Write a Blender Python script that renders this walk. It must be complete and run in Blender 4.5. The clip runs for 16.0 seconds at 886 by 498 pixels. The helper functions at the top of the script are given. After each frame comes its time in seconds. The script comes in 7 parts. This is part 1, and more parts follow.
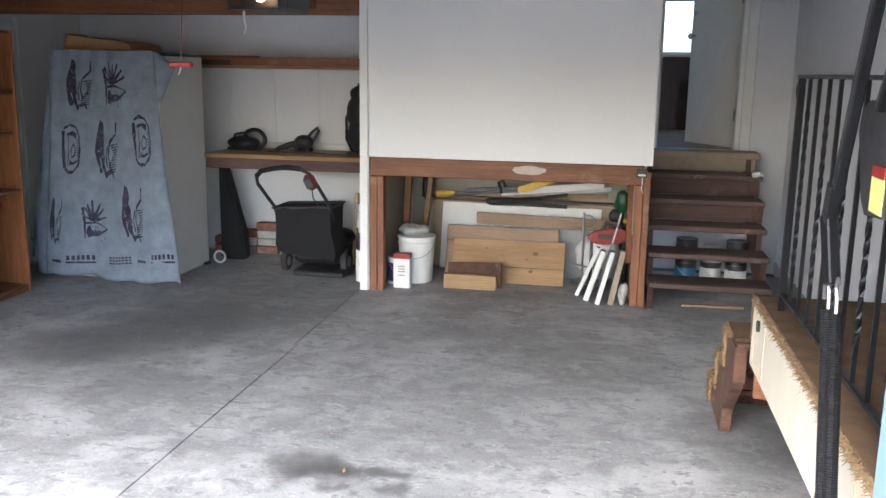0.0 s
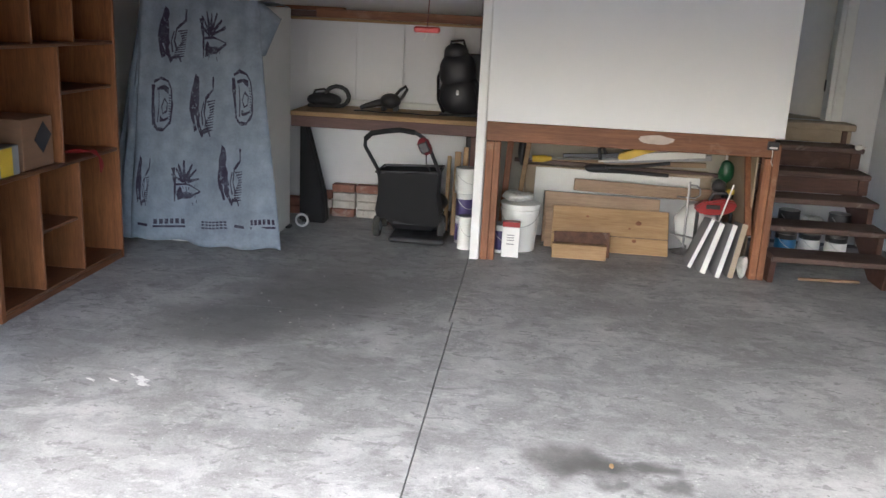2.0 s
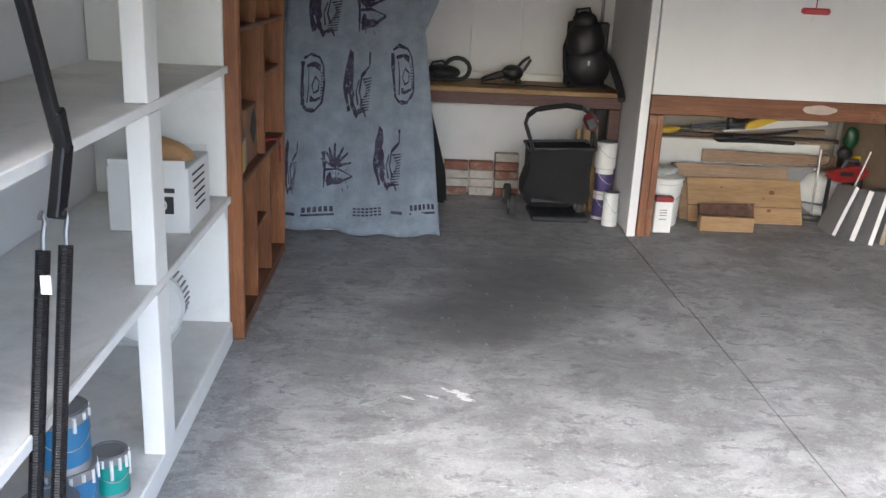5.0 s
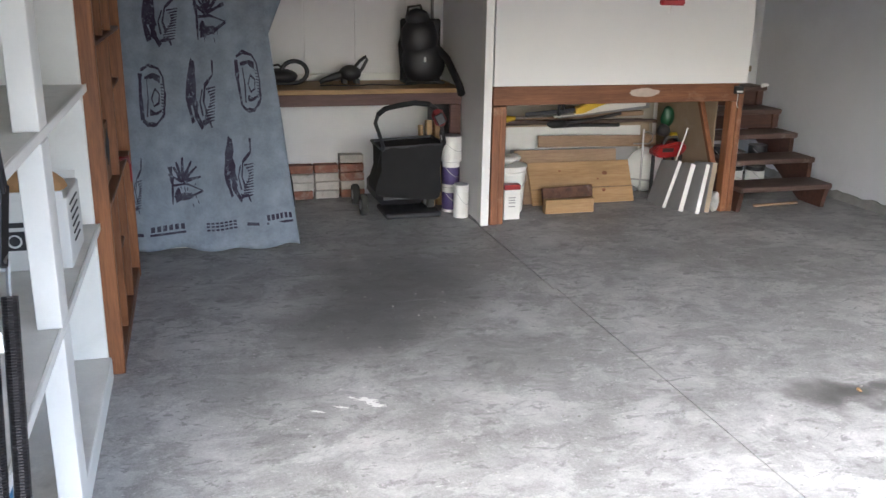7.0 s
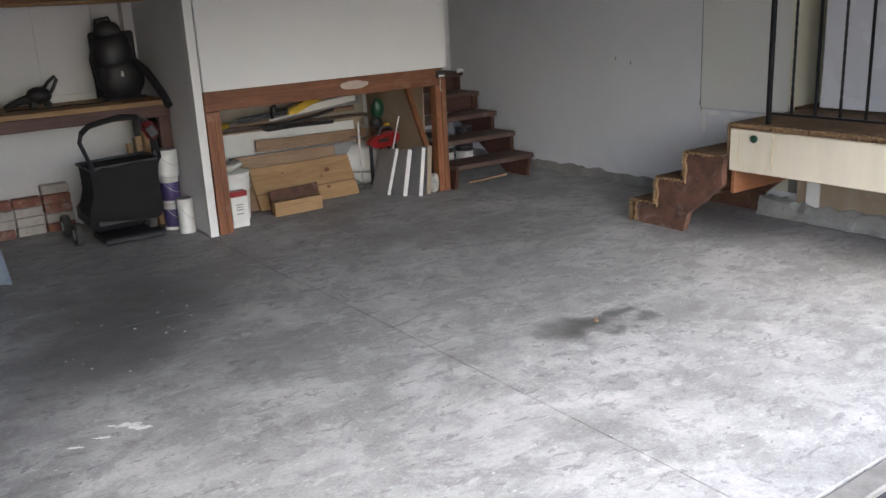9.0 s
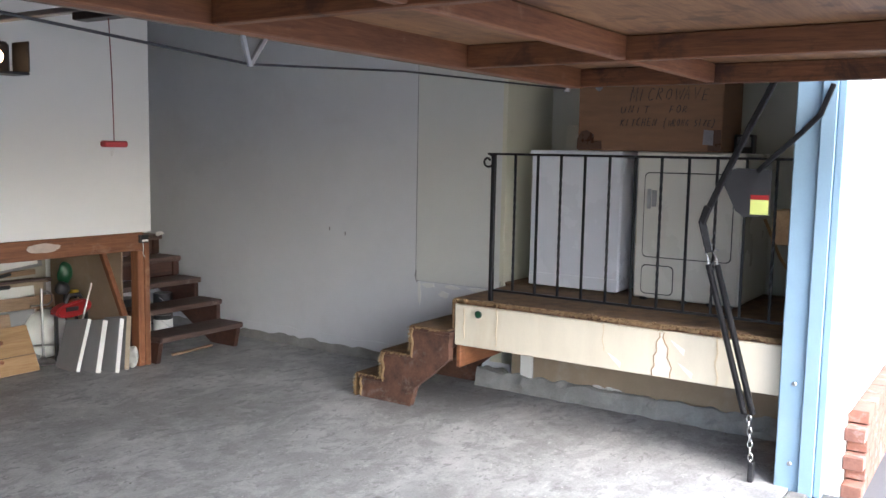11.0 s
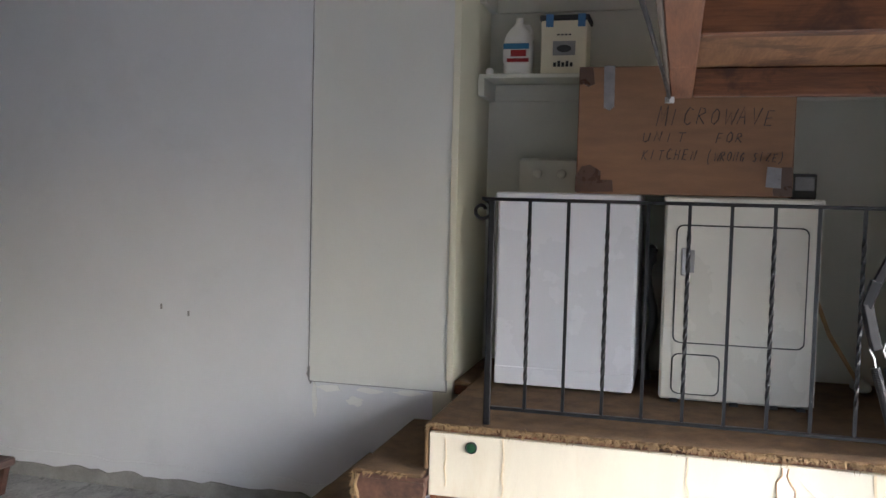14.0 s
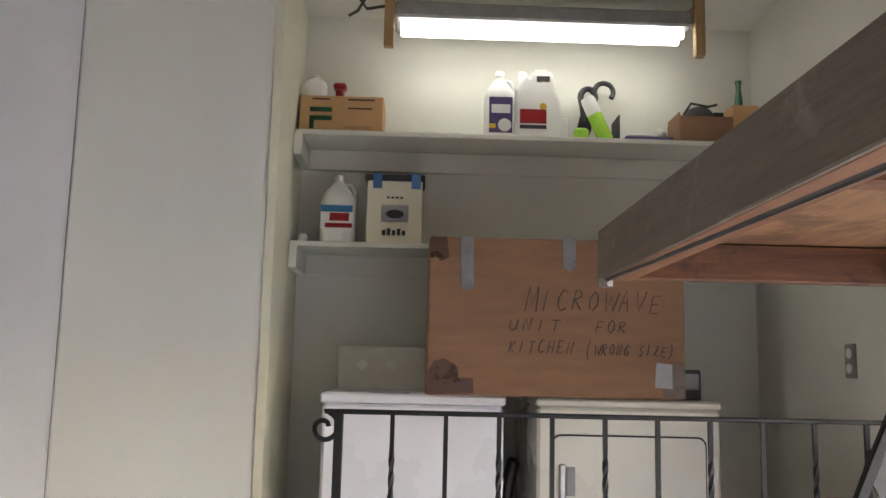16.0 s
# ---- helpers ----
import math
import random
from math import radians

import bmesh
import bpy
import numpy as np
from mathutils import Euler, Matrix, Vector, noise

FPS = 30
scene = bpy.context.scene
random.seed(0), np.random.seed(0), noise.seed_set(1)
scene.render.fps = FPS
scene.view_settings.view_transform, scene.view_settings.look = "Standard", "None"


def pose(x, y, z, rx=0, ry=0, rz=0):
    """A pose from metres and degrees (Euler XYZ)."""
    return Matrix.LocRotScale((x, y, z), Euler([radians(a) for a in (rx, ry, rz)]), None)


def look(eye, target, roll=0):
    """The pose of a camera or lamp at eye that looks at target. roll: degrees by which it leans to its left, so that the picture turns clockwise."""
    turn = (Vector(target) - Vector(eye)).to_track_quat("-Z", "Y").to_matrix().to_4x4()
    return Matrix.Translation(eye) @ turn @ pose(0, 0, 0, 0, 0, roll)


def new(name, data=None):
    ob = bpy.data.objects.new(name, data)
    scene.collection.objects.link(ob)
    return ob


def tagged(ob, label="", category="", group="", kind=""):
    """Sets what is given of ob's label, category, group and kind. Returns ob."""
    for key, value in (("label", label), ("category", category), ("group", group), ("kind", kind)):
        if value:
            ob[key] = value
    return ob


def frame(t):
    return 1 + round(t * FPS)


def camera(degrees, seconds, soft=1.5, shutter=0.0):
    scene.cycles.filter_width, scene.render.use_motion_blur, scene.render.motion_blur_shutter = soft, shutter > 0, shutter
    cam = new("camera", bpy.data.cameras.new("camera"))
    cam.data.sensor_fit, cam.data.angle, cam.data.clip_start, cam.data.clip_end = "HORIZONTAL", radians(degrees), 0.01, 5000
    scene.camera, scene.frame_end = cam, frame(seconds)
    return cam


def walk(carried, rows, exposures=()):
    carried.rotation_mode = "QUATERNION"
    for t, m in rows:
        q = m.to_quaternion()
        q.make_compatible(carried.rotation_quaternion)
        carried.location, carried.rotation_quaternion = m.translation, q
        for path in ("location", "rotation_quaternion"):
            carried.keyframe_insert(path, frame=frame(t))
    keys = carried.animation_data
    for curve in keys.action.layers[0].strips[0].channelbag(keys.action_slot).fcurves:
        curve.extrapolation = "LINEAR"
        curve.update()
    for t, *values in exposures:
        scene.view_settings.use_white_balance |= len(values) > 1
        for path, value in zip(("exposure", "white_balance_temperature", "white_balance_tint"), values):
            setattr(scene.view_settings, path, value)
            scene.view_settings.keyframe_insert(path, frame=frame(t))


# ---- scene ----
cam = camera(53.5, 16.0)

PATH = [
    (0, (1.77, -6.467, 1.686), (1.402, -4.541, 1.291), 0.9),
    (0.5, (1.489, -6.484, 1.683), (1.115, -4.576, 1.215), 1.4),
    (1, (1.101, -6.487, 1.806), (0.714, -4.592, 1.299), 0.3),
    (1.5, (0.666, -6.486, 1.789), (0.389, -4.572, 1.281), 1.6),
    (2, (0.287, -6.431, 1.746), (0.104, -4.505, 1.241), 2.9),
    (2.5, (-0.12, -6.426, 1.758), (-0.279, -4.507, 1.218), 2.7),
    (3, (-0.514, -6.417, 1.759), (-0.615, -4.494, 1.217), 2.0),
    (3.5, (-0.83, -6.36, 1.761), (-0.945, -4.447, 1.188), 3.5),
    (4, (-1.219, -6.321, 1.765), (-1.245, -4.416, 1.157), 3.8),
    (6.5, (-2.095, -6.041, 1.731), (-1.725, -4.155, 1.179), 1.1),
    (7, (-2.146, -6.121, 1.764), (-1.624, -4.28, 1.184), 1.0),
    (7.5, (-2.173, -6.155, 1.743), (-1.644, -4.322, 1.143), 0.8),
    (8, (-2.222, -6.18, 1.744), (-1.533, -4.398, 1.152), -0.2),
    (8.5, (-2.25, -6.158, 1.669), (-1.341, -4.47, 1.098), -1.8),
    (9, (-2.275, -6.091, 1.615), (-1.182, -4.51, 1.063), -2.9),
    (9.5, (-2.312, -6.036, 1.625), (-1.045, -4.56, 1.16), -2.2),
    (10, (-2.523, -5.996, 1.68), (-1.028, -4.707, 1.36), -1.3),
    (12.5, (-1.773, -4.506, 1.693), (-0.017, -3.564, 1.514), 1.4),
    (13, (-1.631, -4.109, 1.688), (0.22, -3.364, 1.548), 0.3),
    (13.5, (-1.335, -3.838, 1.698), (0.559, -3.211, 1.557), 2.7),
    (14, (-1.05, -3.549, 1.699), (0.879, -3.035, 1.577), 1.4),
    (14.5, (-0.71, -3.338, 1.725), (1.277, -3.114, 1.67), -0.3),
    (15, (-0.397, -3.21, 1.789), (1.591, -3.082, 1.967), 2.4),
    (15.5, (-0.229, -3.114, 1.794), (1.753, -3.136, 2.06), -0.6),
    (16, (-0.133, -3.031, 1.808), (1.847, -3.088, 2.086), 1.3),
]

EXPOSURES = [(0.0, 3.09, 5620, 9), (2.0, 2.87, 5750, 9), (4.0, 2.85, 5800, 9), (7.0, 2.85, 5750, 9), (8.5, 2.34, 5750, 9), (9.5, 2.24, 5680, 9), (10.0, 2.45, 5680, 9),
             (12.5, 2.95, 5650, 9), (14.5, 3.32, 5900, 9), (16.0, 3.83, 6200, 9)]
walk(cam, [(t, look(eye, target, roll)) for t, eye, target, roll in PATH], EXPOSURES)

# ---- world and light ----
world = bpy.data.worlds.new("sky")
scene.world = world
world.use_nodes = True
wn = world.node_tree
sky = wn.nodes.new("ShaderNodeTexSky")
sky.sky_type = 'NISHITA'
sky.sun_disc = False
sky.sun_elevation = radians(40)
sky.sun_rotation = radians(200)
sky.dust_density = 4.0
sky.air_density = 1.0
back = wn.nodes["Background"]
back.inputs["Strength"].default_value = 0.15
wn.links.new(sky.outputs[0], back.inputs["Color"])

sun_data = bpy.data.lights.new("sun", 'SUN')
sun_data.energy = 0.3
sun_data.angle = radians(30)
sun_data.color = (1.0, 0.985, 0.96)
sun = new("sun", sun_data)
sun.matrix_world = look((0, 0, 0), (0.12, 0.75, -0.64))


# ---- mesh helpers ----
def box(bm, x0, y0, z0, x1, y1, z1, bev=0.0, m=None, seg=1):
    """An axis-aligned box between two corners, bevelled, then moved by m."""
    s = Matrix.Translation(((x0 + x1) / 2, (y0 + y1) / 2, (z0 + z1) / 2)) @ Matrix.Diagonal((abs(x1 - x0), abs(y1 - y0), abs(z1 - z0), 1))
    r = bmesh.ops.create_cube(bm, size=1.0, matrix=s)
    vs = r["verts"]
    if bev > 0:
        es = list({e for v in vs for e in v.link_edges})
        r = bmesh.ops.bevel(bm, geom=es, offset=bev, segments=seg, affect='EDGES', profile=0.5)
        vs = list({v for f in r["faces"] for v in f.verts} | {v for v in vs if v.is_valid})
    if m is not None:
        bmesh.ops.transform(bm, matrix=m, verts=vs)
    return vs


def tube(bm, pts, r, seg=8, closed=False, taper=None):
    """A round bar swept along points."""
    pts = [Vector(p) for p in pts]
    n = len(pts)
    rings = []
    prev = None
    for i, p in enumerate(pts):
        a = pts[(i - 1) % n] if (closed or i > 0) else p
        b = pts[(i + 1) % n] if (closed or i < n - 1) else p
        d = (b - a).normalized()
        u = prev - d * prev.dot(d) if prev is not None else d.orthogonal()
        if u.length < 1e-6:
            u = d.orthogonal()
        u.normalize()
        prev = u
        w = d.cross(u)
        rr = r if taper is None else r * taper[i]
        rings.append([bm.verts.new(p + (u * math.cos(k * math.tau / seg) + w * math.sin(k * math.tau / seg)) * rr) for k in range(seg)])
    for i in range(n if closed else n - 1):
        a, b = rings[i], rings[(i + 1) % n]
        for k in range(seg):
            bm.faces.new((a[k], a[(k + 1) % seg], b[(k + 1) % seg], b[k]))
    if not closed:
        bm.faces.new(rings[0][::-1])
        bm.faces.new(rings[-1])


def lathe(bm, prof, cx, cy, seg=24, m=None):
    """A turned shape: prof is a list of (radius, z) from bottom to top."""
    rings, vs = [], []
    for r, z in prof:
        ring = [bm.verts.new((cx + r * math.cos(k * math.tau / seg), cy + r * math.sin(k * math.tau / seg), z)) for k in range(seg)]
        rings.append(ring)
        vs += ring
    for a, b in zip(rings, rings[1:]):
        for k in range(seg):
            bm.faces.new((a[k], a[(k + 1) % seg], b[(k + 1) % seg], b[k]))
    bm.faces.new(rings[0][::-1])
    bm.faces.new(rings[-1])
    if m is not None:
        bmesh.ops.transform(bm, matrix=m, verts=vs)
    return vs


def prism(bm, pts, axis, a, b):
    """A flat outline pushed from a to b along an axis: 'x' takes (y, z), 'y' takes (x, z), 'z' takes (x, y)."""
    def put(p, v):
        return {"x": (v, p[0], p[1]), "y": (p[0], v, p[1]), "z": (p[0], p[1], v)}[axis]
    A = [bm.verts.new(put(p, a)) for p in pts]
    B = [bm.verts.new(put(p, b)) for p in pts]
    n = len(pts)
    fs = [bm.faces.new(A[::-1]), bm.faces.new(B)]
    for i in range(n):
        fs.append(bm.faces.new((A[i], A[(i + 1) % n], B[(i + 1) % n], B[i])))
    bmesh.ops.recalc_face_normals(bm, faces=fs)
    return A + B


def thing(name, at, label, category, group="", kind=""):
    """An Empty at the base of a thing, which carries its parts."""
    ob = new(name)
    ob.empty_display_size = 0.05
    ob.location = at
    return tagged(ob, label, category, group, kind)


def base_of(ob):
    p = Vector((0, 0, 0))
    while ob is not None:
        p = p + ob.location
        ob = ob.parent
    return p


def part(name, bm, material, parent=None, label="", smooth=False):
    """One mesh object, built in world coordinates, under a thing or a part."""
    me = bpy.data.meshes.new(name)
    bmesh.ops.recalc_face_normals(bm, faces=bm.faces)
    if parent is not None:
        bmesh.ops.translate(bm, vec=-base_of(parent), verts=bm.verts)
    bm.to_mesh(me)
    bm.free()
    if smooth:
        for p in me.polygons:
            p.use_smooth = True
        me.set_sharp_from_angle(angle=radians(40))
    me.materials.append(material)
    ob = new(name, me)
    if parent is not None:
        ob.parent = parent
    return tagged(ob, label)


def boxpart(name, dims, material, parent=None, label="", bev=0.004, m=None):
    bm = bmesh.new()
    box(bm, *dims, bev=bev, m=m)
    return part(name, bm, material, parent, label)


def tubepart(name, pts, r, material, parent=None, label="", seg=8, closed=False, taper=None):
    bm = bmesh.new()
    tube(bm, pts, r, seg, closed, taper)
    return part(name, bm, material, parent, label, smooth=True)


def lathepart(name, prof, cx, cy, material, parent=None, label="", seg=24, m=None):
    bm = bmesh.new()
    lathe(bm, prof, cx, cy, seg, m)
    return part(name, bm, material, parent, label, smooth=True)


def prismpart(name, pts, axis, a, b, material, parent=None, label=""):
    bm = bmesh.new()
    prism(bm, pts, axis, a, b)
    return part(name, bm, material, parent, label)


def structure(name, dims, material, label, category, bev=0.0):
    bm = bmesh.new()
    for d in (dims if isinstance(dims[0], (tuple, list)) else [dims]):
        box(bm, *d, bev=bev)
    ob = part(name, bm, material)
    return tagged(ob, label, category, kind="structure")


def arc(cx, cy, r, a0, a1, n):
    return [(cx + r * math.cos(radians(a0 + (a1 - a0) * i / n)), cy + r * math.sin(radians(a0 + (a1 - a0) * i / n))) for i in range(n + 1)]


def lean(p, axis, deg):
    """A turn by deg about an axis through p."""
    return Matrix.Translation(p) @ Matrix.Rotation(radians(deg), 4, axis) @ Matrix.Translation(-Vector(p))


def lump(name, c, s, mat, parent, amp=0.01, label=""):
    bm = bmesh.new()
    bmesh.ops.create_uvsphere(bm, u_segments=24, v_segments=16, radius=1, matrix=Matrix.Translation(c) @ Matrix.Diagonal((*s, 1)))
    for v in bm.verts:
        v.co += amp * noise.noise_vector(v.co * 14)
    return part(name, bm, mat, parent, label, smooth=True)


# ---- materials ----
def shader(name, rough=0.6, metal=0.0):
    m = bpy.data.materials.new(name)
    m.use_nodes = True
    nt = m.node_tree
    b = nt.nodes["Principled BSDF"]
    b.inputs["Roughness"].default_value = rough
    b.inputs["Metallic"].default_value = metal
    return m, nt, b


def noise_node(nt, scale, detail=4, rough=0.55, stretch=(1, 1, 1), dist=0.0, seed=0.0):
    tc = nt.nodes.new("ShaderNodeTexCoord")
    mp = nt.nodes.new("ShaderNodeMapping")
    mp.inputs["Scale"].default_value = stretch
    mp.inputs["Location"].default_value = (seed, seed * 0.7, seed * 1.3)
    nt.links.new(tc.outputs["Object"], mp.inputs["Vector"])
    n = nt.nodes.new("ShaderNodeTexNoise")
    n.inputs["Scale"].default_value = scale
    n.inputs["Detail"].default_value = detail
    n.inputs["Roughness"].default_value = rough
    n.inputs["Distortion"].default_value = dist
    nt.links.new(mp.outputs[0], n.inputs["Vector"])
    return n.outputs["Fac"]


def ramp(nt, fac, stops):
    r = nt.nodes.new("ShaderNodeValToRGB")
    e = r.color_ramp.elements
    while len(e) < len(stops):
        e.new(0.5)
    for el, (p, c) in zip(e, stops):
        el.position = p
        el.color = (*c, 1) if len(c) == 3 else c
    nt.links.new(fac, r.inputs["Fac"])
    return r.outputs["Color"]


def blend(nt, fac, a, b, mode='MIX'):
    x = nt.nodes.new("ShaderNodeMix")
    x.data_type = 'RGBA'
    x.blend_type = mode
    for sock, v in ((x.inputs[0], fac), (x.inputs[6], a), (x.inputs[7], b)):
        if isinstance(v, (int, float)):
            sock.default_value = v
        elif isinstance(v, tuple):
            sock.default_value = (*v, 1)
        else:
            nt.links.new(v, sock)
    return x.outputs[2]


def bump(nt, b, fac, strength, dist=0.005):
    k = nt.nodes.new("ShaderNodeBump")
    k.inputs["Strength"].default_value = strength
    k.inputs["Distance"].default_value = dist
    nt.links.new(fac, k.inputs["Height"])
    nt.links.new(k.outputs[0], b.inputs["Normal"])


def g3(v):
    return (v, v, v)


def plain(name, col, rough=0.5, metal=0.0, var=0.12, scale=6.0, fine=90.0, bstr=0.08, dirt=None, dirt_amt=0.3, stretch=(1, 1, 1)):
    """A painted, moulded or metal surface: slight mottling at two scales, and some grime."""
    m, nt, b = shader(name, rough, metal)
    big = noise_node(nt, scale, 5, 0.6, stretch)
    small = noise_node(nt, fine, 3, 0.6, stretch)
    lo = tuple(c * (1 - var) for c in col)
    hi = tuple(min(1, c * (1 + var)) for c in col)
    c = ramp(nt, big, [(0.3, lo), (0.7, hi)])
    c = blend(nt, 0.18, c, ramp(nt, small, [(0.35, lo), (0.65, hi)]))
    if dirt:
        d = ramp(nt, noise_node(nt, scale * 0.6, 8, 0.7, stretch, 0.4, 3.1), [(0.55, g3(0)), (0.75, g3(dirt_amt))])
        c = blend(nt, d, c, dirt)
    nt.links.new(c, b.inputs["Base Color"])
    rr = ramp(nt, big, [(0.3, g3(max(0, rough - 0.08))), (0.7, g3(min(1, rough + 0.08)))])
    nt.links.new(rr, b.inputs["Roughness"])
    bump(nt, b, small, bstr, 0.002)
    return m


def wood(name, dark, light, axis, rough=0.6, scale=1.0, wear=None, stain=None):
    """Sawn timber with its grain along an axis."""
    m, nt, b = shader(name, rough)
    st = {"x": (0.6, 9, 9), "y": (9, 0.6, 9), "z": (9, 9, 0.6)}[axis]
    st = tuple(s * scale for s in st)
    g = noise_node(nt, 3.0, 6, 0.62, st, 0.9)
    f = noise_node(nt, 22.0, 3, 0.6, st)
    big = noise_node(nt, 1.7, 4, 0.6, (1, 1, 1), 0.3, 5.0)
    c = ramp(nt, g, [(0.32, dark), (0.68, light)])
    c = blend(nt, 0.3, c, ramp(nt, f, [(0.4, dark), (0.6, light)]))
    c = blend(nt, ramp(nt, big, [(0.35, g3(0.0)), (0.75, g3(0.45))]), c, tuple(x * 0.55 for x in dark))
    if wear:
        w = ramp(nt, noise_node(nt, 5.0, 8, 0.7, (1, 1, 1), 0.6, 9.0), [(0.58, g3(0)), (0.72, g3(0.7))])
        c = blend(nt, w, c, wear)
    if stain:
        w = ramp(nt, noise_node(nt, 4.0, 7, 0.65, (1, 1, 1), 0.4, 14.0), [(0.52, g3(0)), (0.62, g3(0.8))])
        c = blend(nt, w, c, stain)
    oi = nt.nodes.new("ShaderNodeObjectInfo")
    v = nt.nodes.new("ShaderNodeHueSaturation")
    mr = nt.nodes.new("ShaderNodeMapRange")
    mr.inputs["To Min"].default_value = 0.82
    mr.inputs["To Max"].default_value = 1.15
    nt.links.new(oi.outputs["Random"], mr.inputs["Value"])
    nt.links.new(mr.outputs[0], v.inputs["Value"])
    nt.links.new(c, v.inputs["Color"])
    nt.links.new(v.outputs[0], b.inputs["Base Color"])
    bump(nt, b, f, 0.25, 0.002)
    return m


def concrete_floor(name, dark, mid, light):
    m, nt, b = shader(name, 0.55)
    big = noise_node(nt, 0.8, 6, 0.62, (1, 1, 1), 0.2, 2.0)
    med = noise_node(nt, 3.0, 10, 0.72, (0.95, 1.1, 1), 0.4, 7.0)
    smear = noise_node(nt, 9.0, 8, 0.72, (0.8, 1.3, 1), 0.5, 4.0)
    fine = noise_node(nt, 150.0, 3, 0.7)
    c = ramp(nt, med, [(0.38, dark), (0.50, mid), (0.62, light)])
    c = blend(nt, ramp(nt, big, [(0.38, g3(0.55)), (0.62, g3(0.0))]), c, tuple(x * 0.85 for x in dark))
    patch = noise_node(nt, 2.4, 12, 0.78, (1, 1.25, 1), 0.5, 17.0)
    c = blend(nt, ramp(nt, patch, [(0.515, g3(0)), (0.55, g3(0.32)), (0.66, g3(0.5))]), c, tuple(min(1, x * 1.12) for x in light))
    # pale trowel smears, dark scuffs, small flecks
    c = blend(nt, ramp(nt, smear, [(0.60, g3(0)), (0.64, g3(0.4))]), c, tuple(min(1, x * 1.2) for x in light))
    c = blend(nt, ramp(nt, noise_node(nt, 3.4, 12, 0.74, (1, 1.2, 1), 0.5, 11.0), [(0.53, g3(0)), (0.57, g3(0.42)), (0.68, g3(0.62))]), c, tuple(x * 0.62 for x in dark))
    c = blend(nt, ramp(nt, noise_node(nt, 11.0, 8, 0.68, (0.75, 1.4, 1), 0.5, 23.0), [(0.583, g3(0)), (0.605, g3(0.65))]), c, tuple(x * 0.5 for x in dark))
    c = blend(nt, ramp(nt, noise_node(nt, 34.0, 5, 0.6, (0.8, 1.5, 1), 0.0, 31.0), [(0.66, g3(0)), (0.69, g3(0.7))]), c, (0.72, 0.72, 0.7))
    c = blend(nt, 0.22, c, ramp(nt, noise_node(nt, 60.0, 4, 0.7), [(0.32, tuple(x * 0.5 for x in dark)), (0.68, light)]))
    c = blend(nt, 0.10, c, ramp(nt, fine, [(0.35, g3(0.05)), (0.65, g3(0.75))]))
    tc = nt.nodes.new("ShaderNodeTexCoord")
    wob = nt.nodes.new("ShaderNodeTexNoise")
    wob.inputs["Scale"].default_value = 4.0
    wob.inputs["Detail"].default_value = 6
    nt.links.new(tc.outputs["Object"], wob.inputs["Vector"])
    off = nt.nodes.new("ShaderNodeVectorMath")
    off.operation = 'MULTIPLY_ADD'
    off.inputs[1].default_value = (0.5, 0.5, 0)
    nt.links.new(wob.outputs["Color"], off.inputs[0])
    nt.links.new(tc.outputs["Object"], off.inputs[2])
    # oil stains, then broad darker patches: centre, radius, strength, colour
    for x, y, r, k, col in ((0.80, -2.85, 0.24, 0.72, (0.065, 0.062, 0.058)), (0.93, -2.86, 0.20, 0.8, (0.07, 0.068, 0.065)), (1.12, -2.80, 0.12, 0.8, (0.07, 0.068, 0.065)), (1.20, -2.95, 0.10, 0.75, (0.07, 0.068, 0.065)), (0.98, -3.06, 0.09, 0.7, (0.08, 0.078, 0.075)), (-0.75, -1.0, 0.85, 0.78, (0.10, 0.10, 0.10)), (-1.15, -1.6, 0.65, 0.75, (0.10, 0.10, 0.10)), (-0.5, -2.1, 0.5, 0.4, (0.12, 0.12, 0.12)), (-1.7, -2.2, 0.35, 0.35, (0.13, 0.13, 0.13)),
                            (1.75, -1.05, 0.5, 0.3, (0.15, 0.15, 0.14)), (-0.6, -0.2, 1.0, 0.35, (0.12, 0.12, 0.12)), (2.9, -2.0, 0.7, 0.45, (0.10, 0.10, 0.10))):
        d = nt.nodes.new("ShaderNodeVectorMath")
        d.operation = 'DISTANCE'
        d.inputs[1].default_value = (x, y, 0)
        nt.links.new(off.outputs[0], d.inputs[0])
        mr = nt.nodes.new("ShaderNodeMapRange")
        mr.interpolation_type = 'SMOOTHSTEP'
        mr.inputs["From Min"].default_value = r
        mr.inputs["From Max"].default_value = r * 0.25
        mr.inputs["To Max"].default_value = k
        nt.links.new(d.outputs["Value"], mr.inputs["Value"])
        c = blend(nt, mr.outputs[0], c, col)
    nt.links.new(c, b.inputs["Base Color"])
    nt.links.new(ramp(nt, med, [(0.3, g3(0.42)), (0.7, g3(0.7))]), b.inputs["Roughness"])
    bump(nt, b, smear, 0.12, 0.002)
    return m


def worn_ink(name, ink, cloth):
    """A screen print rubbed thin, so that the cloth shows through in specks."""
    m, nt, b = shader(name, 0.95)
    rub = ramp(nt, noise_node(nt, 38.0, 6, 0.7, (1, 1, 1), 0.6, 2.0), [(0.55, g3(0)), (0.66, g3(0.85))])
    thin = ramp(nt, noise_node(nt, 7.0, 4, 0.6, (1, 1, 1), 0.3, 8.0), [(0.45, g3(0)), (0.75, g3(0.5))])
    c = blend(nt, thin, ink, tuple((x + y) / 2 for x, y in zip(ink, cloth)))
    c = blend(nt, rub, c, cloth)
    nt.links.new(c, b.inputs["Base Color"])
    return m


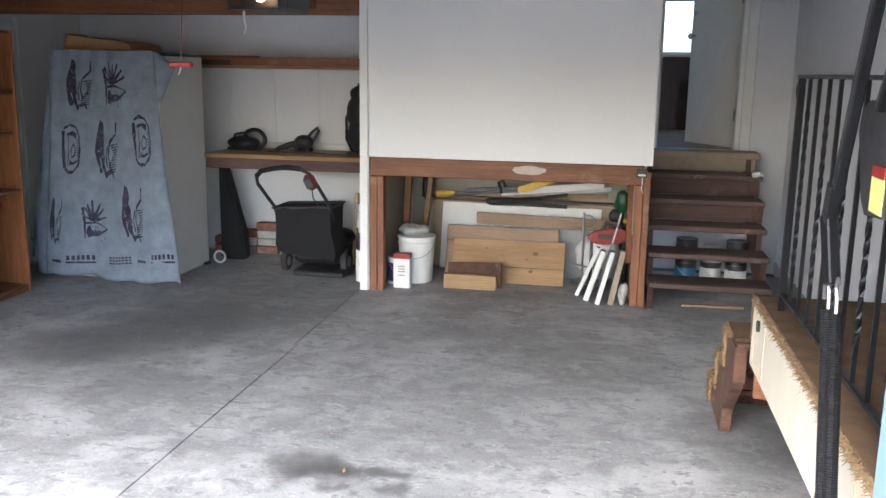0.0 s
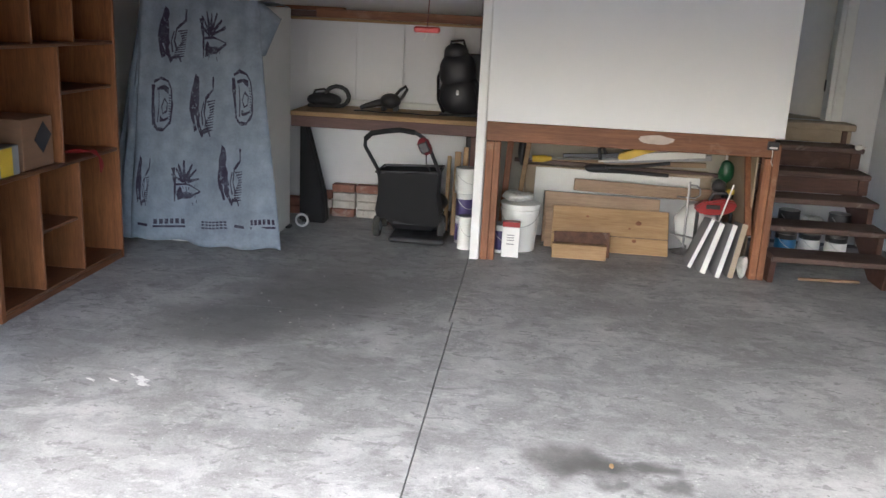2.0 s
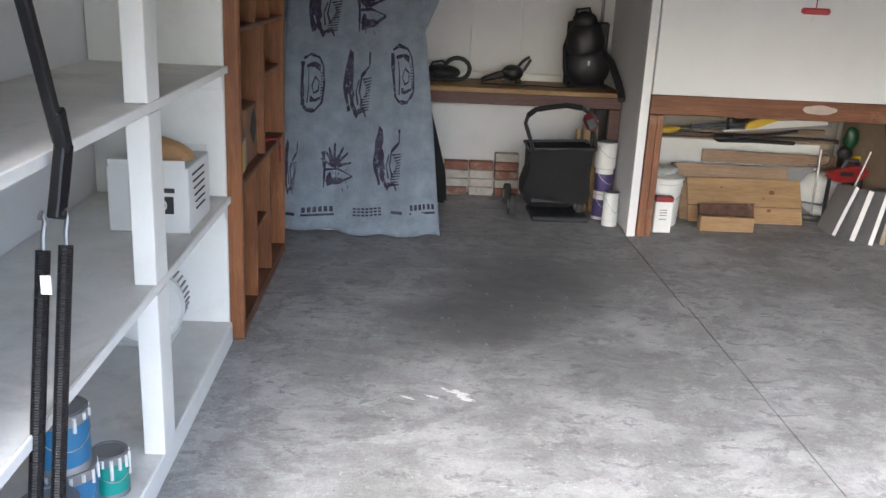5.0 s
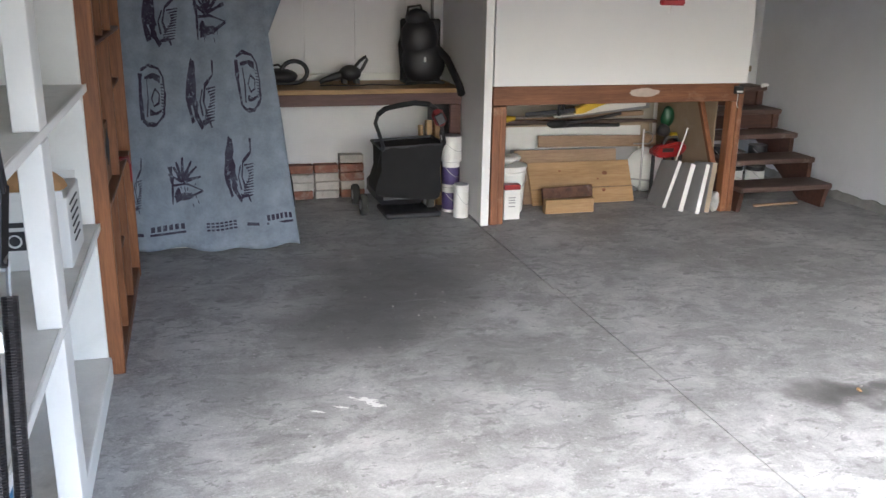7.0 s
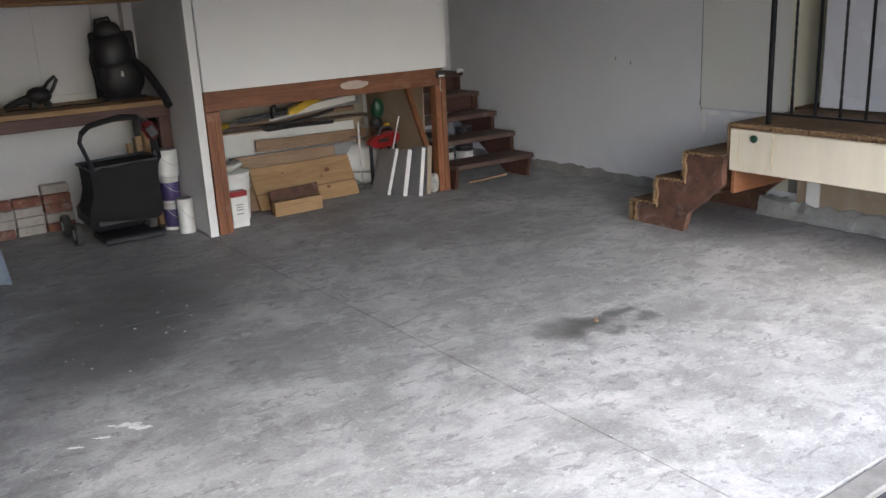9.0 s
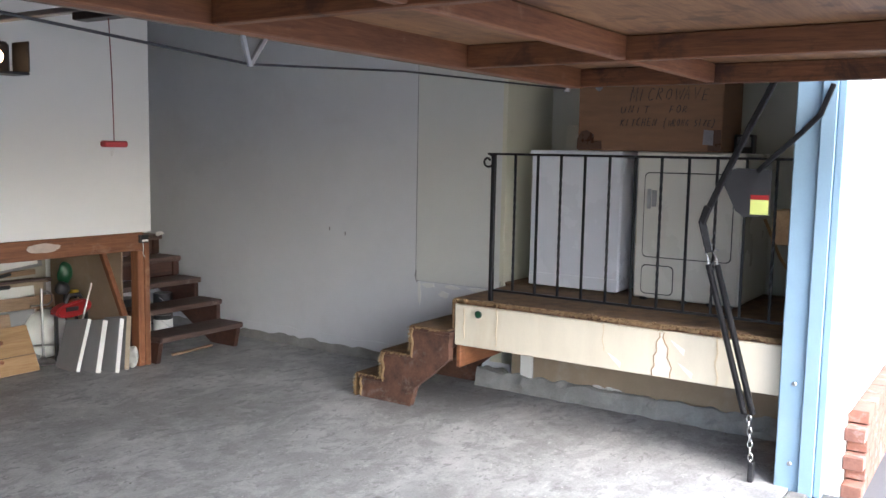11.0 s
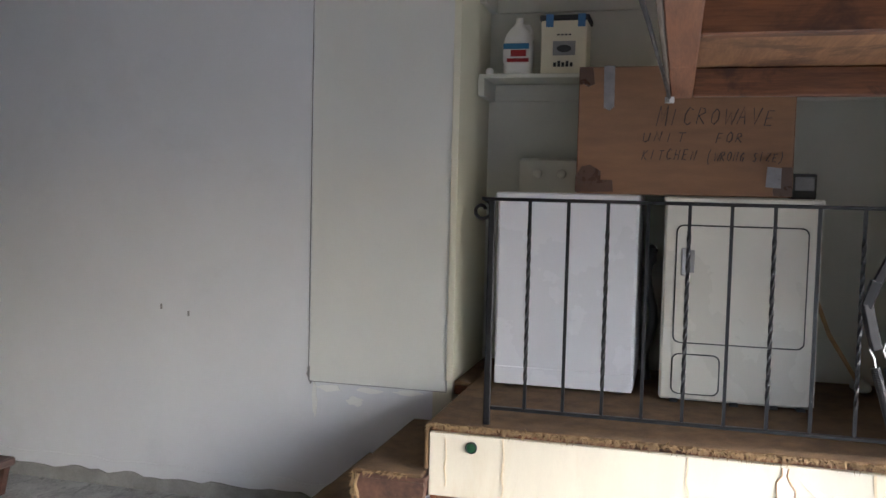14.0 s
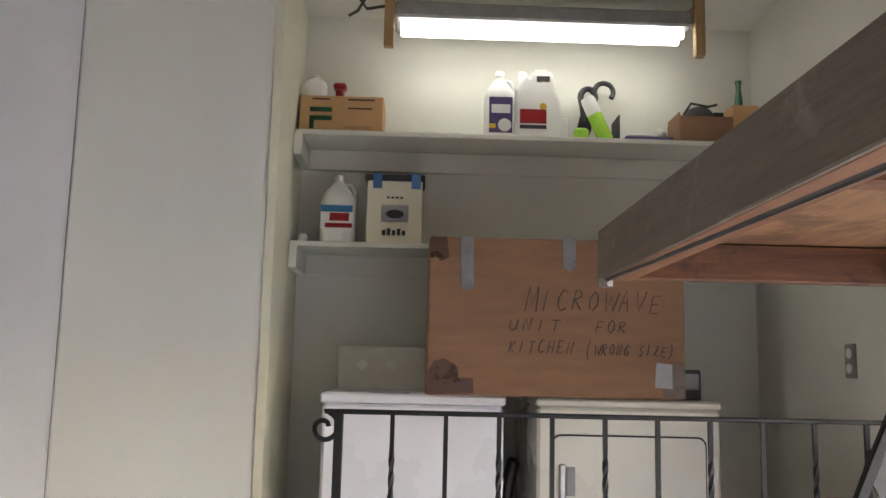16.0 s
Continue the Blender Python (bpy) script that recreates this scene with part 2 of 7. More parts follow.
M_FLOOR = concrete_floor("floor_concrete", (0.19, 0.19, 0.187), (0.34, 0.34, 0.336), (0.50, 0.50, 0.495))
M_DRIVE = plain("driveway_asphalt", (0.10, 0.10, 0.10), 0.85, var=0.25, scale=2, bstr=0.4)
M_SILL = plain("rough_threshold", (0.16, 0.155, 0.145), 0.9, var=0.35, scale=8, bstr=0.8, dirt=(0.3, 0.29, 0.27), dirt_amt=0.6)
M_CURB = plain("foundation_concrete", (0.28, 0.275, 0.26), 0.85, var=0.3, scale=5, bstr=0.5, dirt=(0.1, 0.095, 0.09), dirt_amt=0.6)
M_WALL = plain("white_wall_paint", (0.76, 0.76, 0.77), 0.7, var=0.05, scale=1.6, fine=160, bstr=0.12, dirt=(0.42, 0.41, 0.39), dirt_amt=0.18)
M_WALLR = plain("grey_white_wall_paint", (0.68, 0.69, 0.72), 0.75, var=0.06, scale=1.3, fine=180, bstr=0.15, dirt=(0.36, 0.36, 0.36), dirt_amt=0.2)
M_PANEL = plain("white_panel_paint", (0.80, 0.80, 0.80), 0.6, var=0.03, scale=1.2, fine=140, bstr=0.06)
M_CREAM = plain("cream_wall_paint", (0.66, 0.64, 0.52), 0.65, var=0.05, scale=2, bstr=0.1)
M_ALCOVE = plain("alcove_paint", (0.63, 0.625, 0.57), 0.65, var=0.05, scale=2, bstr=0.1)
M_ACCESS = plain("wallboard_paint", (0.66, 0.665, 0.64), 0.7, var=0.04, scale=1.5, bstr=0.1)
M_FILLER = plain("pinkish_filler", (0.50, 0.42, 0.37), 0.8, var=0.15, scale=18)
M_LIMEL = plain("pale_lime_label", (0.62, 0.68, 0.2), 0.5, var=0.05)
M_TRIM = plain("white_gloss_trim", (0.78, 0.78, 0.76), 0.4, var=0.05, scale=4, bstr=0.1, dirt=(0.4, 0.37, 0.33), dirt_amt=0.35)
M_SHELFW = plain("white_shelf_paint", (0.83, 0.83, 0.80), 0.45, var=0.05, scale=3, bstr=0.08, dirt=(0.5, 0.48, 0.42), dirt_amt=0.25)
M_SHELFTOP = plain("worn_shelf_paint", (0.70, 0.69, 0.65), 0.5, var=0.14, scale=4, bstr=0.1, dirt=(0.22, 0.2, 0.18), dirt_amt=0.5)
M_RED_X = wood("redwood_x", (0.15, 0.055, 0.025), (0.33, 0.14, 0.06), "x", wear=(0.36, 0.22, 0.14))
M_RED_Z = wood("redwood_z", (0.15, 0.055, 0.025), (0.34, 0.145, 0.065), "z", wear=(0.42, 0.27, 0.17))
M_RED_Y = wood("redwood_y", (0.085, 0.028, 0.011), (0.26, 0.105, 0.04), "y", stain=(0.04, 0.015, 0.008))
M_CASE_Z = wood("bookcase_wood_z", (0.15, 0.056, 0.022), (0.34, 0.135, 0.05), "z", rough=0.45)
# Back, shelves and plinth get a darker tone than the sides.
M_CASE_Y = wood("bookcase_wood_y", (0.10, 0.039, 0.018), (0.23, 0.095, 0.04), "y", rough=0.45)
M_STEP = wood("worn_tread_wood", (0.06, 0.038, 0.032), (0.15, 0.098, 0.08), "x", wear=(0.30, 0.26, 0.23))
M_RISER = wood("dark_riser_wood", (0.045, 0.022, 0.017), (0.11, 0.05, 0.036), "x", wear=(0.14, 0.09, 0.07))
M_BENCH = wood("bench_top_wood", (0.26, 0.15, 0.06), (0.45, 0.28, 0.13), "x")
M_BENCHF = wood("bench_apron_wood", (0.085, 0.042, 0.036), (0.16, 0.085, 0.07), "x")
M_PINE = wood("pine_board", (0.30, 0.18, 0.08), (0.47, 0.31, 0.16), "x", scale=0.7)
M_PINE_Z = wood("pine_board_z", (0.36, 0.22, 0.10), (0.56, 0.38, 0.2), "z", scale=0.7)
M_LUMBER = wood("rough_lumber", (0.22, 0.14, 0.085), (0.38, 0.26, 0.16), "x")
M_GREYWOOD = wood("weathered_rail", (0.11, 0.085, 0.065), (0.2, 0.165, 0.13), "x", wear=(0.3, 0.28, 0.25))
M_PLY = wood("door_plywood", (0.15, 0.07, 0.03), (0.33, 0.175, 0.08), "x", scale=0.5, stain=(0.07, 0.03, 0.015))
M_STRINGER = plain("worn_stringer_wood", (0.095, 0.046, 0.030), 0.85, var=0.6, scale=9, fine=60, bstr=0.9, dirt=(0.22, 0.185, 0.16), dirt_amt=0.9)
M_PATCH = plain("bare_primer", (0.70, 0.66, 0.58), 0.7, var=0.08, scale=10)
M_DRIPD = plain("brown_water_line", (0.36, 0.24, 0.13), 0.8, var=0.3, scale=25)
M_DRIP = plain("faint_drip_stain", (0.60, 0.50, 0.34), 0.7, var=0.15, scale=20, bstr=0.05)
M_BLACK = plain("black_wrought_iron", (0.018, 0.018, 0.02), 0.42, 0.6, var=0.3, scale=20)
M_STEEL = plain("bare_steel", (0.45, 0.45, 0.46), 0.35, 1.0, var=0.2, scale=14)
M_DARKMETAL = plain("dark_oiled_steel", (0.05, 0.05, 0.055), 0.45, 0.8, var=0.3, scale=18)
M_GALV = plain("galvanised_metal", (0.3, 0.3, 0.31), 0.5, 0.7, var=0.2, scale=12)
M_BPLASTIC = plain("black_plastic", (0.022, 0.022, 0.025), 0.48, var=0.25, scale=12)
M_BFABRIC = plain("black_bag_fabric", (0.012, 0.012, 0.013), 0.9, var=0.3, scale=10, fine=200, bstr=0.4)
M_REDP = plain("red_plastic", (0.26, 0.010, 0.012), 0.4, var=0.12)
M_DKRED = plain("dark_red_plastic", (0.12, 0.012, 0.015), 0.45, var=0.12)
M_YELP = plain("yellow_plastic", (0.62, 0.42, 0.03), 0.45, var=0.12)
M_GREENP = plain("green_plastic", (0.006, 0.06, 0.022), 0.45, var=0.15)
M_WHITEP = plain("white_plastic", (0.76, 0.76, 0.74), 0.4, var=0.06, dirt=(0.4, 0.38, 0.34), dirt_amt=0.3)
M_PURPLEP = plain("purple_label", (0.07, 0.05, 0.16), 0.5)
M_BLUEP = plain("blue_label", (0.03, 0.16, 0.33), 0.45, var=0.2)
M_TEALP = plain("teal_label", (0.02, 0.28, 0.24), 0.45, var=0.2)
M_LABELW = plain("white_label", (0.72, 0.72, 0.7), 0.6, var=0.05)
M_INK = plain("dark_ink", (0.03, 0.03, 0.035), 0.7, var=0.2)
M_INKP = worn_ink("purple_black_ink", (0.030, 0.022, 0.045), (0.205, 0.24, 0.285))
M_LIME = plain("lime_label", (0.33, 0.6, 0.05), 0.45)
M_TAPEB = plain("blue_tape", (0.06, 0.16, 0.36), 0.7, var=0.15)
M_TAPEG = plain("grey_duct_tape", (0.24, 0.24, 0.26), 0.35, 0.3, var=0.2, scale=20)
M_TAPEBR = plain("brown_packing_tape", (0.075, 0.04, 0.028), 0.3, var=0.25, scale=15)
M_CARD = plain("cardboard", (0.225, 0.125, 0.072), 0.85, var=0.16, scale=4, fine=60, bstr=0.15, stretch=(1, 1, 6))
M_CARD2 = plain("tan_cardboard", (0.47, 0.28, 0.13), 0.85, var=0.1, scale=4, bstr=0.12)
M_CREAMC = plain("cream_printed_card", (0.70, 0.66, 0.53), 0.6, var=0.05, bstr=0.08)
M_CARDW = plain("white_cardboard", (0.72, 0.72, 0.70), 0.75, var=0.05, bstr=0.1)
M_APPW = plain("washer_enamel", (0.72, 0.73, 0.79), 0.28, var=0.03, scale=2, bstr=0.02)
M_APPC = plain("dryer_enamel", (0.66, 0.64, 0.58), 0.3, var=0.03, scale=2, bstr=0.02)
M_BLUEJ = plain("blue_jamb_paint", (0.25, 0.37, 0.48), 0.55, var=0.08, scale=3, bstr=0.15, dirt=(0.3, 0.34, 0.38), dirt_amt=0.4)
M_FASCIA = plain("stained_cream_fascia", (0.64, 0.585, 0.47), 0.6, var=0.08, scale=2.5, bstr=0.12, dirt=(0.5, 0.38, 0.22), dirt_amt=0.4, stretch=(1, 2.5, 0.7))
M_TANWALL = plain("tan_hardboard", (0.33, 0.26, 0.18), 0.8, var=0.14, scale=3, bstr=0.2, dirt=(0.5, 0.47, 0.42), dirt_amt=0.5)
M_CARPET = plain("matted_carpet", (0.115, 0.068, 0.032), 1.0, var=0.5, scale=9, fine=180, bstr=1.0)
M_FRAY = plain("frayed_carpet_edge", (0.25, 0.165, 0.085), 1.0, var=0.4, scale=30, fine=200, bstr=1.0)
M_BLANKET = plain("blue_grey_felt", (0.215, 0.25, 0.298), 1.0, var=0.24, scale=9, fine=70, bstr=0.6, dirt=(0.27, 0.31, 0.365), dirt_amt=0.5)
M_CABINET = plain("white_cabinet", (0.68, 0.68, 0.66), 0.45, var=0.04)
M_BRICK = plain("red_brick", (0.26, 0.12, 0.085), 0.9, var=0.3, scale=12, bstr=0.6, dirt=(0.55, 0.52, 0.48), dirt_amt=0.7)
M_BRICKW = plain("mortar_smeared_brick", (0.52, 0.49, 0.45), 0.9, var=0.22, scale=10, bstr=0.6, dirt=(0.22, 0.13, 0.1), dirt_amt=0.7)
# Beige of the back wall, darkened to carry the shade under the landing.
M_BACKB = plain("shaded_beige_lining", (0.40, 0.37, 0.31), 0.8, var=0.15, scale=3, bstr=0.15, dirt=(0.2, 0.16, 0.12), dirt_amt=0.5)
M_SLABG = plain("grey_slab", (0.26, 0.26, 0.265), 0.6, var=0.1, scale=5)
M_SIDING = plain("white_siding", (0.74, 0.74, 0.72), 0.6, var=0.05)
M_BAG = plain("clear_plastic_bag", (0.5, 0.5, 0.48), 0.3, var=0.15, scale=14)
M_DOORP = plain("greyish_door_paint", (0.74, 0.67, 0.57), 0.5, var=0.05)
M_KITCHEN = wood("dark_kitchen_wood", (0.03, 0.014, 0.01), (0.06, 0.028, 0.02), "z")
M_BEIGE = plain("scuffed_beige_board", (0.33, 0.27, 0.2), 0.7, var=0.2, scale=6, dirt=(0.18, 0.11, 0.07), dirt_amt=0.6)
M_GLASSG = plain("green_bottle_glass", (0.05, 0.16, 0.09), 0.1, var=0.05)
M_MUD = plain("dirty_tyre", (0.05, 0.05, 0.045), 0.9, var=0.4, scale=20)


def glowing(name, col, strength):
    m, nt, b = shader(name)
    b.inputs["Base Color"].default_value = (0.9, 0.9, 0.9, 1)
    b.inputs["Emission Color"].default_value = (*col, 1)
    b.inputs["Emission Strength"].default_value = strength
    return m


M_TUBE = glowing("fluorescent_glow", (1.0, 0.94, 0.80), 0.75)
M_BULB = glowing("bulb_glow", (1.0, 0.58, 0.27), 2.6)

# ---- large structure ----
H = 3.5
ground = structure("ground", (-60, -90, -0.6, 60, 60, -0.03), M_DRIVE, "grey concrete driveway and ground outside the garage", "ground")
floor = structure("floor", (-3.3, -4.80, -0.045, 3.3, 1.3, -0.022), M_CURB, "stained grey concrete garage floor with a joint", "floor")
for x0, x1, y0, y1 in ((-3.3, -0.107, -4.70, -1.4735), (-0.101, 3.3, -4.70, -1.4735), (-3.3, -0.128, -1.473, 1.3), (-0.121, 3.3, -1.473, 1.3)):
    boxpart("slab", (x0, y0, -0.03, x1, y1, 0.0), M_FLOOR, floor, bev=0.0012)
boxpart("sill_strip", (-2.66, -4.80, -0.03, 2.318, -4.708, -0.004), M_SILL, floor, "rough concrete threshold strip", bev=0.006)
boxpart("joint_filler", (-2.66, -4.835, -0.029, 2.318, -4.802, -0.026), M_INK, floor, "dark expansion joint", bev=0.0)

ceiling = structure("ceiling", (-3.3, -4.85, H, 4.05, 1.6, H + 0.1), M_ALCOVE, "off-white painted ceiling", "ceiling")
structure("wall_west", (-3.3, -4.70, -0.03, -3.2, 1.34, H), M_WALL, "white painted garage side wall", "wall")
structure("wall_north", (-3.2, 1.22, -0.03, 2.06, 1.34, H), M_WALL, "white painted back wall of the storage bay", "wall")
structure("wall_east", (3.24, -2.37, -0.03, 3.36, 1.57, H), M_WALLR, "scuffed grey-white painted side wall", "wall")
structure("wall_alcove_side", (3.24, -2.47, -0.03, 3.95, -2.37, H), M_CREAM, "cream painted end wall of the laundry alcove", "wall")
structure("wall_alcove_back", (3.95, -4.85, -0.03, 4.05, -2.37, H), M_ALCOVE, "cream painted back wall of the laundry alcove", "wall")
structure("wall_south", [(2.445, -4.85, -0.03, 3.95, -4.63, H), (-3.3, -4.85, -0.03, -2.79, -4.63, H), (-2.79, -4.85, 2.3, 2.445, -4.63, H)], M_ALCOVE,
          "painted front wall around the garage doorway", "wall")
structure("wall_partition", (-0.10, 0.10, -0.03, -0.03, 1.22, H), M_WALL, "white partition between storage bay and stair landing", "wall")
structure("wall_landing_front", (-0.05, -0.013, 1.047, 2.057, 0.09, H), M_PANEL, "smooth white panelled front of the raised landing", "wall", bev=0.003)
structure("wall_landing_side", (1.985, 0.09, 1.047, 2.057, 1.57, H), M_PANEL, "white wall beside the stairs", "wall")
structure("wall_stair_head", [(2.057, 1.57, -0.03, 2.12, 1.69, H), (2.84, 1.57, 1.05, 3.36, 1.69, H), (2.12, 1.57, 3.12, 2.84, 1.69, H), (2.057, 1.57, -0.03, 3.36, 1.69, 1.05)],
          M_WALLR, "white wall with a doorway at the head of the stairs", "wall")
structure("floor_landing", (-0.03, 0.09, 0.95, 1.985, 1.22, 1.047), M_RED_X, "timber deck of the raised landing", "floor")
wp = structure("wall_access_panel", (3.2355, -2.44, 0.70, 3.2405, -1.69, 3.32), M_ACCESS, "flush painted wallboard panel set in the side wall", "panel", bev=0.002)
structure("trim_alcove_corner", (3.222, -2.478, 0.76, 3.245, -2.442, H), M_CREAM, "cream corner trim of the laundry alcove", "trim", bev=0.002)
# concrete footing with an uneven painted edge along the side wall
bm = bmesh.new()
random.seed(4)
ys = [-2.55 + i * 0.06 for i in range(70)]
tops = [0.068 + 0.014 * noise.noise(Vector((y * 6.0, 0, 0))) + 0.025 * random.random() ** 2 for y in ys]
prism(bm, [(ys[0], -0.03)] + [(ys[-1], -0.03)] + [(y, t) for y, t in zip(reversed(ys), reversed(tops))], "x", 3.223, 3.243)
tagged(part("baseboard_footing", bm, M_CURB), "rough bare concrete footing with chipped paint", "footing", kind="structure")
bm = bmesh.new()
random.seed(14)
low = [(y, t + 0.004 + 0.05 * random.random() ** 2.5) for y, t in zip(ys, tops)]
high = [(y, 0.15 + 0.035 * noise.noise(Vector((y * 5.0, 2, 0)))) for y in ys]
prism(bm, low + high[::-1], "x", 3.2335, 3.2415)
tagged(part("trim_paint_edge", bm, M_WALLR), "flaking white paint along the foot of the wall", "paint edge", kind="structure")
for y, z, w, h in ((-1.69, 0.735, 0.02, 0.05), (-1.80, 0.668, 0.07, 0.02), (-2.02, 0.672, 0.09, 0.016), (-2.24, 0.674, 0.08, 0.014), (-1.72, 0.60, 0.015, 0.09), (-1.95, 0.61, 0.05, 0.03)):
    o = [(y + w * random.uniform(0.6, 1.15) * math.cos(k * math.tau / 14), z + h * random.uniform(0.5, 1.2) * math.sin(k * math.tau / 14)) for k in range(14)]
    prismpart("plaster_flake", o, "x", 3.2365, 3.2405, M_TRIM if z < 0.72 else M_SLABG, wp, "chipped plaster at the panel edge")
for d in ((3.2348, -1.6845, 0.70, 3.2405, -1.6825, 3.32), (3.2348, -2.444, 0.70, 3.2405, -2.4418, 3.32), (3.2348, -2.44, 0.6955, 3.2405, -1.69, 0.6975)):
    boxpart("seam", d, M_SLABG, wp, "dark open joint", bev=0.0)
for y, z in ((-0.80, 1.03), (-0.97, 1.0)):
    boxpart("scuff", (3.2385, y, z, 3.2405, y + 0.012, z + 0.03), M_SLABG, wp, "dark scuff on the paint", bev=0.0)

# ---- raised landing: posts, beam, brace ----
land = thing("landing_frame", (1.0, 0.04, 0), "reddish timber post and beam frame carrying the landing", "timber frame")
boxpart("post", (-0.045, 0.002, 0.0, 0.012, 0.092, 0.90), M_RED_Z, land)
boxpart("post", (0.014, 0.006, 0.0, 0.062, 0.092, 0.90), M_RED_Z, land)
boxpart("post", (1.945, 0.006, 0.0, 2.0, 0.094, 0.90), M_RED_Z, land)
boxpart("post", (2.002, 0.0, 0.0, 2.05, 0.092, 1.0), M_RED_Z, land)
boxpart("beam", (-0.048, 0.001, 0.905, 2.0, 0.088, 1.044), M_RED_X, land, bev=0.006)
boxpart("brace", (1.9, 0.11, 0.30, 1.95, 0.15, 0.95), M_RED_Z, land, m=lean((1.93, 0.13, 0.33), 'X', -28))
boxpart("joist", (0.06, 1.0, 0.80, 1.98, 1.05, 0.94), M_RED_X, land)
bm = bmesh.new()
pts = []
for i in range(22):
    a = math.tau * i / 22
    r = 1 + 0.25 * noise.noise(Vector((math.cos(a) * 2, math.sin(a) * 2, 3)))
    pts.append((1.17 + 0.125 * r * math.cos(a), 0.985 + 0.032 * r * math.sin(a)))
prism(bm, pts, "y", -0.004, 0.002)
part("plaster_patch", bm, M_FILLER, land, "smeared white filler patch")
sensor = thing("door_sensor", (2.0, -0.03, 0.98), "small black switch box with white label on the post", "switch box")
boxpart("case", (1.945, -0.035, 0.965, 2.02, -0.004, 1.025), M_BPLASTIC, sensor)
boxpart("label", (1.955, -0.038, 0.975, 2.01, -0.034, 0.99), M_LABELW, sensor)
tubepart("cable", [(1.985, -0.01, 0.965), (1.99, -0.006, 0.93), (1.985, -0.006, 0.88), (2.0, -0.006, 0.85)], 0.003, M_LABELW, sensor, seg=5)

wpost = thing("corner_post", (-0.09, 0.06, 0), "white painted timber corner post with chipped edges", "post")
boxpart("board", (-0.115, 0.01, 0.0, -0.052, 0.105, H), M_TRIM, wpost, bev=0.005)
boxpart("edge_strip", (-0.122, -0.006, 0.0, -0.060, 0.008, H), M_TRIM, wpost, bev=0.003)

# ---- stairs up to the house ----
stairs = thing("staircase", (2.5, 0.6, 0), "worn open wooden stairs climbing to the house door", "stairs")
TREADS = [(-0.10, 0.215), (0.17, 0.385), (0.45, 0.55), (0.73, 0.72), (1.0, 0.895), (1.29, 1.055)]
for i, (y, z) in enumerate(TREADS[:5]):
    boxpart("tread", (2.065, y, z - 0.045, 2.93 + 0.012 * i, y + 0.30, z), M_STEP, stairs, bev=0.01)
    boxpart("nosing_strip", (2.075, y - 0.004, z - 0.034, 2.9, y + 0.002, z - 0.006), M_STEP, stairs, "worn nosing strip", bev=0.001)
for (y, z), (y2, z2) in list(zip(TREADS, TREADS[1:]))[2:]:
    boxpart("riser", (2.065, y2 + 0.03, z, 2.96, y2 + 0.05, z2 - 0.045), M_RISER if z < 0.85 else M_BEIGE, stairs)
boxpart("landing_board", (2.06, 1.29, 1.0, 2.985, 1.57, 1.055), M_BEIGE, stairs, "scuffed beige top board", bev=0.008)
out = [(-0.03, 0.0), (-0.07, 0.17)]
for (y, z), (y2, z2) in zip(TREADS, TREADS[1:]):
    out += [(y + 0.01, z - 0.047), (y2 + 0.012, z - 0.047)]
out += [(1.30, 1.0), (1.55, 1.0), (1.55, 0.75), (0.25, 0.0)]
prismpart("stringer", out, "x", 2.88, 2.92, M_RISER, stairs)
prismpart("stringer", out, "x", 2.07, 2.11, M_RISER, stairs)
strip = thing("wood_strip", (2.55, 0.12, 0), "thin pale offcut lying under the bottom stair", "offcut")
boxpart("strip", (2.33, 0.10, 0.0, 2.78, 0.13, 0.018), M_LUMBER, strip, m=lean((2.55, 0.11, 0), 'Z', 4))
plast = thing("torn_rag", (2.98, 0.98, 0.91), "crumpled white rag caught on the stair", "rag")
bm = bmesh.new()
bmesh.ops.create_icosphere(bm, subdivisions=2, radius=0.032, matrix=Matrix.Translation((2.93, 0.99, 0.907)) @ Matrix.Diagonal((1.4, 0.7, 0.5, 1)))
for v in bm.verts:
    v.co += 0.018 * noise.noise_vector(v.co * 30)
part("cloth", bm, M_LABELW, plast)

# door at the stair head and the kitchen beyond
bm = bmesh.new()
box(bm, 2.80, 1.555, 1.055, 2.845, 1.70, 3.12, 0.004)
box(bm, 2.845, 1.545, 1.055, 2.93, 1.572, 3.2, 0.004)
box(bm, 2.12, 1.555, 1.055, 2.15, 1.70, 3.12, 0.004)
tagged(part("door_frame", bm, M_TRIM), "white painted door frame at the stair head", "door frame", kind="structure")
dm = Matrix.Translation((2.81, 1.70, 0)) @ Matrix.Rotation(radians(-60), 4, 'Z')
door = thing("door_1", (2.81, 1.70, 1.06), "plain greyish white house door standing open", "door", kind="structure")
boxpart("leaf", (-0.74, 0.0, 1.065, 0.0, 0.036, 3.1), M_DOORP, door, m=dm)
bm = bmesh.new()
lathe(bm, [(0.012, 0), (0.012, 0.03), (0.028, 0.035), (0.03, 0.055), (0.018, 0.07)], 0, 0, 14, dm @ Matrix.Translation((-0.68, 0.0, 2.05)) @ Matrix.Rotation(radians(90), 4, 'X'))
part("knob", bm, M_STEEL, door, smooth=True)
bm = bmesh.new()
lathe(bm, [(0.02, 0), (0.02, 0.012), (0.012, 0.014)], 0, 0, 12, dm @ Matrix.Translation((-0.68, 0.0, 2.26)) @ Matrix.Rotation(radians(90), 4, 'X'))
part("deadbolt", bm, M_STEEL, door, smooth=True)
for z in (1.3, 2.3, 2.95):
    boxpart("hinge", (2.795, 1.672, z, 2.812, 1.70, z + 0.1), M_DARKMETAL, door, "dark metal hinge", bev=0.001)
structure("floor_kitchen", (1.0, 1.69, 0.96, 4.0, 5.2, 1.052), M_BEIGE, "worn beige kitchen floor beyond the door", "floor")
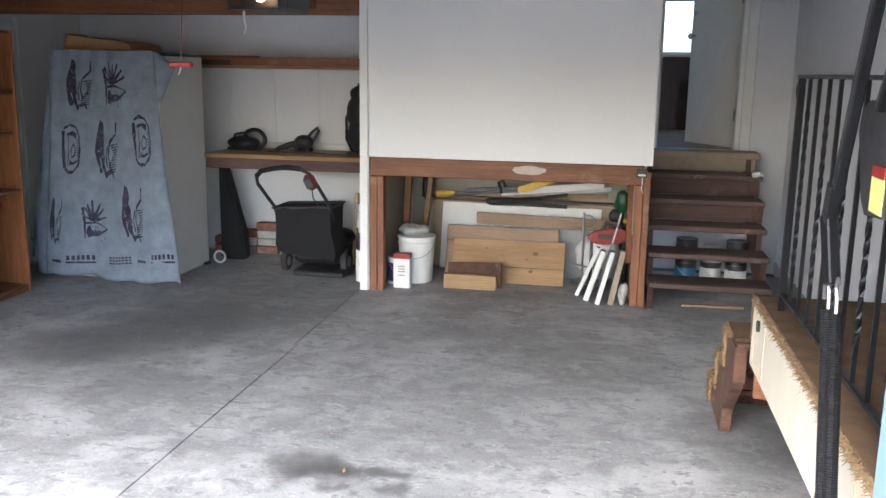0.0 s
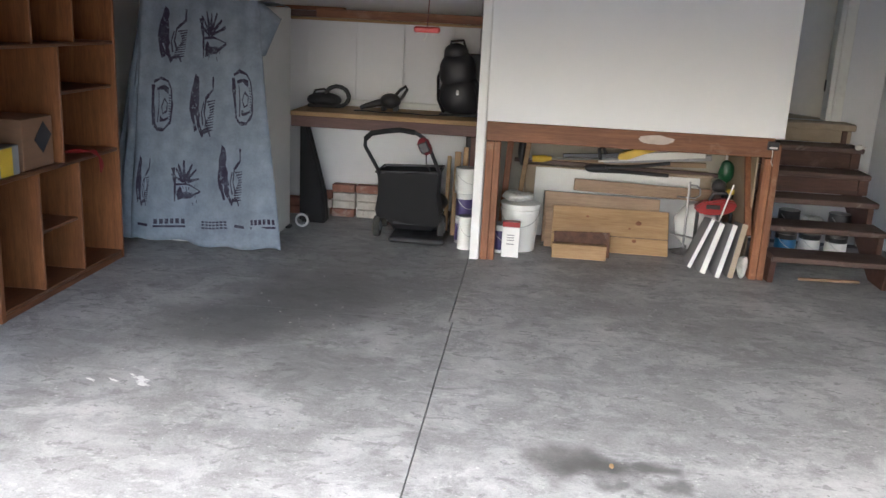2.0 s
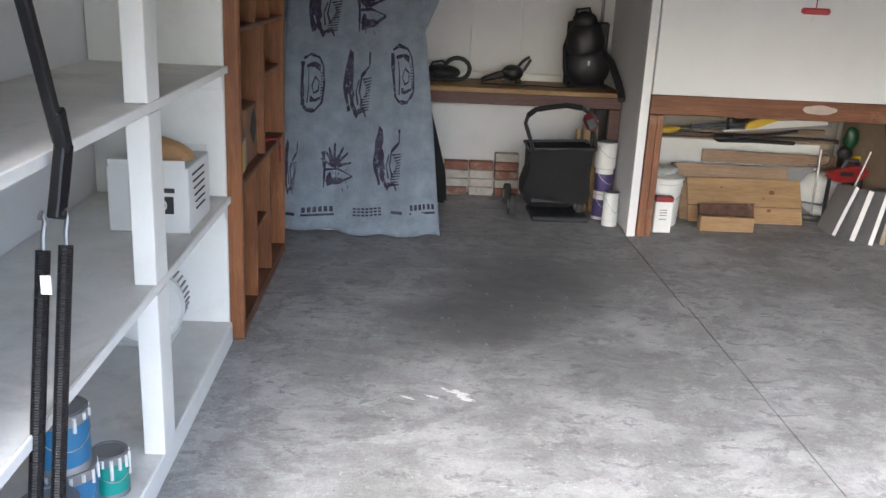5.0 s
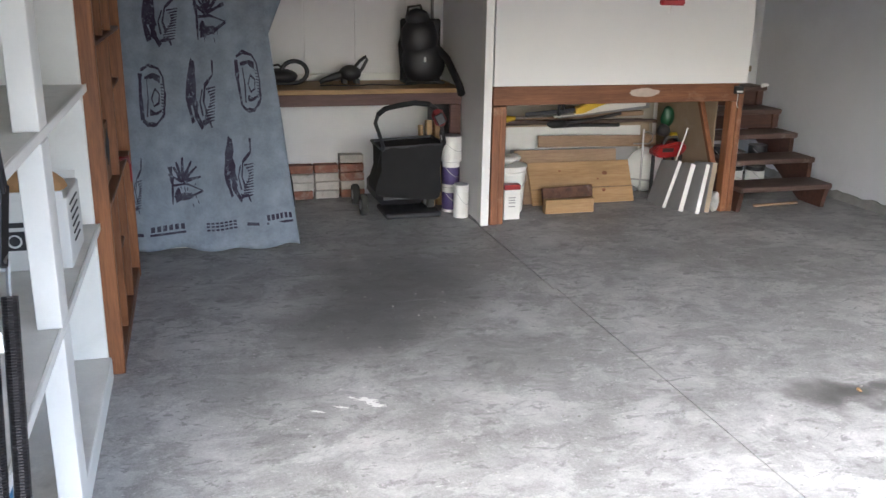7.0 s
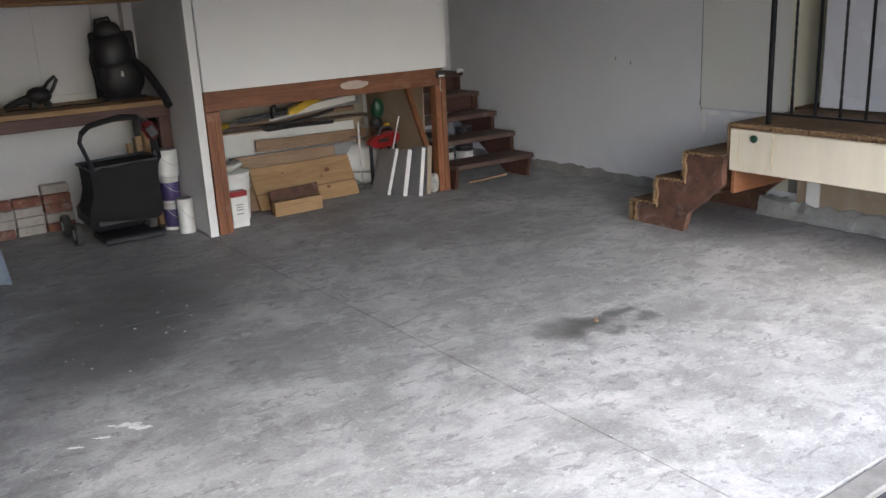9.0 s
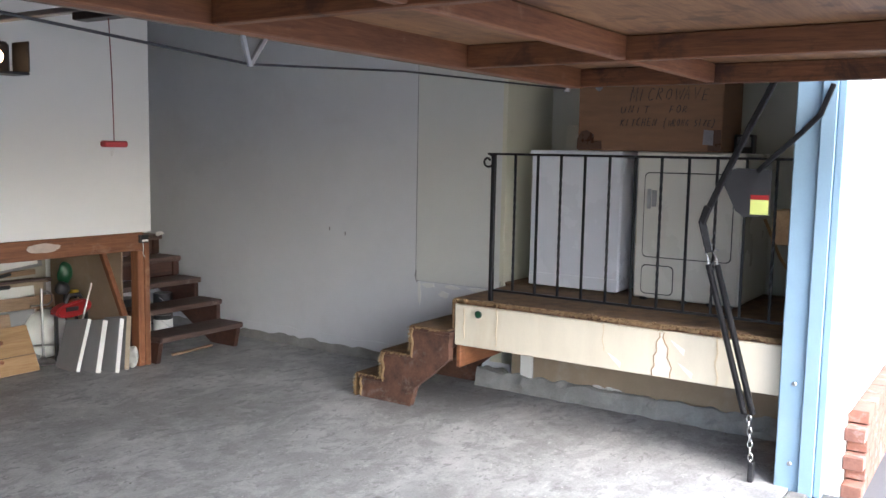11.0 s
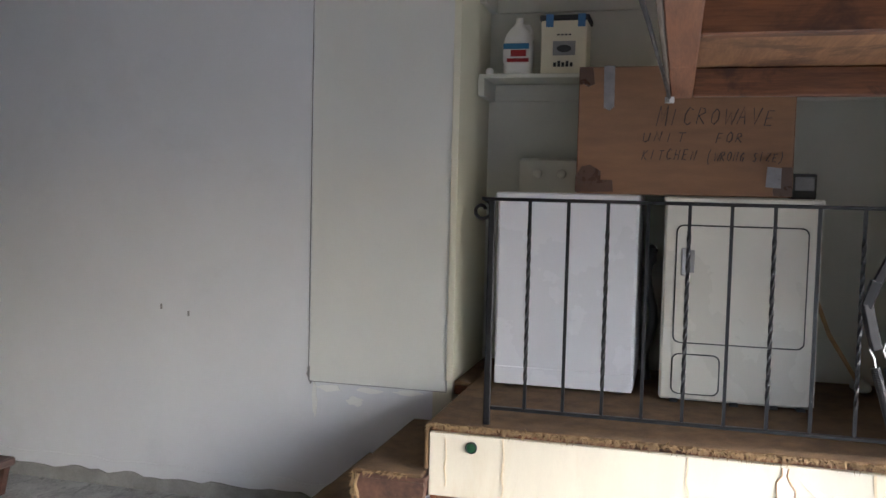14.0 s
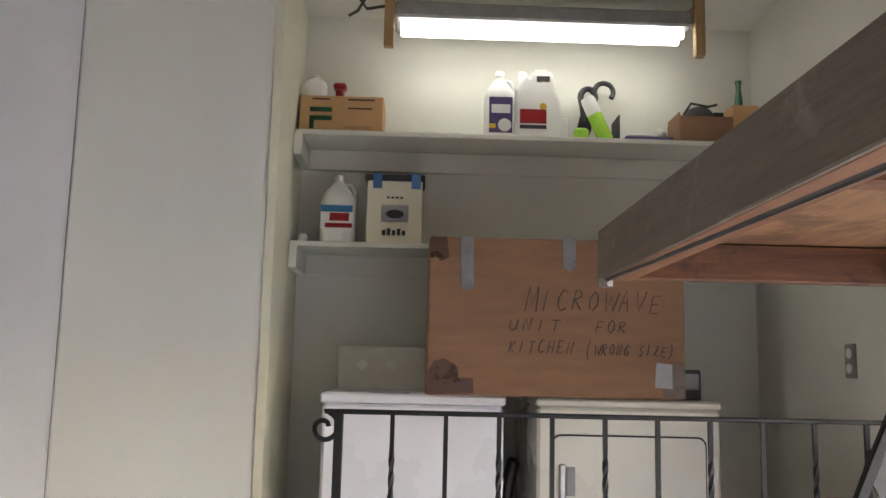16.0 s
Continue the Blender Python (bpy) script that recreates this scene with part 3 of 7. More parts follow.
structure("wall_kitchen", [(1.0, 5.0, 1.05, 1.2, 5.12, H), (2.82, 5.0, 1.05, 4.0, 5.12, H), (1.2, 5.0, 1.05, 2.82, 5.12, 1.93), (1.2, 5.0, 2.62, 2.82, 5.12, H),
                           (0.9, 1.69, 1.05, 1.0, 5.12, H), (3.9, 1.69, 1.05, 4.0, 5.12, H)], M_CREAM, "cream walls of the kitchen beyond the door", "wall")
structure("ceiling_kitchen", (0.9, 1.6, H, 4.0, 5.12, H + 0.1), M_CREAM, "plain kitchen ceiling", "ceiling")
# Only the right part is seen; the left is added width to brighten the kitchen.
win = thing("window_1", (2.48, 5.05, 1.93), "white framed kitchen window, widened out of view for more light", "window", kind="structure")
for d in ((1.2, 5.02, 1.93, 1.24, 5.09, 2.62), (2.78, 5.02, 1.93, 2.82, 5.09, 2.62), (1.24, 5.02, 1.93, 2.78, 5.09, 1.97), (1.24, 5.02, 2.58, 2.78, 5.09, 2.62), (1.98, 5.02, 1.97, 2.01, 5.09, 2.58)):
    boxpart("window_frame", d, M_TRIM, win)
unit = thing("kitchen_cabinet", (2.45, 4.7, 1.05), "dark stained wooden kitchen base cabinet", "cabinet")
boxpart("body", (1.4, 4.45, 1.052, 3.2, 4.98, 1.86), M_KITCHEN, unit)
boxpart("worktop", (1.38, 4.42, 1.86, 3.22, 4.99, 1.90), M_KITCHEN, unit)
stove = thing("kitchen_appliance", (2.8, 4.2, 1.05), "dull grey kitchen appliance side beside the cabinet", "appliance")
boxpart("body", (2.62, 4.1, 1.052, 3.2, 4.42, 1.72), M_SLABG, stove)

# ---- laundry platform ----
plat = thing("laundry_platform", (3.0, -3.6, 0), "raised timber platform with a stained cream fascia and brown carpet", "platform")
boxpart("fascia", (2.405, -4.625, 0.455, 2.43, -2.59, 0.722), M_FASCIA, plat, bev=0.004)
boxpart("end_board", (2.43, -2.62, 0.30, 3.22, -2.59, 0.72), M_RED_X, plat)
boxpart("deck", (2.43, -4.625, 0.69, 3.94, -2.588, 0.735), M_RED_Y, plat)
boxpart("deck", (3.246, -2.587, 0.69, 3.94, -2.48, 0.735), M_RED_Y, plat)
boxpart("carpet", (2.41, -4.625, 0.737, 3.94, -2.572, 0.758), M_CARPET, plat, "matted brown carpet", bev=0.008)
boxpart("carpet", (3.246, -2.571, 0.737, 3.94, -2.48, 0.758), M_CARPET, plat, "matted brown carpet", bev=0.004)
boxpart("carpet_lap", (2.40, -2.586, 0.56, 3.21, -2.566, 0.752), M_CARPET, plat, "carpet turned down over the edge", bev=0.007)
boxpart("support_wall", (3.12, -4.625, 0.10, 3.2, -2.62, 0.688), M_TANWALL, plat, "stained tan board under the deck")
bm = bmesh.new()
rough = [[bm.verts.new((3.10 - 0.075 * f + 0.03 * noise.noise(Vector((y * 9, f * 4, 1))), y, max(0.004, 0.125 * h + (0.035 * noise.noise(Vector((y * 11, f * 5, 5))) if 0 < h else 0))))
          for f, h in ((-0.7, 1.0), (0.0, 1.0), (0.12, 0.93), (0.3, 0.6), (0.42, 0.3), (0.5, 0.0))] for y in [-4.62 + 0.025 * i for i in range(92)]]
for r, s in zip(rough, rough[1:]):
    for i in range(5):
        bm.faces.new((r[i], r[i + 1], s[i + 1], s[i]))
part("footing", bm, M_CURB, plat, "rough broken concrete footing", smooth=False)
boxpart("plaster_patch", (3.105, -2.80, 0.10, 3.12, -2.70, 0.42), M_TRIM, plat, "white plaster patch")
# frayed carpet edge along the front: many short tufts
bm = bmesh.new()
random.seed(7)
for i in range(1500):
    y = -4.68 + 2.1 * random.random()
    x, z = 2.408 + 0.02 * random.random() - 0.008, 0.745 + 0.012 * random.random()
    l = 0.014 + 0.03 * random.random() ** 2
    a = Vector((x, y, z))
    d = Vector((-0.35 - 0.5 * random.random(), random.uniform(-0.8, 0.8), random.uniform(-1.1, 0.35))).normalized() * l
    s = Vector((0, 0.004, 0.002))
    vs = [bm.verts.new(a - s), bm.verts.new(a + s), bm.verts.new(a + d)]
    bm.faces.new(vs)
tagged(part("frayed_edge", bm, M_FRAY, plat, "frayed tan carpet edge"), kind="stuff")
for y, z0, z1, w in ((-2.66, 0.50, 0.70, 0.006), (-2.9, 0.48, 0.72, 0.008), (-3.62, 0.56, 0.72, 0.006), (-4.28, 0.46, 0.72, 0.010)):
    bm = bmesh.new()
    p = []
    n = 12
    for i in range(n + 1):
        z = z0 + (z1 - z0) * i / n
        p.append((y + 0.012 * noise.noise(Vector((y, z * 14, 0))) - w * (0.6 + 0.4 * math.sin(i)), z))
    q = [(a + 2 * w * 0.5, b) for a, b in reversed(p)]
    prism(bm, p + q, "x", 2.4025, 2.406)
    part("drip_stain", bm, M_DRIP, plat, "faint brown water stain")
bm = bmesh.new()
edge_a = [(-3.925 + 0.008 * math.sin(k * 2.1) - 0.036 * (k / 9) ** 1.5, 0.462 + 0.25 * k / 9) for k in range(10)]
edge_b = [(-4.035 + 0.009 * math.sin(k * 1.7 + 1) + 0.055 * (k / 9) ** 1.3, 0.462 + 0.25 * k / 9) for k in range(10)]
prism(bm, edge_a + edge_b[::-1], "x", 2.4025, 2.4055)
part("patch", bm, M_PATCH, plat, "pale bare patch in the paint")
for line in (edge_a, edge_b):
    tubepart("patch_edge", [(2.4025, y, z) for y, z in line], 0.0035, M_DRIPD, plat, "ragged brown water line", seg=5)
random.seed(31)
for y, z, w, h in ((-3.30, 0.115, 0.13, 0.03), (-3.40, 0.13, 0.07, 0.018)):
    o = [(y + w * random.uniform(0.6, 1.1) * math.cos(k * math.tau / 16), z + h * random.uniform(0.5, 1.2) * math.sin(k * math.tau / 16)) for k in range(16)]
    prismpart("paint_splash", o, "x", 3.116, 3.1195, M_TRIM, plat, "white paint splash")
for y, z in ((-4.10, 0.60), (-4.15, 0.475), (-3.73, 0.475)):
    prismpart("paint_chip", [(y, z), (y + 0.05, z + 0.045), (y + 0.075, z + 0.075), (y - 0.005, z + 0.03)], "x", 2.401, 2.406, M_LABELW, plat, "chipped white paint")
bm = bmesh.new()
lathe(bm, [(0.024, 0), (0.024, 0.006), (0.02, 0.008)], 0, 0, 20, Matrix.Translation((2.404, -2.77, 0.672)) @ Matrix.Rotation(radians(-90), 4, 'Y'))
part("badge", bm, M_GREENP, plat, "round dark green sticker", smooth=True)
tubepart("badge_rim", [(2.396, -2.77 + 0.022 * math.cos(a * math.tau / 20), 0.672 + 0.022 * math.sin(a * math.tau / 20)) for a in range(20)], 0.003, M_BPLASTIC, plat, seg=5, closed=True)

# carpeted steps up to the platform
st = thing("platform_steps", (2.8, -2.2, 0), "three worn carpeted steps up to the laundry platform", "steps")
STEP = [(-1.85, 0.155), (-2.07, 0.345), (-2.31, 0.545)]
side = [(-1.86, 0.0), (-1.86, 0.12), (-2.05, 0.13), (-2.05, 0.32), (-2.29, 0.32), (-2.29, 0.52), (-2.585, 0.52), (-2.585, 0.36), (-2.52, 0.30), (-2.32, 0.13), (-2.28, 0.0)]
ragged = []
for p, q in zip(side, side[1:] + side[:1]):
    for k in range(6):
        f = k / 6
        y, z = p[0] + (q[0] - p[0]) * f, p[1] + (q[1] - p[1]) * f
        w = 0.0 if k == 0 or z < 0.001 else 0.007
        ragged.append((y + w * noise.noise(Vector((y * 40, z * 40, 1))), max(0.0, z + w * noise.noise(Vector((y * 40, z * 40, 7))))))
prismpart("stringer", ragged, "x", 2.345, 2.395, M_STRINGER, st, "scuffed brown side board")
for y, z, h in ((-2.058, 0.13, 0.20), (-2.297, 0.33, 0.20), (-1.867, 0.0, 0.13)):
    bm = bmesh.new()
    tube(bm, [(2.340 + 0.003 * math.sin(k * 1.9), y + 0.006 * math.sin(k * 1.3), z + 0.004 + h * k / 8) for k in range(9)], 0.008, 7, taper=[0.6 + 0.6 * abs(math.sin(k * 2.2)) for k in range(9)])
    part("carpet_edge", bm, M_FRAY, st, "rolled tan carpet edge", smooth=True)
prismpart("stringer", side, "x", 3.17, 3.215, M_STRINGER, st)
for i, (y, z) in enumerate(STEP):
    boxpart("tread", (2.35, y - 0.28 if i == 2 else y - 0.24, z - 0.03, 3.215, y + 0.02, z - 0.006), M_STRINGER, st, bev=0.005)
    boxpart("riser", (2.40, y - 0.02, 0.0 if i == 0 else STEP[i - 1][1], 3.165, y, z - 0.032), M_STRINGER, st)
    boxpart("carpet_pad", (2.337, y - 0.27 if i == 2 else y - 0.225, z - 0.004, 3.21, y + 0.03, z + 0.011), M_CARPET, st, "matted brown carpet", bev=0.007)
    boxpart("carpet_lap", (2.338, y + 0.021, z - 0.17, 3.20, y + 0.033, z + 0.008), M_CARPET, st, bev=0.005)
bm = bmesh.new()
for i in range(500):
    k = random.randrange(3)
    y0, z0 = STEP[k]
    if random.random() < 0.3:
        a = Vector((2.342, y0 - 0.22 * random.random(), z0 + 0.01 * random.random()))
    else:
        a = Vector((2.342, y0 + 0.03, z0 - 0.17 * random.random()))
    d = Vector((-0.5 - random.random(), random.uniform(-1, 1), random.uniform(-1.2, 0.4))).normalized() * (0.012 + 0.022 * random.random())
    s = Vector((0, 0.004, 0.002))
    bm.faces.new([bm.verts.new(a - s), bm.verts.new(a + s), bm.verts.new(a + d)])
tagged(part("frayed_edge", bm, M_FRAY, st, "frayed tan carpet edge"), kind="stuff")

# ---- iron railing ----
rail = thing("iron_railing", (2.47, -2.82, 0.758), "black wrought iron railing with twisted balusters and a scrolled end", "railing")
RX = 2.472
boxpart("newel", (RX - 0.013, -2.828, 0.74, RX + 0.013, -2.802, 1.695), M_BLACK, rail, bev=0.002)
boxpart("top_rail", (RX - 0.016, -4.625, 1.682, RX + 0.016, -2.80, 1.696), M_BLACK, rail, bev=0.003)
boxpart("bottom_rail", (RX - 0.012, -4.625, 0.822, RX + 0.012, -2.83, 0.836), M_BLACK, rail, bev=0.002)
scr = []
for i in range(30):
    a = radians(90 + i * 15)
    r = 0.047 * (1 - i / 42)
    scr.append((RX, -2.772 + r * math.cos(a), 1.642 + r * math.sin(a)))
scr = [(RX, -2.80, 1.689)] + scr
tubepart("scroll", scr, 0.0075, M_BLACK, rail, seg=6)


def baluster(y, twisted):
    bm = bmesh.new()
    n = 40 if twisted else 1
    h = 0.0065
    rings = []
    for i in range(n + 1):
        z = 0.836 + (1.682 - 0.836) * i / n
        f = i / n
        ang = 0.0
        if twisted:
            f2 = min(1, max(0, (f - 0.12) / 0.76))
            ang = f2 * math.tau * 3.0
        rings.append([bm.verts.new((RX + h * 1.414 * math.cos(ang + k * math.pi / 2 + math.pi / 4), y + h * 1.414 * math.sin(ang + k * math.pi / 2 + math.pi / 4), z)) for k in range(4)])
    for a, b in zip(rings, rings[1:]):
        for k in range(4):
            bm.faces.new((a[k], a[(k + 1) % 4], b[(k + 1) % 4], b[k]))
    part("baluster", bm, M_BLACK, rail)


for i in range(12):
    baluster(-2.815 - 0.1555 * (i + 1), i % 2 == 0)

# ---- washer, dryer ----
def rounded_rect(y0, z0, y1, z1, r, n=5):
    p = []
    for cy, cz, a in ((y1 - r, z1 - r, 0), (y0 + r, z1 - r, 90), (y0 + r, z0 + r, 180), (y1 - r, z0 + r, 270)):
        p += arc(cy, cz, r, a, a + 90, n)
    return p


wash = thing("washing_machine", (3.5, -3.03, 0.758), "white top-loading washing machine with a rear dial panel", "washer")
boxpart("body", (3.21, -3.37, 0.775, 3.85, -2.69, 1.685), M_APPW, wash, bev=0.012)
boxpart("kick_panel", (3.204, -3.365, 0.775, 3.212, -2.695, 0.862), M_APPW, wash, bev=0.002)
boxpart("top", (3.198, -3.375, 1.688, 3.86, -2.68, 1.724), M_APPW, wash, bev=0.008)
prismpart("control_panel", [(3.72, 1.724), (3.74, 1.90), (3.79, 1.915), (3.86, 1.915), (3.86, 1.724)], "y", -3.36, -2.70, M_APPC, wash, "cream control panel")
for y in (-2.80, -2.93):
    bm = bmesh.new()
    lathe(bm, [(0.026, 0), (0.022, 0.02), (0.016, 0.024)], 0, 0, 18, Matrix.Translation((3.735, y, 1.83)) @ Matrix.Rotation(radians(-84), 4, 'Y'))
    part("knob", bm, M_APPC, wash, smooth=True)
for y in (-3.3, -2.76):
    for x in (3.27, 3.79):
        lathepart("foot", [(0.02, 0.757), (0.02, 0.776)], x, y, M_BPLASTIC, wash, seg=10)

dry = thing("tumble_dryer", (3.5, -3.83, 0.758), "cream front-loading tumble dryer with a recessed handle", "dryer")
boxpart("body", (3.17, -4.175, 0.77, 3.85, -3.49, 1.69), M_APPC, dry, bev=0.012)
boxpart("top", (3.162, -4.18, 1.692, 3.86, -3.485, 1.72), M_APPC, dry, bev=0.008)


def grooved(name, y0, z0, y1, z1, r):
    bm = bmesh.new()
    o = rounded_rect(y0, z0, y1, z1, r)
    prism(bm, o, "x", 3.161, 3.1695)
    d = part(name, bm, M_APPC, dry)
    tubepart("seam", [(3.1675, y, z) for y, z in rounded_rect(y0 - 0.003, z0 - 0.003, y1 + 0.003, z1 + 0.003, r)], 0.0035, M_INK, d, "dark gap round the panel", seg=5, closed=True)
    return d


dd = grooved("door", -4.115, 1.045, -3.55, 1.585, 0.03)
boxpart("handle", (3.145, -3.595, 1.355, 3.163, -3.57, 1.485), M_STEEL, dd, "bright metal handle", bev=0.006)
# Grey plate on the flat door gives the recess's shade by colour.
boxpart("handle_recess_shade", (3.158, -3.63, 1.37, 3.163, -3.598, 1.475), M_SLABG, dd, bev=0.002)
grooved("service_hatch", -3.755, 0.805, -3.55, 0.985, 0.03)
for y in (-3.56, -3.83, -4.0, -4.12):
    boxpart("foot", (3.166, y - 0.02, 0.758, 3.24, y + 0.02, 0.775), M_BPLASTIC, dry, bev=0.002)
hose = thing("drain_hose", (3.6, -3.43, 0.758), "black corrugated hose looped between the machines", "hose")
tubepart("hose", [(3.45, -3.43 + 0.02 * math.sin(i * 0.9), 0.80 + 0.06 * i) if i < 12 else (3.45 + 0.02 * (i - 12), -3.43, 1.46 - 0.01 * (i - 12)) for i in range(20)], 0.022, M_BPLASTIC, hose, seg=10)

# ---- alcove shelves, their lamp ----
def alcove_shelf(z, label):
    s = thing("wall_shelf", (3.8, -3.55, z), label, "shelf")
    boxpart("board", (3.65, -4.625, z - 0.022, 3.945, -2.475, z), M_ALCOVE, s, bev=0.003)
    boxpart("cleat", (3.63, -2.51, z - 0.12, 3.945, -2.475, z - 0.023), M_ALCOVE, s, bev=0.002)
    boxpart("back_cleat", (3.925, -4.625, z - 0.12, 3.948, -2.512, z - 0.024), M_ALCOVE, s, bev=0.002)
    return s


alcove_shelf(2.36, "cream painted wall shelf on cleats above the washer")
alcove_shelf(2.858, "cream painted upper wall shelf with a row of cleaners")

lamp = thing("fluorescent_lamp", (3.62, -3.57, 3.25), "shop fluorescent tube lamp in pale wooden end brackets", "lamp")
boxpart("reflector", (3.54, -4.22, 3.348, 3.76, -2.90, 3.42), M_GALV, lamp, bev=0.01)
for x in (3.59, 3.67):
    tubepart("tube", [(x, -4.19, 3.325), (x, -2.93, 3.325)], 0.019, M_TUBE, lamp, "glowing white tube", seg=12)
for y in (-2.88, -4.25):
    boxpart("bracket", (3.53, y - 0.022, 3.21, 3.575, y + 0.022, 3.499), M_PINE_Z, lamp, "pale wooden bracket", bev=0.003)
    boxpart("bracket_arm", (3.575, y - 0.02, 3.422, 3.75, y + 0.02, 3.46), M_PINE, lamp, bev=0.003)
tubepart("cord", [(3.56, -2.86, 3.40), (3.55, -2.78, 3.38), (3.55, -2.75, 3.42), (3.56, -2.78, 3.45), (3.55, -2.74, 3.37), (3.56, -2.70, 3.35)], 0.007, M_BPLASTIC, lamp, "knotted black cord", seg=6)
socket = thing("power_outlet", (3.06, -4.63, 1.88), "bare metal outlet box with white twin sockets", "outlet")
boxpart("plate", (3.025, -4.632, 1.82, 3.095, -4.62, 1.945), M_GALV, socket, bev=0.002)
for z in (1.855, 1.91):
    bm = bmesh.new()
    lathe(bm, [(0.019, 0), (0.019, 0.005), (0.015, 0.006)], 0, 0, 14, Matrix.Translation((3.06, -4.621, z)) @ Matrix.Rotation(radians(-90), 4, 'X'))
    part("socket", bm, M_LABELW, socket, smooth=True)

# ---- tilt-up garage door overhead ----
gd = thing("garage_door", (-0.2, -4.6, 2.05), "one-piece timber garage door swung up overhead", "garage door")
DX0, DX1, DY0, DY1, DZ = -2.45, 2.1, -5.51, -3.495, 2.05
boxpart("inner_rail", (DX0, DY1 - 0.085, DZ, DX1, DY1 - 0.013, DZ + 0.128), M_RED_X, gd)
boxpart("edge_facing", (DX0, DY1 - 0.012, DZ - 0.002, DX1, DY1, DZ + 0.13), M_GREYWOOD, gd, "weathered grey-brown edge board", bev=0.003)
boxpart("outer_rail", (DX0, DY0, DZ, DX1, DY0 + 0.045, DZ + 0.13), M_RED_X, gd)
for x in (DX0, -1.45, -0.5, 0.92, 2.055):
    boxpart("rib", (x, DY0 + 0.046, DZ + 0.003, x + 0.045, DY1 - 0.086, DZ + 0.098), M_RED_Y, gd)
for x0, x1 in ((DX0 + 0.046, -1.451), (-1.404, -0.501), (-0.454, 0.919), (0.966, 2.054)):
    boxpart("cross_rib", (x0, -4.3, DZ + 0.008, x1, -4.255, DZ + 0.098), M_RED_X, gd)
boxpart("skin", (DX0, DY0, DZ + 0.1, DX1, DY1 - 0.086, DZ + 0.122), M_PLY, gd, "reddish plywood skin")
tubepart("truss_rod", [(DX1 - 0.05, DY1 - 0.01, DZ - 0.005), (0.6, DY1 + 0.01, DZ - 0.035), (-0.25, DY1 + 0.015, DZ - 0.085), (-1.1, DY1 + 0.01, DZ - 0.035), (DX0 + 0.05, DY1 - 0.01, DZ - 0.005)], 0.0045, M_DARKMETAL, gd, "steel tension rod", seg=6)
for s in (-1, 1):
    tubepart("rod_strut", [(-0.25 + s * 0.06, DY1 - 0.01, DZ + 0.02), (-0.25, DY1 + 0.013, DZ - 0.09)], 0.011, M_GALV, gd, seg=6)
for x in (DX1 - 0.05, DX0 + 0.05):
    lathepart("rod_nut", [(0.018, DZ - 0.02), (0.018, DZ)], x, DY1 - 0.01, M_STEEL, gd, seg=6)


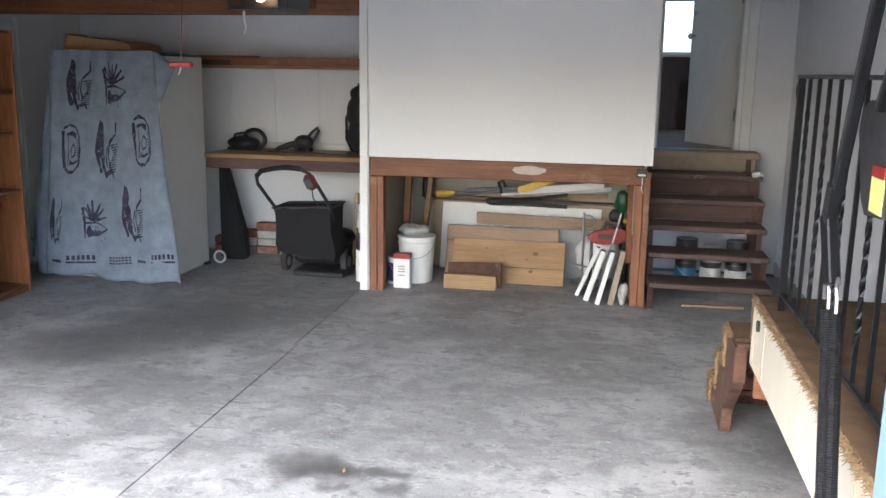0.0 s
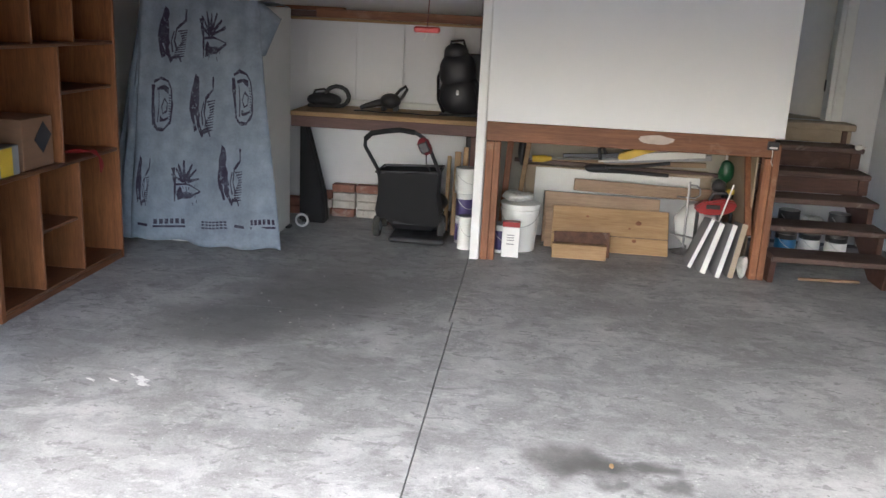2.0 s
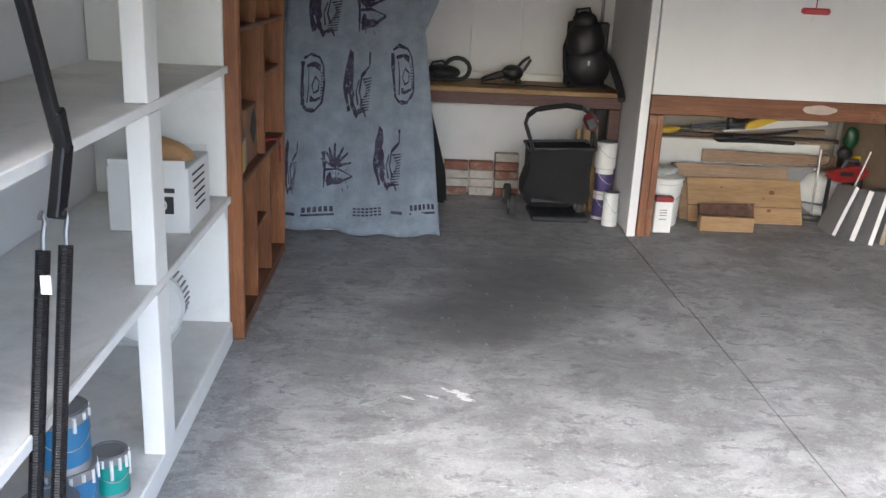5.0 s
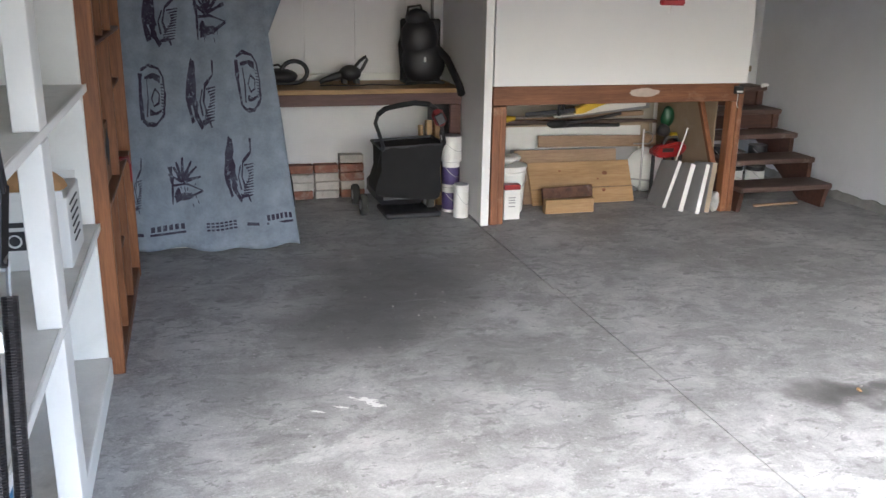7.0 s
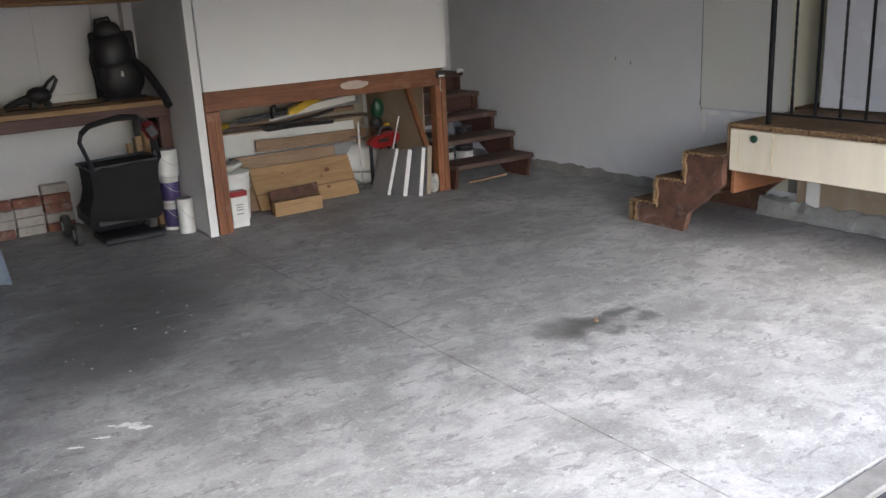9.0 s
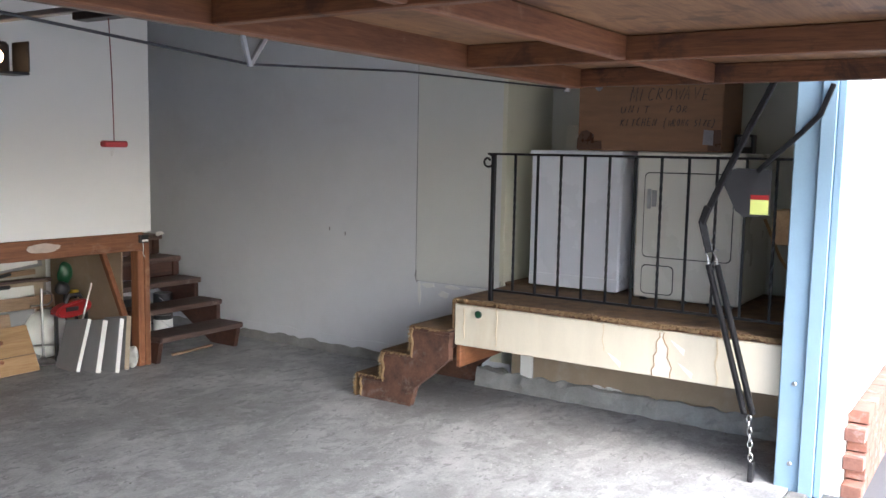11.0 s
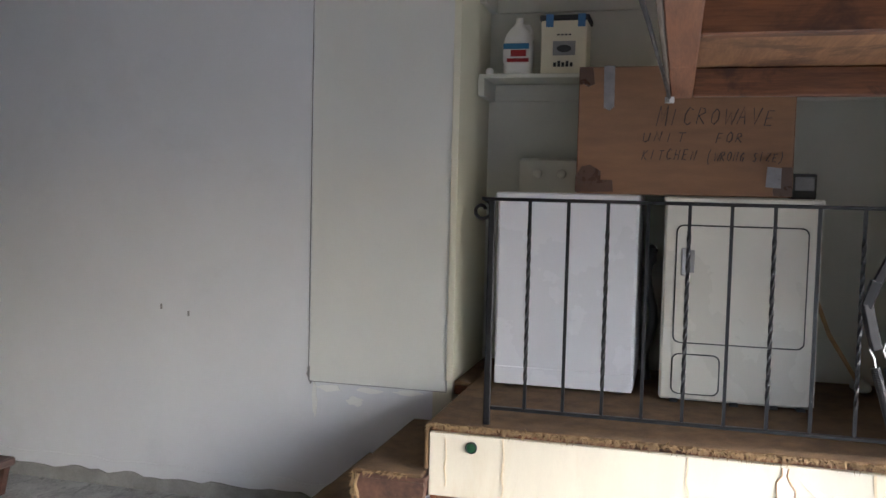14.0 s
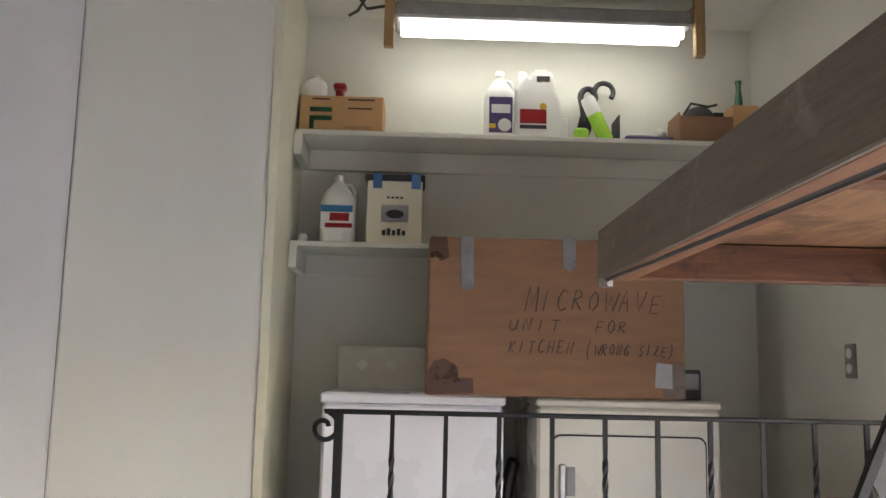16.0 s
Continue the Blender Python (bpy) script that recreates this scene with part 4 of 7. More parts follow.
def spring_arm(x, side, label):
    """Pivot bracket, lifting arms, twin springs and chain at one jamb."""
    a = thing("door_spring_arm", (x, -4.62, 0), label, "door hardware", group="garage door springs")
    sx = -side
    px = x + 0.008 if side > 0 else x - 0.07
    prismpart("pivot_plate", [(-4.532, 1.40), (-4.40, 1.39), (-4.36, 1.42), (-4.285, 1.57), (-4.30, 1.62), (-4.36, 1.64), (-4.532, 1.635)], "x", px - 0.005, px + 0.005, M_BPLASTIC, a, "black pivot plate")
    boxpart("label", (px + sx * 0.006 - 0.001, -4.525, 1.405, px + sx * 0.006 + 0.001, -4.435, 1.48), M_LIMEL if side > 0 else M_LABELW, a, "yellow and red warning label", bev=0.0)
    boxpart("label_band", (px + sx * 0.006 - 0.0014, -4.525, 1.481, px + sx * 0.006 + 0.0014, -4.435, 1.505), M_REDP, a, bev=0.0)
    for q, r0, pts in (("long_arm", 0.016, [(x + sx * 0.016, -4.205, 1.37), (x + sx * 0.018, -4.30, 1.59), (x + sx * 0.02, -4.40, 1.81), (x + sx * 0.02, -4.50, 2.02), (x + sx * 0.02, -4.54, 2.12)]),
                       ("lug", 0.019, [(x + sx * 0.022, -4.225, 1.43), (x + sx * 0.022, -4.20, 1.35), (x + sx * 0.014, -4.225, 1.25), (x + sx * 0.01, -4.24, 1.20)]),
                       ("short_arm", 0.013, [(x + sx * 0.006, -4.47, 1.63), (x + sx * 0.012, -4.54, 1.70), (x + sx * 0.018, -4.672, 1.826), (x + sx * 0.02, -4.75, 1.91), (x + sx * 0.02, -4.80, 2.05)])):
        bm = bmesh.new()
        for p, r in zip(pts, pts[1:]):
            d = Vector(r) - Vector(p)
            mm = Matrix.Translation(p) @ d.to_track_quat('Z', 'Y').to_matrix().to_4x4()
            box(bm, -r0 * 0.8, -r0, -0.008, r0 * 0.8, r0, d.length + 0.008, 0.004, mm)
        part(q, bm, M_BLACK, a, "black angle-iron arm")
    for k in (-1, 1):
        gap = 0.004 if side > 0 else 0.017
        top, bot = Vector((x + sx * (0.008 + gap * k), -4.262 + 0.022 * k, 1.13)), Vector((x + sx * (0.008 + gap * k), -4.488 + 0.021 * k, 0.36))
        bm = bmesh.new()
        n = 130
        d = (bot - top)
        pts = []
        for i in range(n * 2 + 1):
            f = i / (n * 2)
            pts.append(top + d * f)
        tube(bm, pts, 0.0175, 10, taper=[1.0 if i % 2 else 0.9 for i in range(n * 2 + 1)])
        part("spring", bm, M_BLACK, a, "dark tightly coiled spring", smooth=False)
        tubepart("hook", [top, top + Vector((0, 0.004, 0.03)), top + Vector((0, 0.02, 0.06)), top + Vector((0, 0.012, 0.085)), top + Vector((0, -0.006, 0.075))], 0.005, M_STEEL, a, seg=6)
    for i in range(8):
        p = Vector((x + sx * 0.008, -4.492 - 0.003 * i, 0.335 - 0.034 * i))
        ring = []
        for k in range(12):
            t = k * math.tau / 12
            u = 0.012 * math.cos(t)
            ring.append(p + (Vector((u, 0, 0)) if i % 2 else Vector((0, u, 0))) + Vector((0, 0, 0.022 * math.sin(t))))
        tubepart("chain_link", ring, 0.0035, M_STEEL, a, seg=5, closed=True)
    if side < 0:
        boxpart("spring_label", (x + sx * 0.008 - 0.012, -4.328, 1.04, x + sx * 0.008 + 0.012, -4.322, 1.085), M_CARDW, a, "small white label", bev=0.002)
    boxpart("floor_anchor", (x + sx * 0.008 - 0.02, -4.531, 0.0, x + sx * 0.008 + 0.02, -4.505, 0.11), M_DARKMETAL, a)
    return a


spring_arm(2.32, 1, "black steel lifting arm with twin springs and chain")
spring_arm(-2.565, -1, "black steel lifting arm with twin springs and chain beside the shelves")


def jamb(name, x0, x1, inner):
    j = thing(name, ((x0 + x1) / 2, -4.8, 0), "blue painted timber garage door jamb", "door jamb", kind="structure")
    boxpart("post", (x0, -4.82, -0.02, x1, -4.627, 2.29), M_BLUEJ, j, bev=0.006)
    s = (x0 - 0.02, x0 - 0.001) if inner < 0 else (x1 + 0.001, x1 + 0.02)
    boxpart("stop_strip", (s[0], -4.82, -0.02, s[1], -4.75, 2.29), M_BLUEJ, j, bev=0.003)
    boxpart("casing", (x0 - 0.005, -4.86, -0.02, x1 - 0.01, -4.822, 2.29) if inner < 0 else (x0 + 0.01, -4.86, -0.02, x1 + 0.005, -4.822, 2.29), M_BLUEJ, j, bev=0.005)
    for z in (0.13, 0.55):
        bm = bmesh.new()
        lathe(bm, [(0.012, 0), (0.012, 0.005), (0.008, 0.008)], 0, 0, 10, Matrix.Translation((x0 if inner < 0 else x1, -4.70, z)) @ Matrix.Rotation(radians(90 * inner), 4, 'Y'))
        part("bolt", bm, M_STEEL, j)


jamb("door_jamb_east", 2.338, 2.443, -1)
jamb("door_jamb_west", -2.788, -2.67, 1)
sid = structure("wall_outside", (2.446, -4.93, -0.03, 5.6, -4.852, 3.6), M_SIDING, "white lap-sided outside wall with a brick base", "wall")
for i in range(16):
    z = 0.42 + i * 0.15
    boxpart("siding_board", (2.447, -4.953, z, 5.6, -4.931, z + 0.146), M_SIDING, sid, bev=0.004, m=lean((3, -4.94, z), 'X', -2))
for r in range(6):
    for c in range(9):
        x = 2.45 + c * 0.213 + (0.1 if r % 2 else 0)
        boxpart("brick", (x, -5.03, -0.03 + r * 0.075, x + 0.203, -4.934, 0.037 + r * 0.075), M_BRICK, sid, bev=0.003)

# ---- painted shelf unit along the side wall ----
ws = thing("shelf_unit", (-2.9, -3.4, 0), "white painted built-in shelving, dusty and half empty", "shelving")
boxpart("end_panel", (-3.195, -2.165, 0.0, -2.60, -2.14, 2.25), M_SHELFW, ws, bev=0.002)
boxpart("toe_board", (-2.612, -4.66, 0.0, -2.585, -2.166, 0.098), M_SHELFW, ws, bev=0.003)
for z in (0.105, 0.735, 1.335, 1.95):
    boxpart("shelf_board", (-3.195, -4.66, z - 0.022, -2.588, -2.167, z), M_SHELFTOP, ws, "dusty grey-white board", bev=0.002)
    if z > 0.2:
        boxpart("shelf_lip", (-2.587, -4.66, z - 0.03, -2.578, -2.166, z + 0.002), M_SHELFW, ws, bev=0.002)
        boxpart("cleat", (-3.19, -2.195, z - 0.105, -2.60, -2.168, z - 0.024), M_SHELFW, ws, bev=0.002)
for z0, z1 in ((0.106, 0.703), (0.738, 1.303), (1.338, 1.918)):
    boxpart("upright", (-2.65, -3.42, z0, -2.577, -3.28, z1), M_SHELFW, ws, bev=0.003)

wb = thing("white_carton", (-2.8, -2.62, 0.735), "white printed cardboard wine carton holding brown paper", "carton")
boxpart("carton_body", (-2.96, -2.86, 0.736, -2.645, -2.50, 1.0), M_CARDW, wb, bev=0.004)
for y in (-2.86, -2.50):
    boxpart("flap", (-2.95, y - 0.003, 0.995, -2.655, y + 0.003, 1.03), M_CARDW, wb, bev=0.001, m=lean((-2.8, y, 1.0), 'X', 12 if y < -2.6 else -25))
boxpart("print_band", (-2.86, -2.8635, 0.90, -2.70, -2.859, 0.918), M_INK, wb, bev=0.0)
boxpart("print_picture", (-2.875, -2.8635, 0.815, -2.705, -2.859, 0.885), M_INK, wb, "grey printed emblem", bev=0.0)
for cx in (-2.83, -2.755):
    tubepart("print_ring", [(cx + 0.022 * math.cos(k * math.tau / 14), -2.8645, 0.85 + 0.022 * math.sin(k * math.tau / 14)) for k in range(14)], 0.004, M_LABELW, wb, seg=4, closed=True)
for i in range(6):
    boxpart("print_line", (-2.6445, -2.80 + 0.01 * i, 0.96 - 0.03 * i, -2.641, -2.60, 0.966 - 0.03 * i), M_INK, wb, bev=0.0)
bm = bmesh.new()
bmesh.ops.create_icosphere(bm, subdivisions=3, radius=0.13, matrix=Matrix.Translation((-2.80, -2.66, 1.0)) @ Matrix.Diagonal((1.0, 1.0, 0.55, 1)))
for v in bm.verts:
    v.co += 0.03 * noise.noise_vector(v.co * 9)
part("paper", bm, M_CARD2, wb, "crumpled brown paper")
prismpart("torn_flap", [(-2.52, 0.80), (-2.40, 0.83), (-2.45, 0.86), (-2.41, 0.92), (-2.52, 0.90)], "x", -2.70, -2.695, M_CARD, wb, "torn brown cardboard")

wb.location = wb.location + Vector((0.03, 0.06, 0))

heat = thing("fan_heater", (-2.95, -2.3, 0.105), "white rounded drum fan heater with a slotted grille", "heater")
bm = bmesh.new()
vs = lathe(bm, [(0.10, -0.12), (0.165, -0.11), (0.17, 0.0), (0.17, 0.09), (0.15, 0.11)], 0, 0, 32, Matrix.Translation((-2.93, -2.40, 0.285)) @ Matrix.Rotation(radians(90), 4, 'X') @ Matrix.Rotation(radians(18), 4, 'Y'))
part("drum", bm, M_WHITEP, heat, smooth=True)
for i in range(16):
    a = radians(-30 + i * 9)
    boxpart("grille_slat", (-2.93 + 0.172 * math.cos(a) - 0.004, -2.38, 0.285 + 0.172 * math.sin(a) - 0.004, -2.93 + 0.172 * math.cos(a) + 0.004, -2.29, 0.285 + 0.172 * math.sin(a) + 0.004), M_SLABG, heat, bev=0.001)
boxpart("base", (-3.06, -2.50, 0.106, -2.80, -2.28, 0.135), M_WHITEP, heat, bev=0.01)


def can(name, x, y, z, r, h, body, label_mat, label, category="paint can", group="", drips=False):
    c = thing(name, (x, y, z), label, category, group)
    lathepart("can_body", [(r, z + 0.001), (r, z + 0.006), (r * 0.985, z + 0.01), (r * 0.985, z + h - 0.01), (r, z + h - 0.005), (r, z + h)], x, y, body, c)
    lathepart("lid", [(r * 0.93, z + h + 0.0005), (r * 0.93, z + h + 0.004), (r * 0.8, z + h + 0.003), (r * 0.78, z + h + 0.001)], x, y, M_GALV, c, "metal lid")
    lathepart("label_wrap", [(r * 0.99, z + h * 0.12), (r * 0.995, z + h * 0.125), (r * 0.995, z + h * 0.8), (r * 0.99, z + h * 0.805)], x, y, label_mat, c, "printed label")
    tubepart("bail", [(x + r * math.cos(radians(a)), y + r * math.sin(radians(a)), z + h * 0.86 - h * 0.45 * math.sin(radians((a + 150) * 180 / 200)) ) for a in range(-150, 51, 20)], 0.0025, M_STEEL, c, "wire handle", seg=5)
    if drips:
        bm = bmesh.new()
        for k in range(14):
            a = k * math.tau / 14 + 0.2
            l = 0.02 + 0.07 * random.random()
            rr = r * 1.003
            tube(bm, [(x + rr * math.cos(a), y + rr * math.sin(a), z + h - 0.006), (x + rr * math.cos(a), y + rr * math.sin(a), z + h - l)], 0.006, 6)
        part("drips", bm, M_LABELW, c, "runs of white paint")
    return c


random.seed(12)
G = "paint cans on the shelf"
can("paint_can", -2.76, -3.80, 0.106, 0.083, 0.19, M_GALV, M_BLUEP, "blue and white labelled paint can with white drips", group=G, drips=True)
can("paint_can", -2.77, -3.81, 0.30, 0.083, 0.19, M_GALV, M_BLUEP, "blue and white labelled paint can stacked on another", group=G, drips=True)
can("paint_can", -2.69, -3.65, 0.106, 0.06, 0.15, M_GALV, M_TEALP, "small teal labelled paint can beside the stack", group=G, drips=True)
can("paint_can", -2.74, -4.0, 0.106, 0.083, 0.19, M_GALV, M_BLUEP, "dark blue labelled paint can at the shelf edge", group=G)

# ---- stained pigeonhole bookcase ----
bc = thing("bookcase", (-2.75, -1.38, 0), "brown stained wooden pigeonhole bookcase, mostly empty", "bookcase")
BX0, BX1, BY0, BY1, BH = -2.98, -2.535, -2.13, -0.655, 1.93
boxpart("side_panel", (BX0, BY0, 0.0, BX1, BY0 + 0.045, BH), M_CASE_Z, bc)
boxpart("side_panel", (BX0, BY1 - 0.022, 0.0, BX1, BY1, BH), M_CASE_Z, bc)
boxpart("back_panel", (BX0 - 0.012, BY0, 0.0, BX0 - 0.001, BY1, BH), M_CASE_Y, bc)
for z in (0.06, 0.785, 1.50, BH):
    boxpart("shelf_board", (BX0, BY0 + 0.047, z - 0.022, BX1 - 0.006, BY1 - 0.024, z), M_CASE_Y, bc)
for y, z0, z1 in ((-1.66, 0.06, 0.763), (-1.19, 0.06, 0.763), (-1.37, 0.785, 1.478), (-1.64, 1.50, 1.908), (-1.18, 1.50, 1.908)):
    boxpart("divider", (BX0, y - 0.011, z0, BX1 - 0.008, y + 0.011, z1), M_CASE_Z, bc)
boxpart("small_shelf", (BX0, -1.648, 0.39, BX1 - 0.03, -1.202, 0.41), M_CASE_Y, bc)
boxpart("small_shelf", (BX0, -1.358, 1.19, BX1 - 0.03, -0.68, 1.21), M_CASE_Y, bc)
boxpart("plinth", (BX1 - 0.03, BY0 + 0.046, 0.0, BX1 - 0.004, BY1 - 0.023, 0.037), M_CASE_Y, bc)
cb = thing("brown_carton", (-2.7, -1.6, 0.785), "brown cardboard carton with a dark printed square", "carton")
boxpart("carton_body", (-2.92, -1.74, 0.786, -2.58, -1.42, 1.08), M_CARD, cb, bev=0.004)
boxpart("print", (-2.5795, -1.60, 0.90, -2.577, -1.46, 1.02), M_INK, cb, bev=0.0, m=lean((-2.58, -1.53, 0.96), 'X', 45))
yb = thing("yellow_box", (-2.62, -1.9, 0.785), "small yellow and grey printed box", "box")
boxpart("box_body", (-2.72, -1.99, 0.786, -2.57, -1.80, 0.95), M_SLABG, yb, bev=0.003)
boxpart("label", (-2.5695, -1.985, 0.79, -2.566, -1.87, 0.945), M_YELP, yb, bev=0.0)
cord = thing("orange_cord", (-2.55, -1.15, 0.785), "loop of orange red cord hanging over the shelf", "cord")
random.seed(3)
for s in range(4):
    p = [(-2.62 + 0.01 * s, -1.30 + 0.02 * s, 0.83), (-2.55, -1.22 + 0.02 * s, 0.845 - 0.008 * s), (-2.525, -1.08 + 0.02 * s, 0.815), (-2.52, -0.98 + 0.012 * s, 0.77 - 0.012 * s), (-2.52, -0.965 + 0.01 * s, 0.66 + 0.01 * s)]
    tubepart("strand", p, 0.006, M_REDP, cord, seg=6)

# ---- cabinet under a moving blanket ----
cab = thing("white_cabinet", (-2.15, 0.2, 0), "tall white utility cabinet partly hidden by a blanket", "cabinet")
boxpart("carcass", (-2.60, -0.14, 0.02, -1.685, 0.61, 1.775), M_CABINET, cab, bev=0.006)
boxpart("plinth", (-2.58, -0.12, 0.0, -1.70, 0.60, 0.019), M_CABINET, cab)
boxpart("caster_plate", (-1.70, 0.52, 0.0, -1.66, 0.60, 0.018), M_BPLASTIC, cab)


def blanket_point(u, v):
    """u across from 0 to 1, v down from 0 to 1."""
    x = (-2.56 + 0.855 * u) * (1 - v) + (-2.66 + 1.15 * u) * v
    z = 1.80 * (1 - v) + 0.012 * v
    if u > 0.8:
        z += (u - 0.8) * 0.02
    hem = 0.03 * math.sin(u * 9.0) + 0.02 * math.sin(u * 21 + 1)
    z += v ** 3 * (0.022 + hem * 0.45 - 0.02 * u)
    y = -0.165 - 0.10 * v - 0.03 * math.sin(u * 7.5 + v * 2.0) * v - 0.014 * math.sin(u * 19 + v * 5) * v - 0.006 * math.sin(u * 43 + v * 9)
    y -= 0.02 * noise.noise(Vector((u * 3, v * 3, 1.0)))
    return Vector((x, y, z))


bl = thing("moving_blanket", (-2.1, -0.2, 0), "blue-grey felt moving blanket with dark prints draped over a cabinet", "blanket")
bm = bmesh.new()
NU, NV = 44, 60
grid = [[bm.verts.new(blanket_point(i / NU, j / NV)) for i in range(NU + 1)] for j in range(NV + 1)]
top = [[bm.verts.new((blanket_point(i / NU, 0).x, -0.165 + k * 0.16, 1.80 + 0.008 * math.sin(i * 0.7 + k) - 0.004 * k)) for i in range(NU + 1)] for k in range(5, 0, -1)]
rows = top + grid
for a, b in zip(rows, rows[1:]):
    for i in range(NU):
        bm.faces.new((a[i], a[i + 1], b[i + 1], b[i]))
# left-hand fall, in shadow behind the front
fall = []
for j in range(21):
    v = j / 20
    e = blanket_point(0, v)
    r = [e]
    for k in range(1, 8):
        f = k / 7
        r.append(Vector((e.x - 0.05 * v - 0.17 * f * (0.25 + 0.75 * min(1, v * 1.6)), e.y + 0.14 * f + 0.03 * math.sin(k * 1.7 + v * 4), max(0.3 * f, e.z - 0.02 * f))))
    fall.append([bm.verts.new(p) for p in r])
for a, b in zip(fall, fall[1:]):
    for k in range(7):
        bm.faces.new((a[k + 1], a[k], b[k], b[k + 1]))
# right-hand flap at the top
flap = []
for j in range(11):
    v = j / 20 * 0.42
    e = blanket_point(1, v)
    w = 0.14 * min(j / 3.0, (10 - j) / 7.0) + 0.005
    flap.append([bm.verts.new(e + Vector((w * f, 0.05 * f, 0.0))) for f in (0, 0.5, 1)])
for a, b in zip(flap, flap[1:]):
    for k in range(2):
        bm.faces.new((a[k], a[k + 1], b[k + 1], b[k]))
cloth = part("cloth", bm, M_BLANKET, bl, smooth=True)
sol = cloth.modifiers.new("thickness", 'SOLIDIFY')
sol.thickness = 0.009
sol.offset = 1.0


def on_blanket(u, v, off=0.014):
    p = blanket_point(u, v)
    return p + Vector((0, -off, 0))


def ink_shape(bm, u, v, outline):
    c = sum((Vector((a, b, 0)) for a, b in outline), Vector()) / len(outline)
    cen = bm.verts.new(on_blanket(u + c.x, v + c.y))
    vs = [bm.verts.new(on_blanket(u + a, v + b)) for a, b in outline]
    for i in range(len(vs)):
        bm.faces.new((cen, vs[i], vs[(i + 1) % len(vs)]))


def ink_stroke(bm, u, v, su, sv, pts, w0, w1, rnd):
    """A brush stroke of changing width along points in the motif's own square."""
    n = 3 * (len(pts) - 1)
    line = []
    for i in range(n + 1):
        t = i / n * (len(pts) - 1)
        k = min(int(t), len(pts) - 2)
        f = t - k
        line.append((pts[k][0] * (1 - f) + pts[k + 1][0] * f, pts[k][1] * (1 - f) + pts[k + 1][1] * f))
    left, right = [], []
    for i, (a, b) in enumerate(line):
        p, q = line[max(0, i - 1)], line[min(n, i + 1)]
        dx, dy = q[0] - p[0], q[1] - p[1]
        l = math.hypot(dx, dy) or 1.0
        w = (w0 + (w1 - w0) * i / n) * rnd.uniform(0.6, 1.25)
        left.append(bm.verts.new(on_blanket(u + su * (a - dy / l * w), v + sv * (b + dx / l * w))))
        right.append(bm.verts.new(on_blanket(u + su * (a + dy / l * w), v + sv * (b - dx / l * w))))
    for i in range(n):
        bm.faces.new((left[i], left[i + 1], right[i + 1], right[i]))


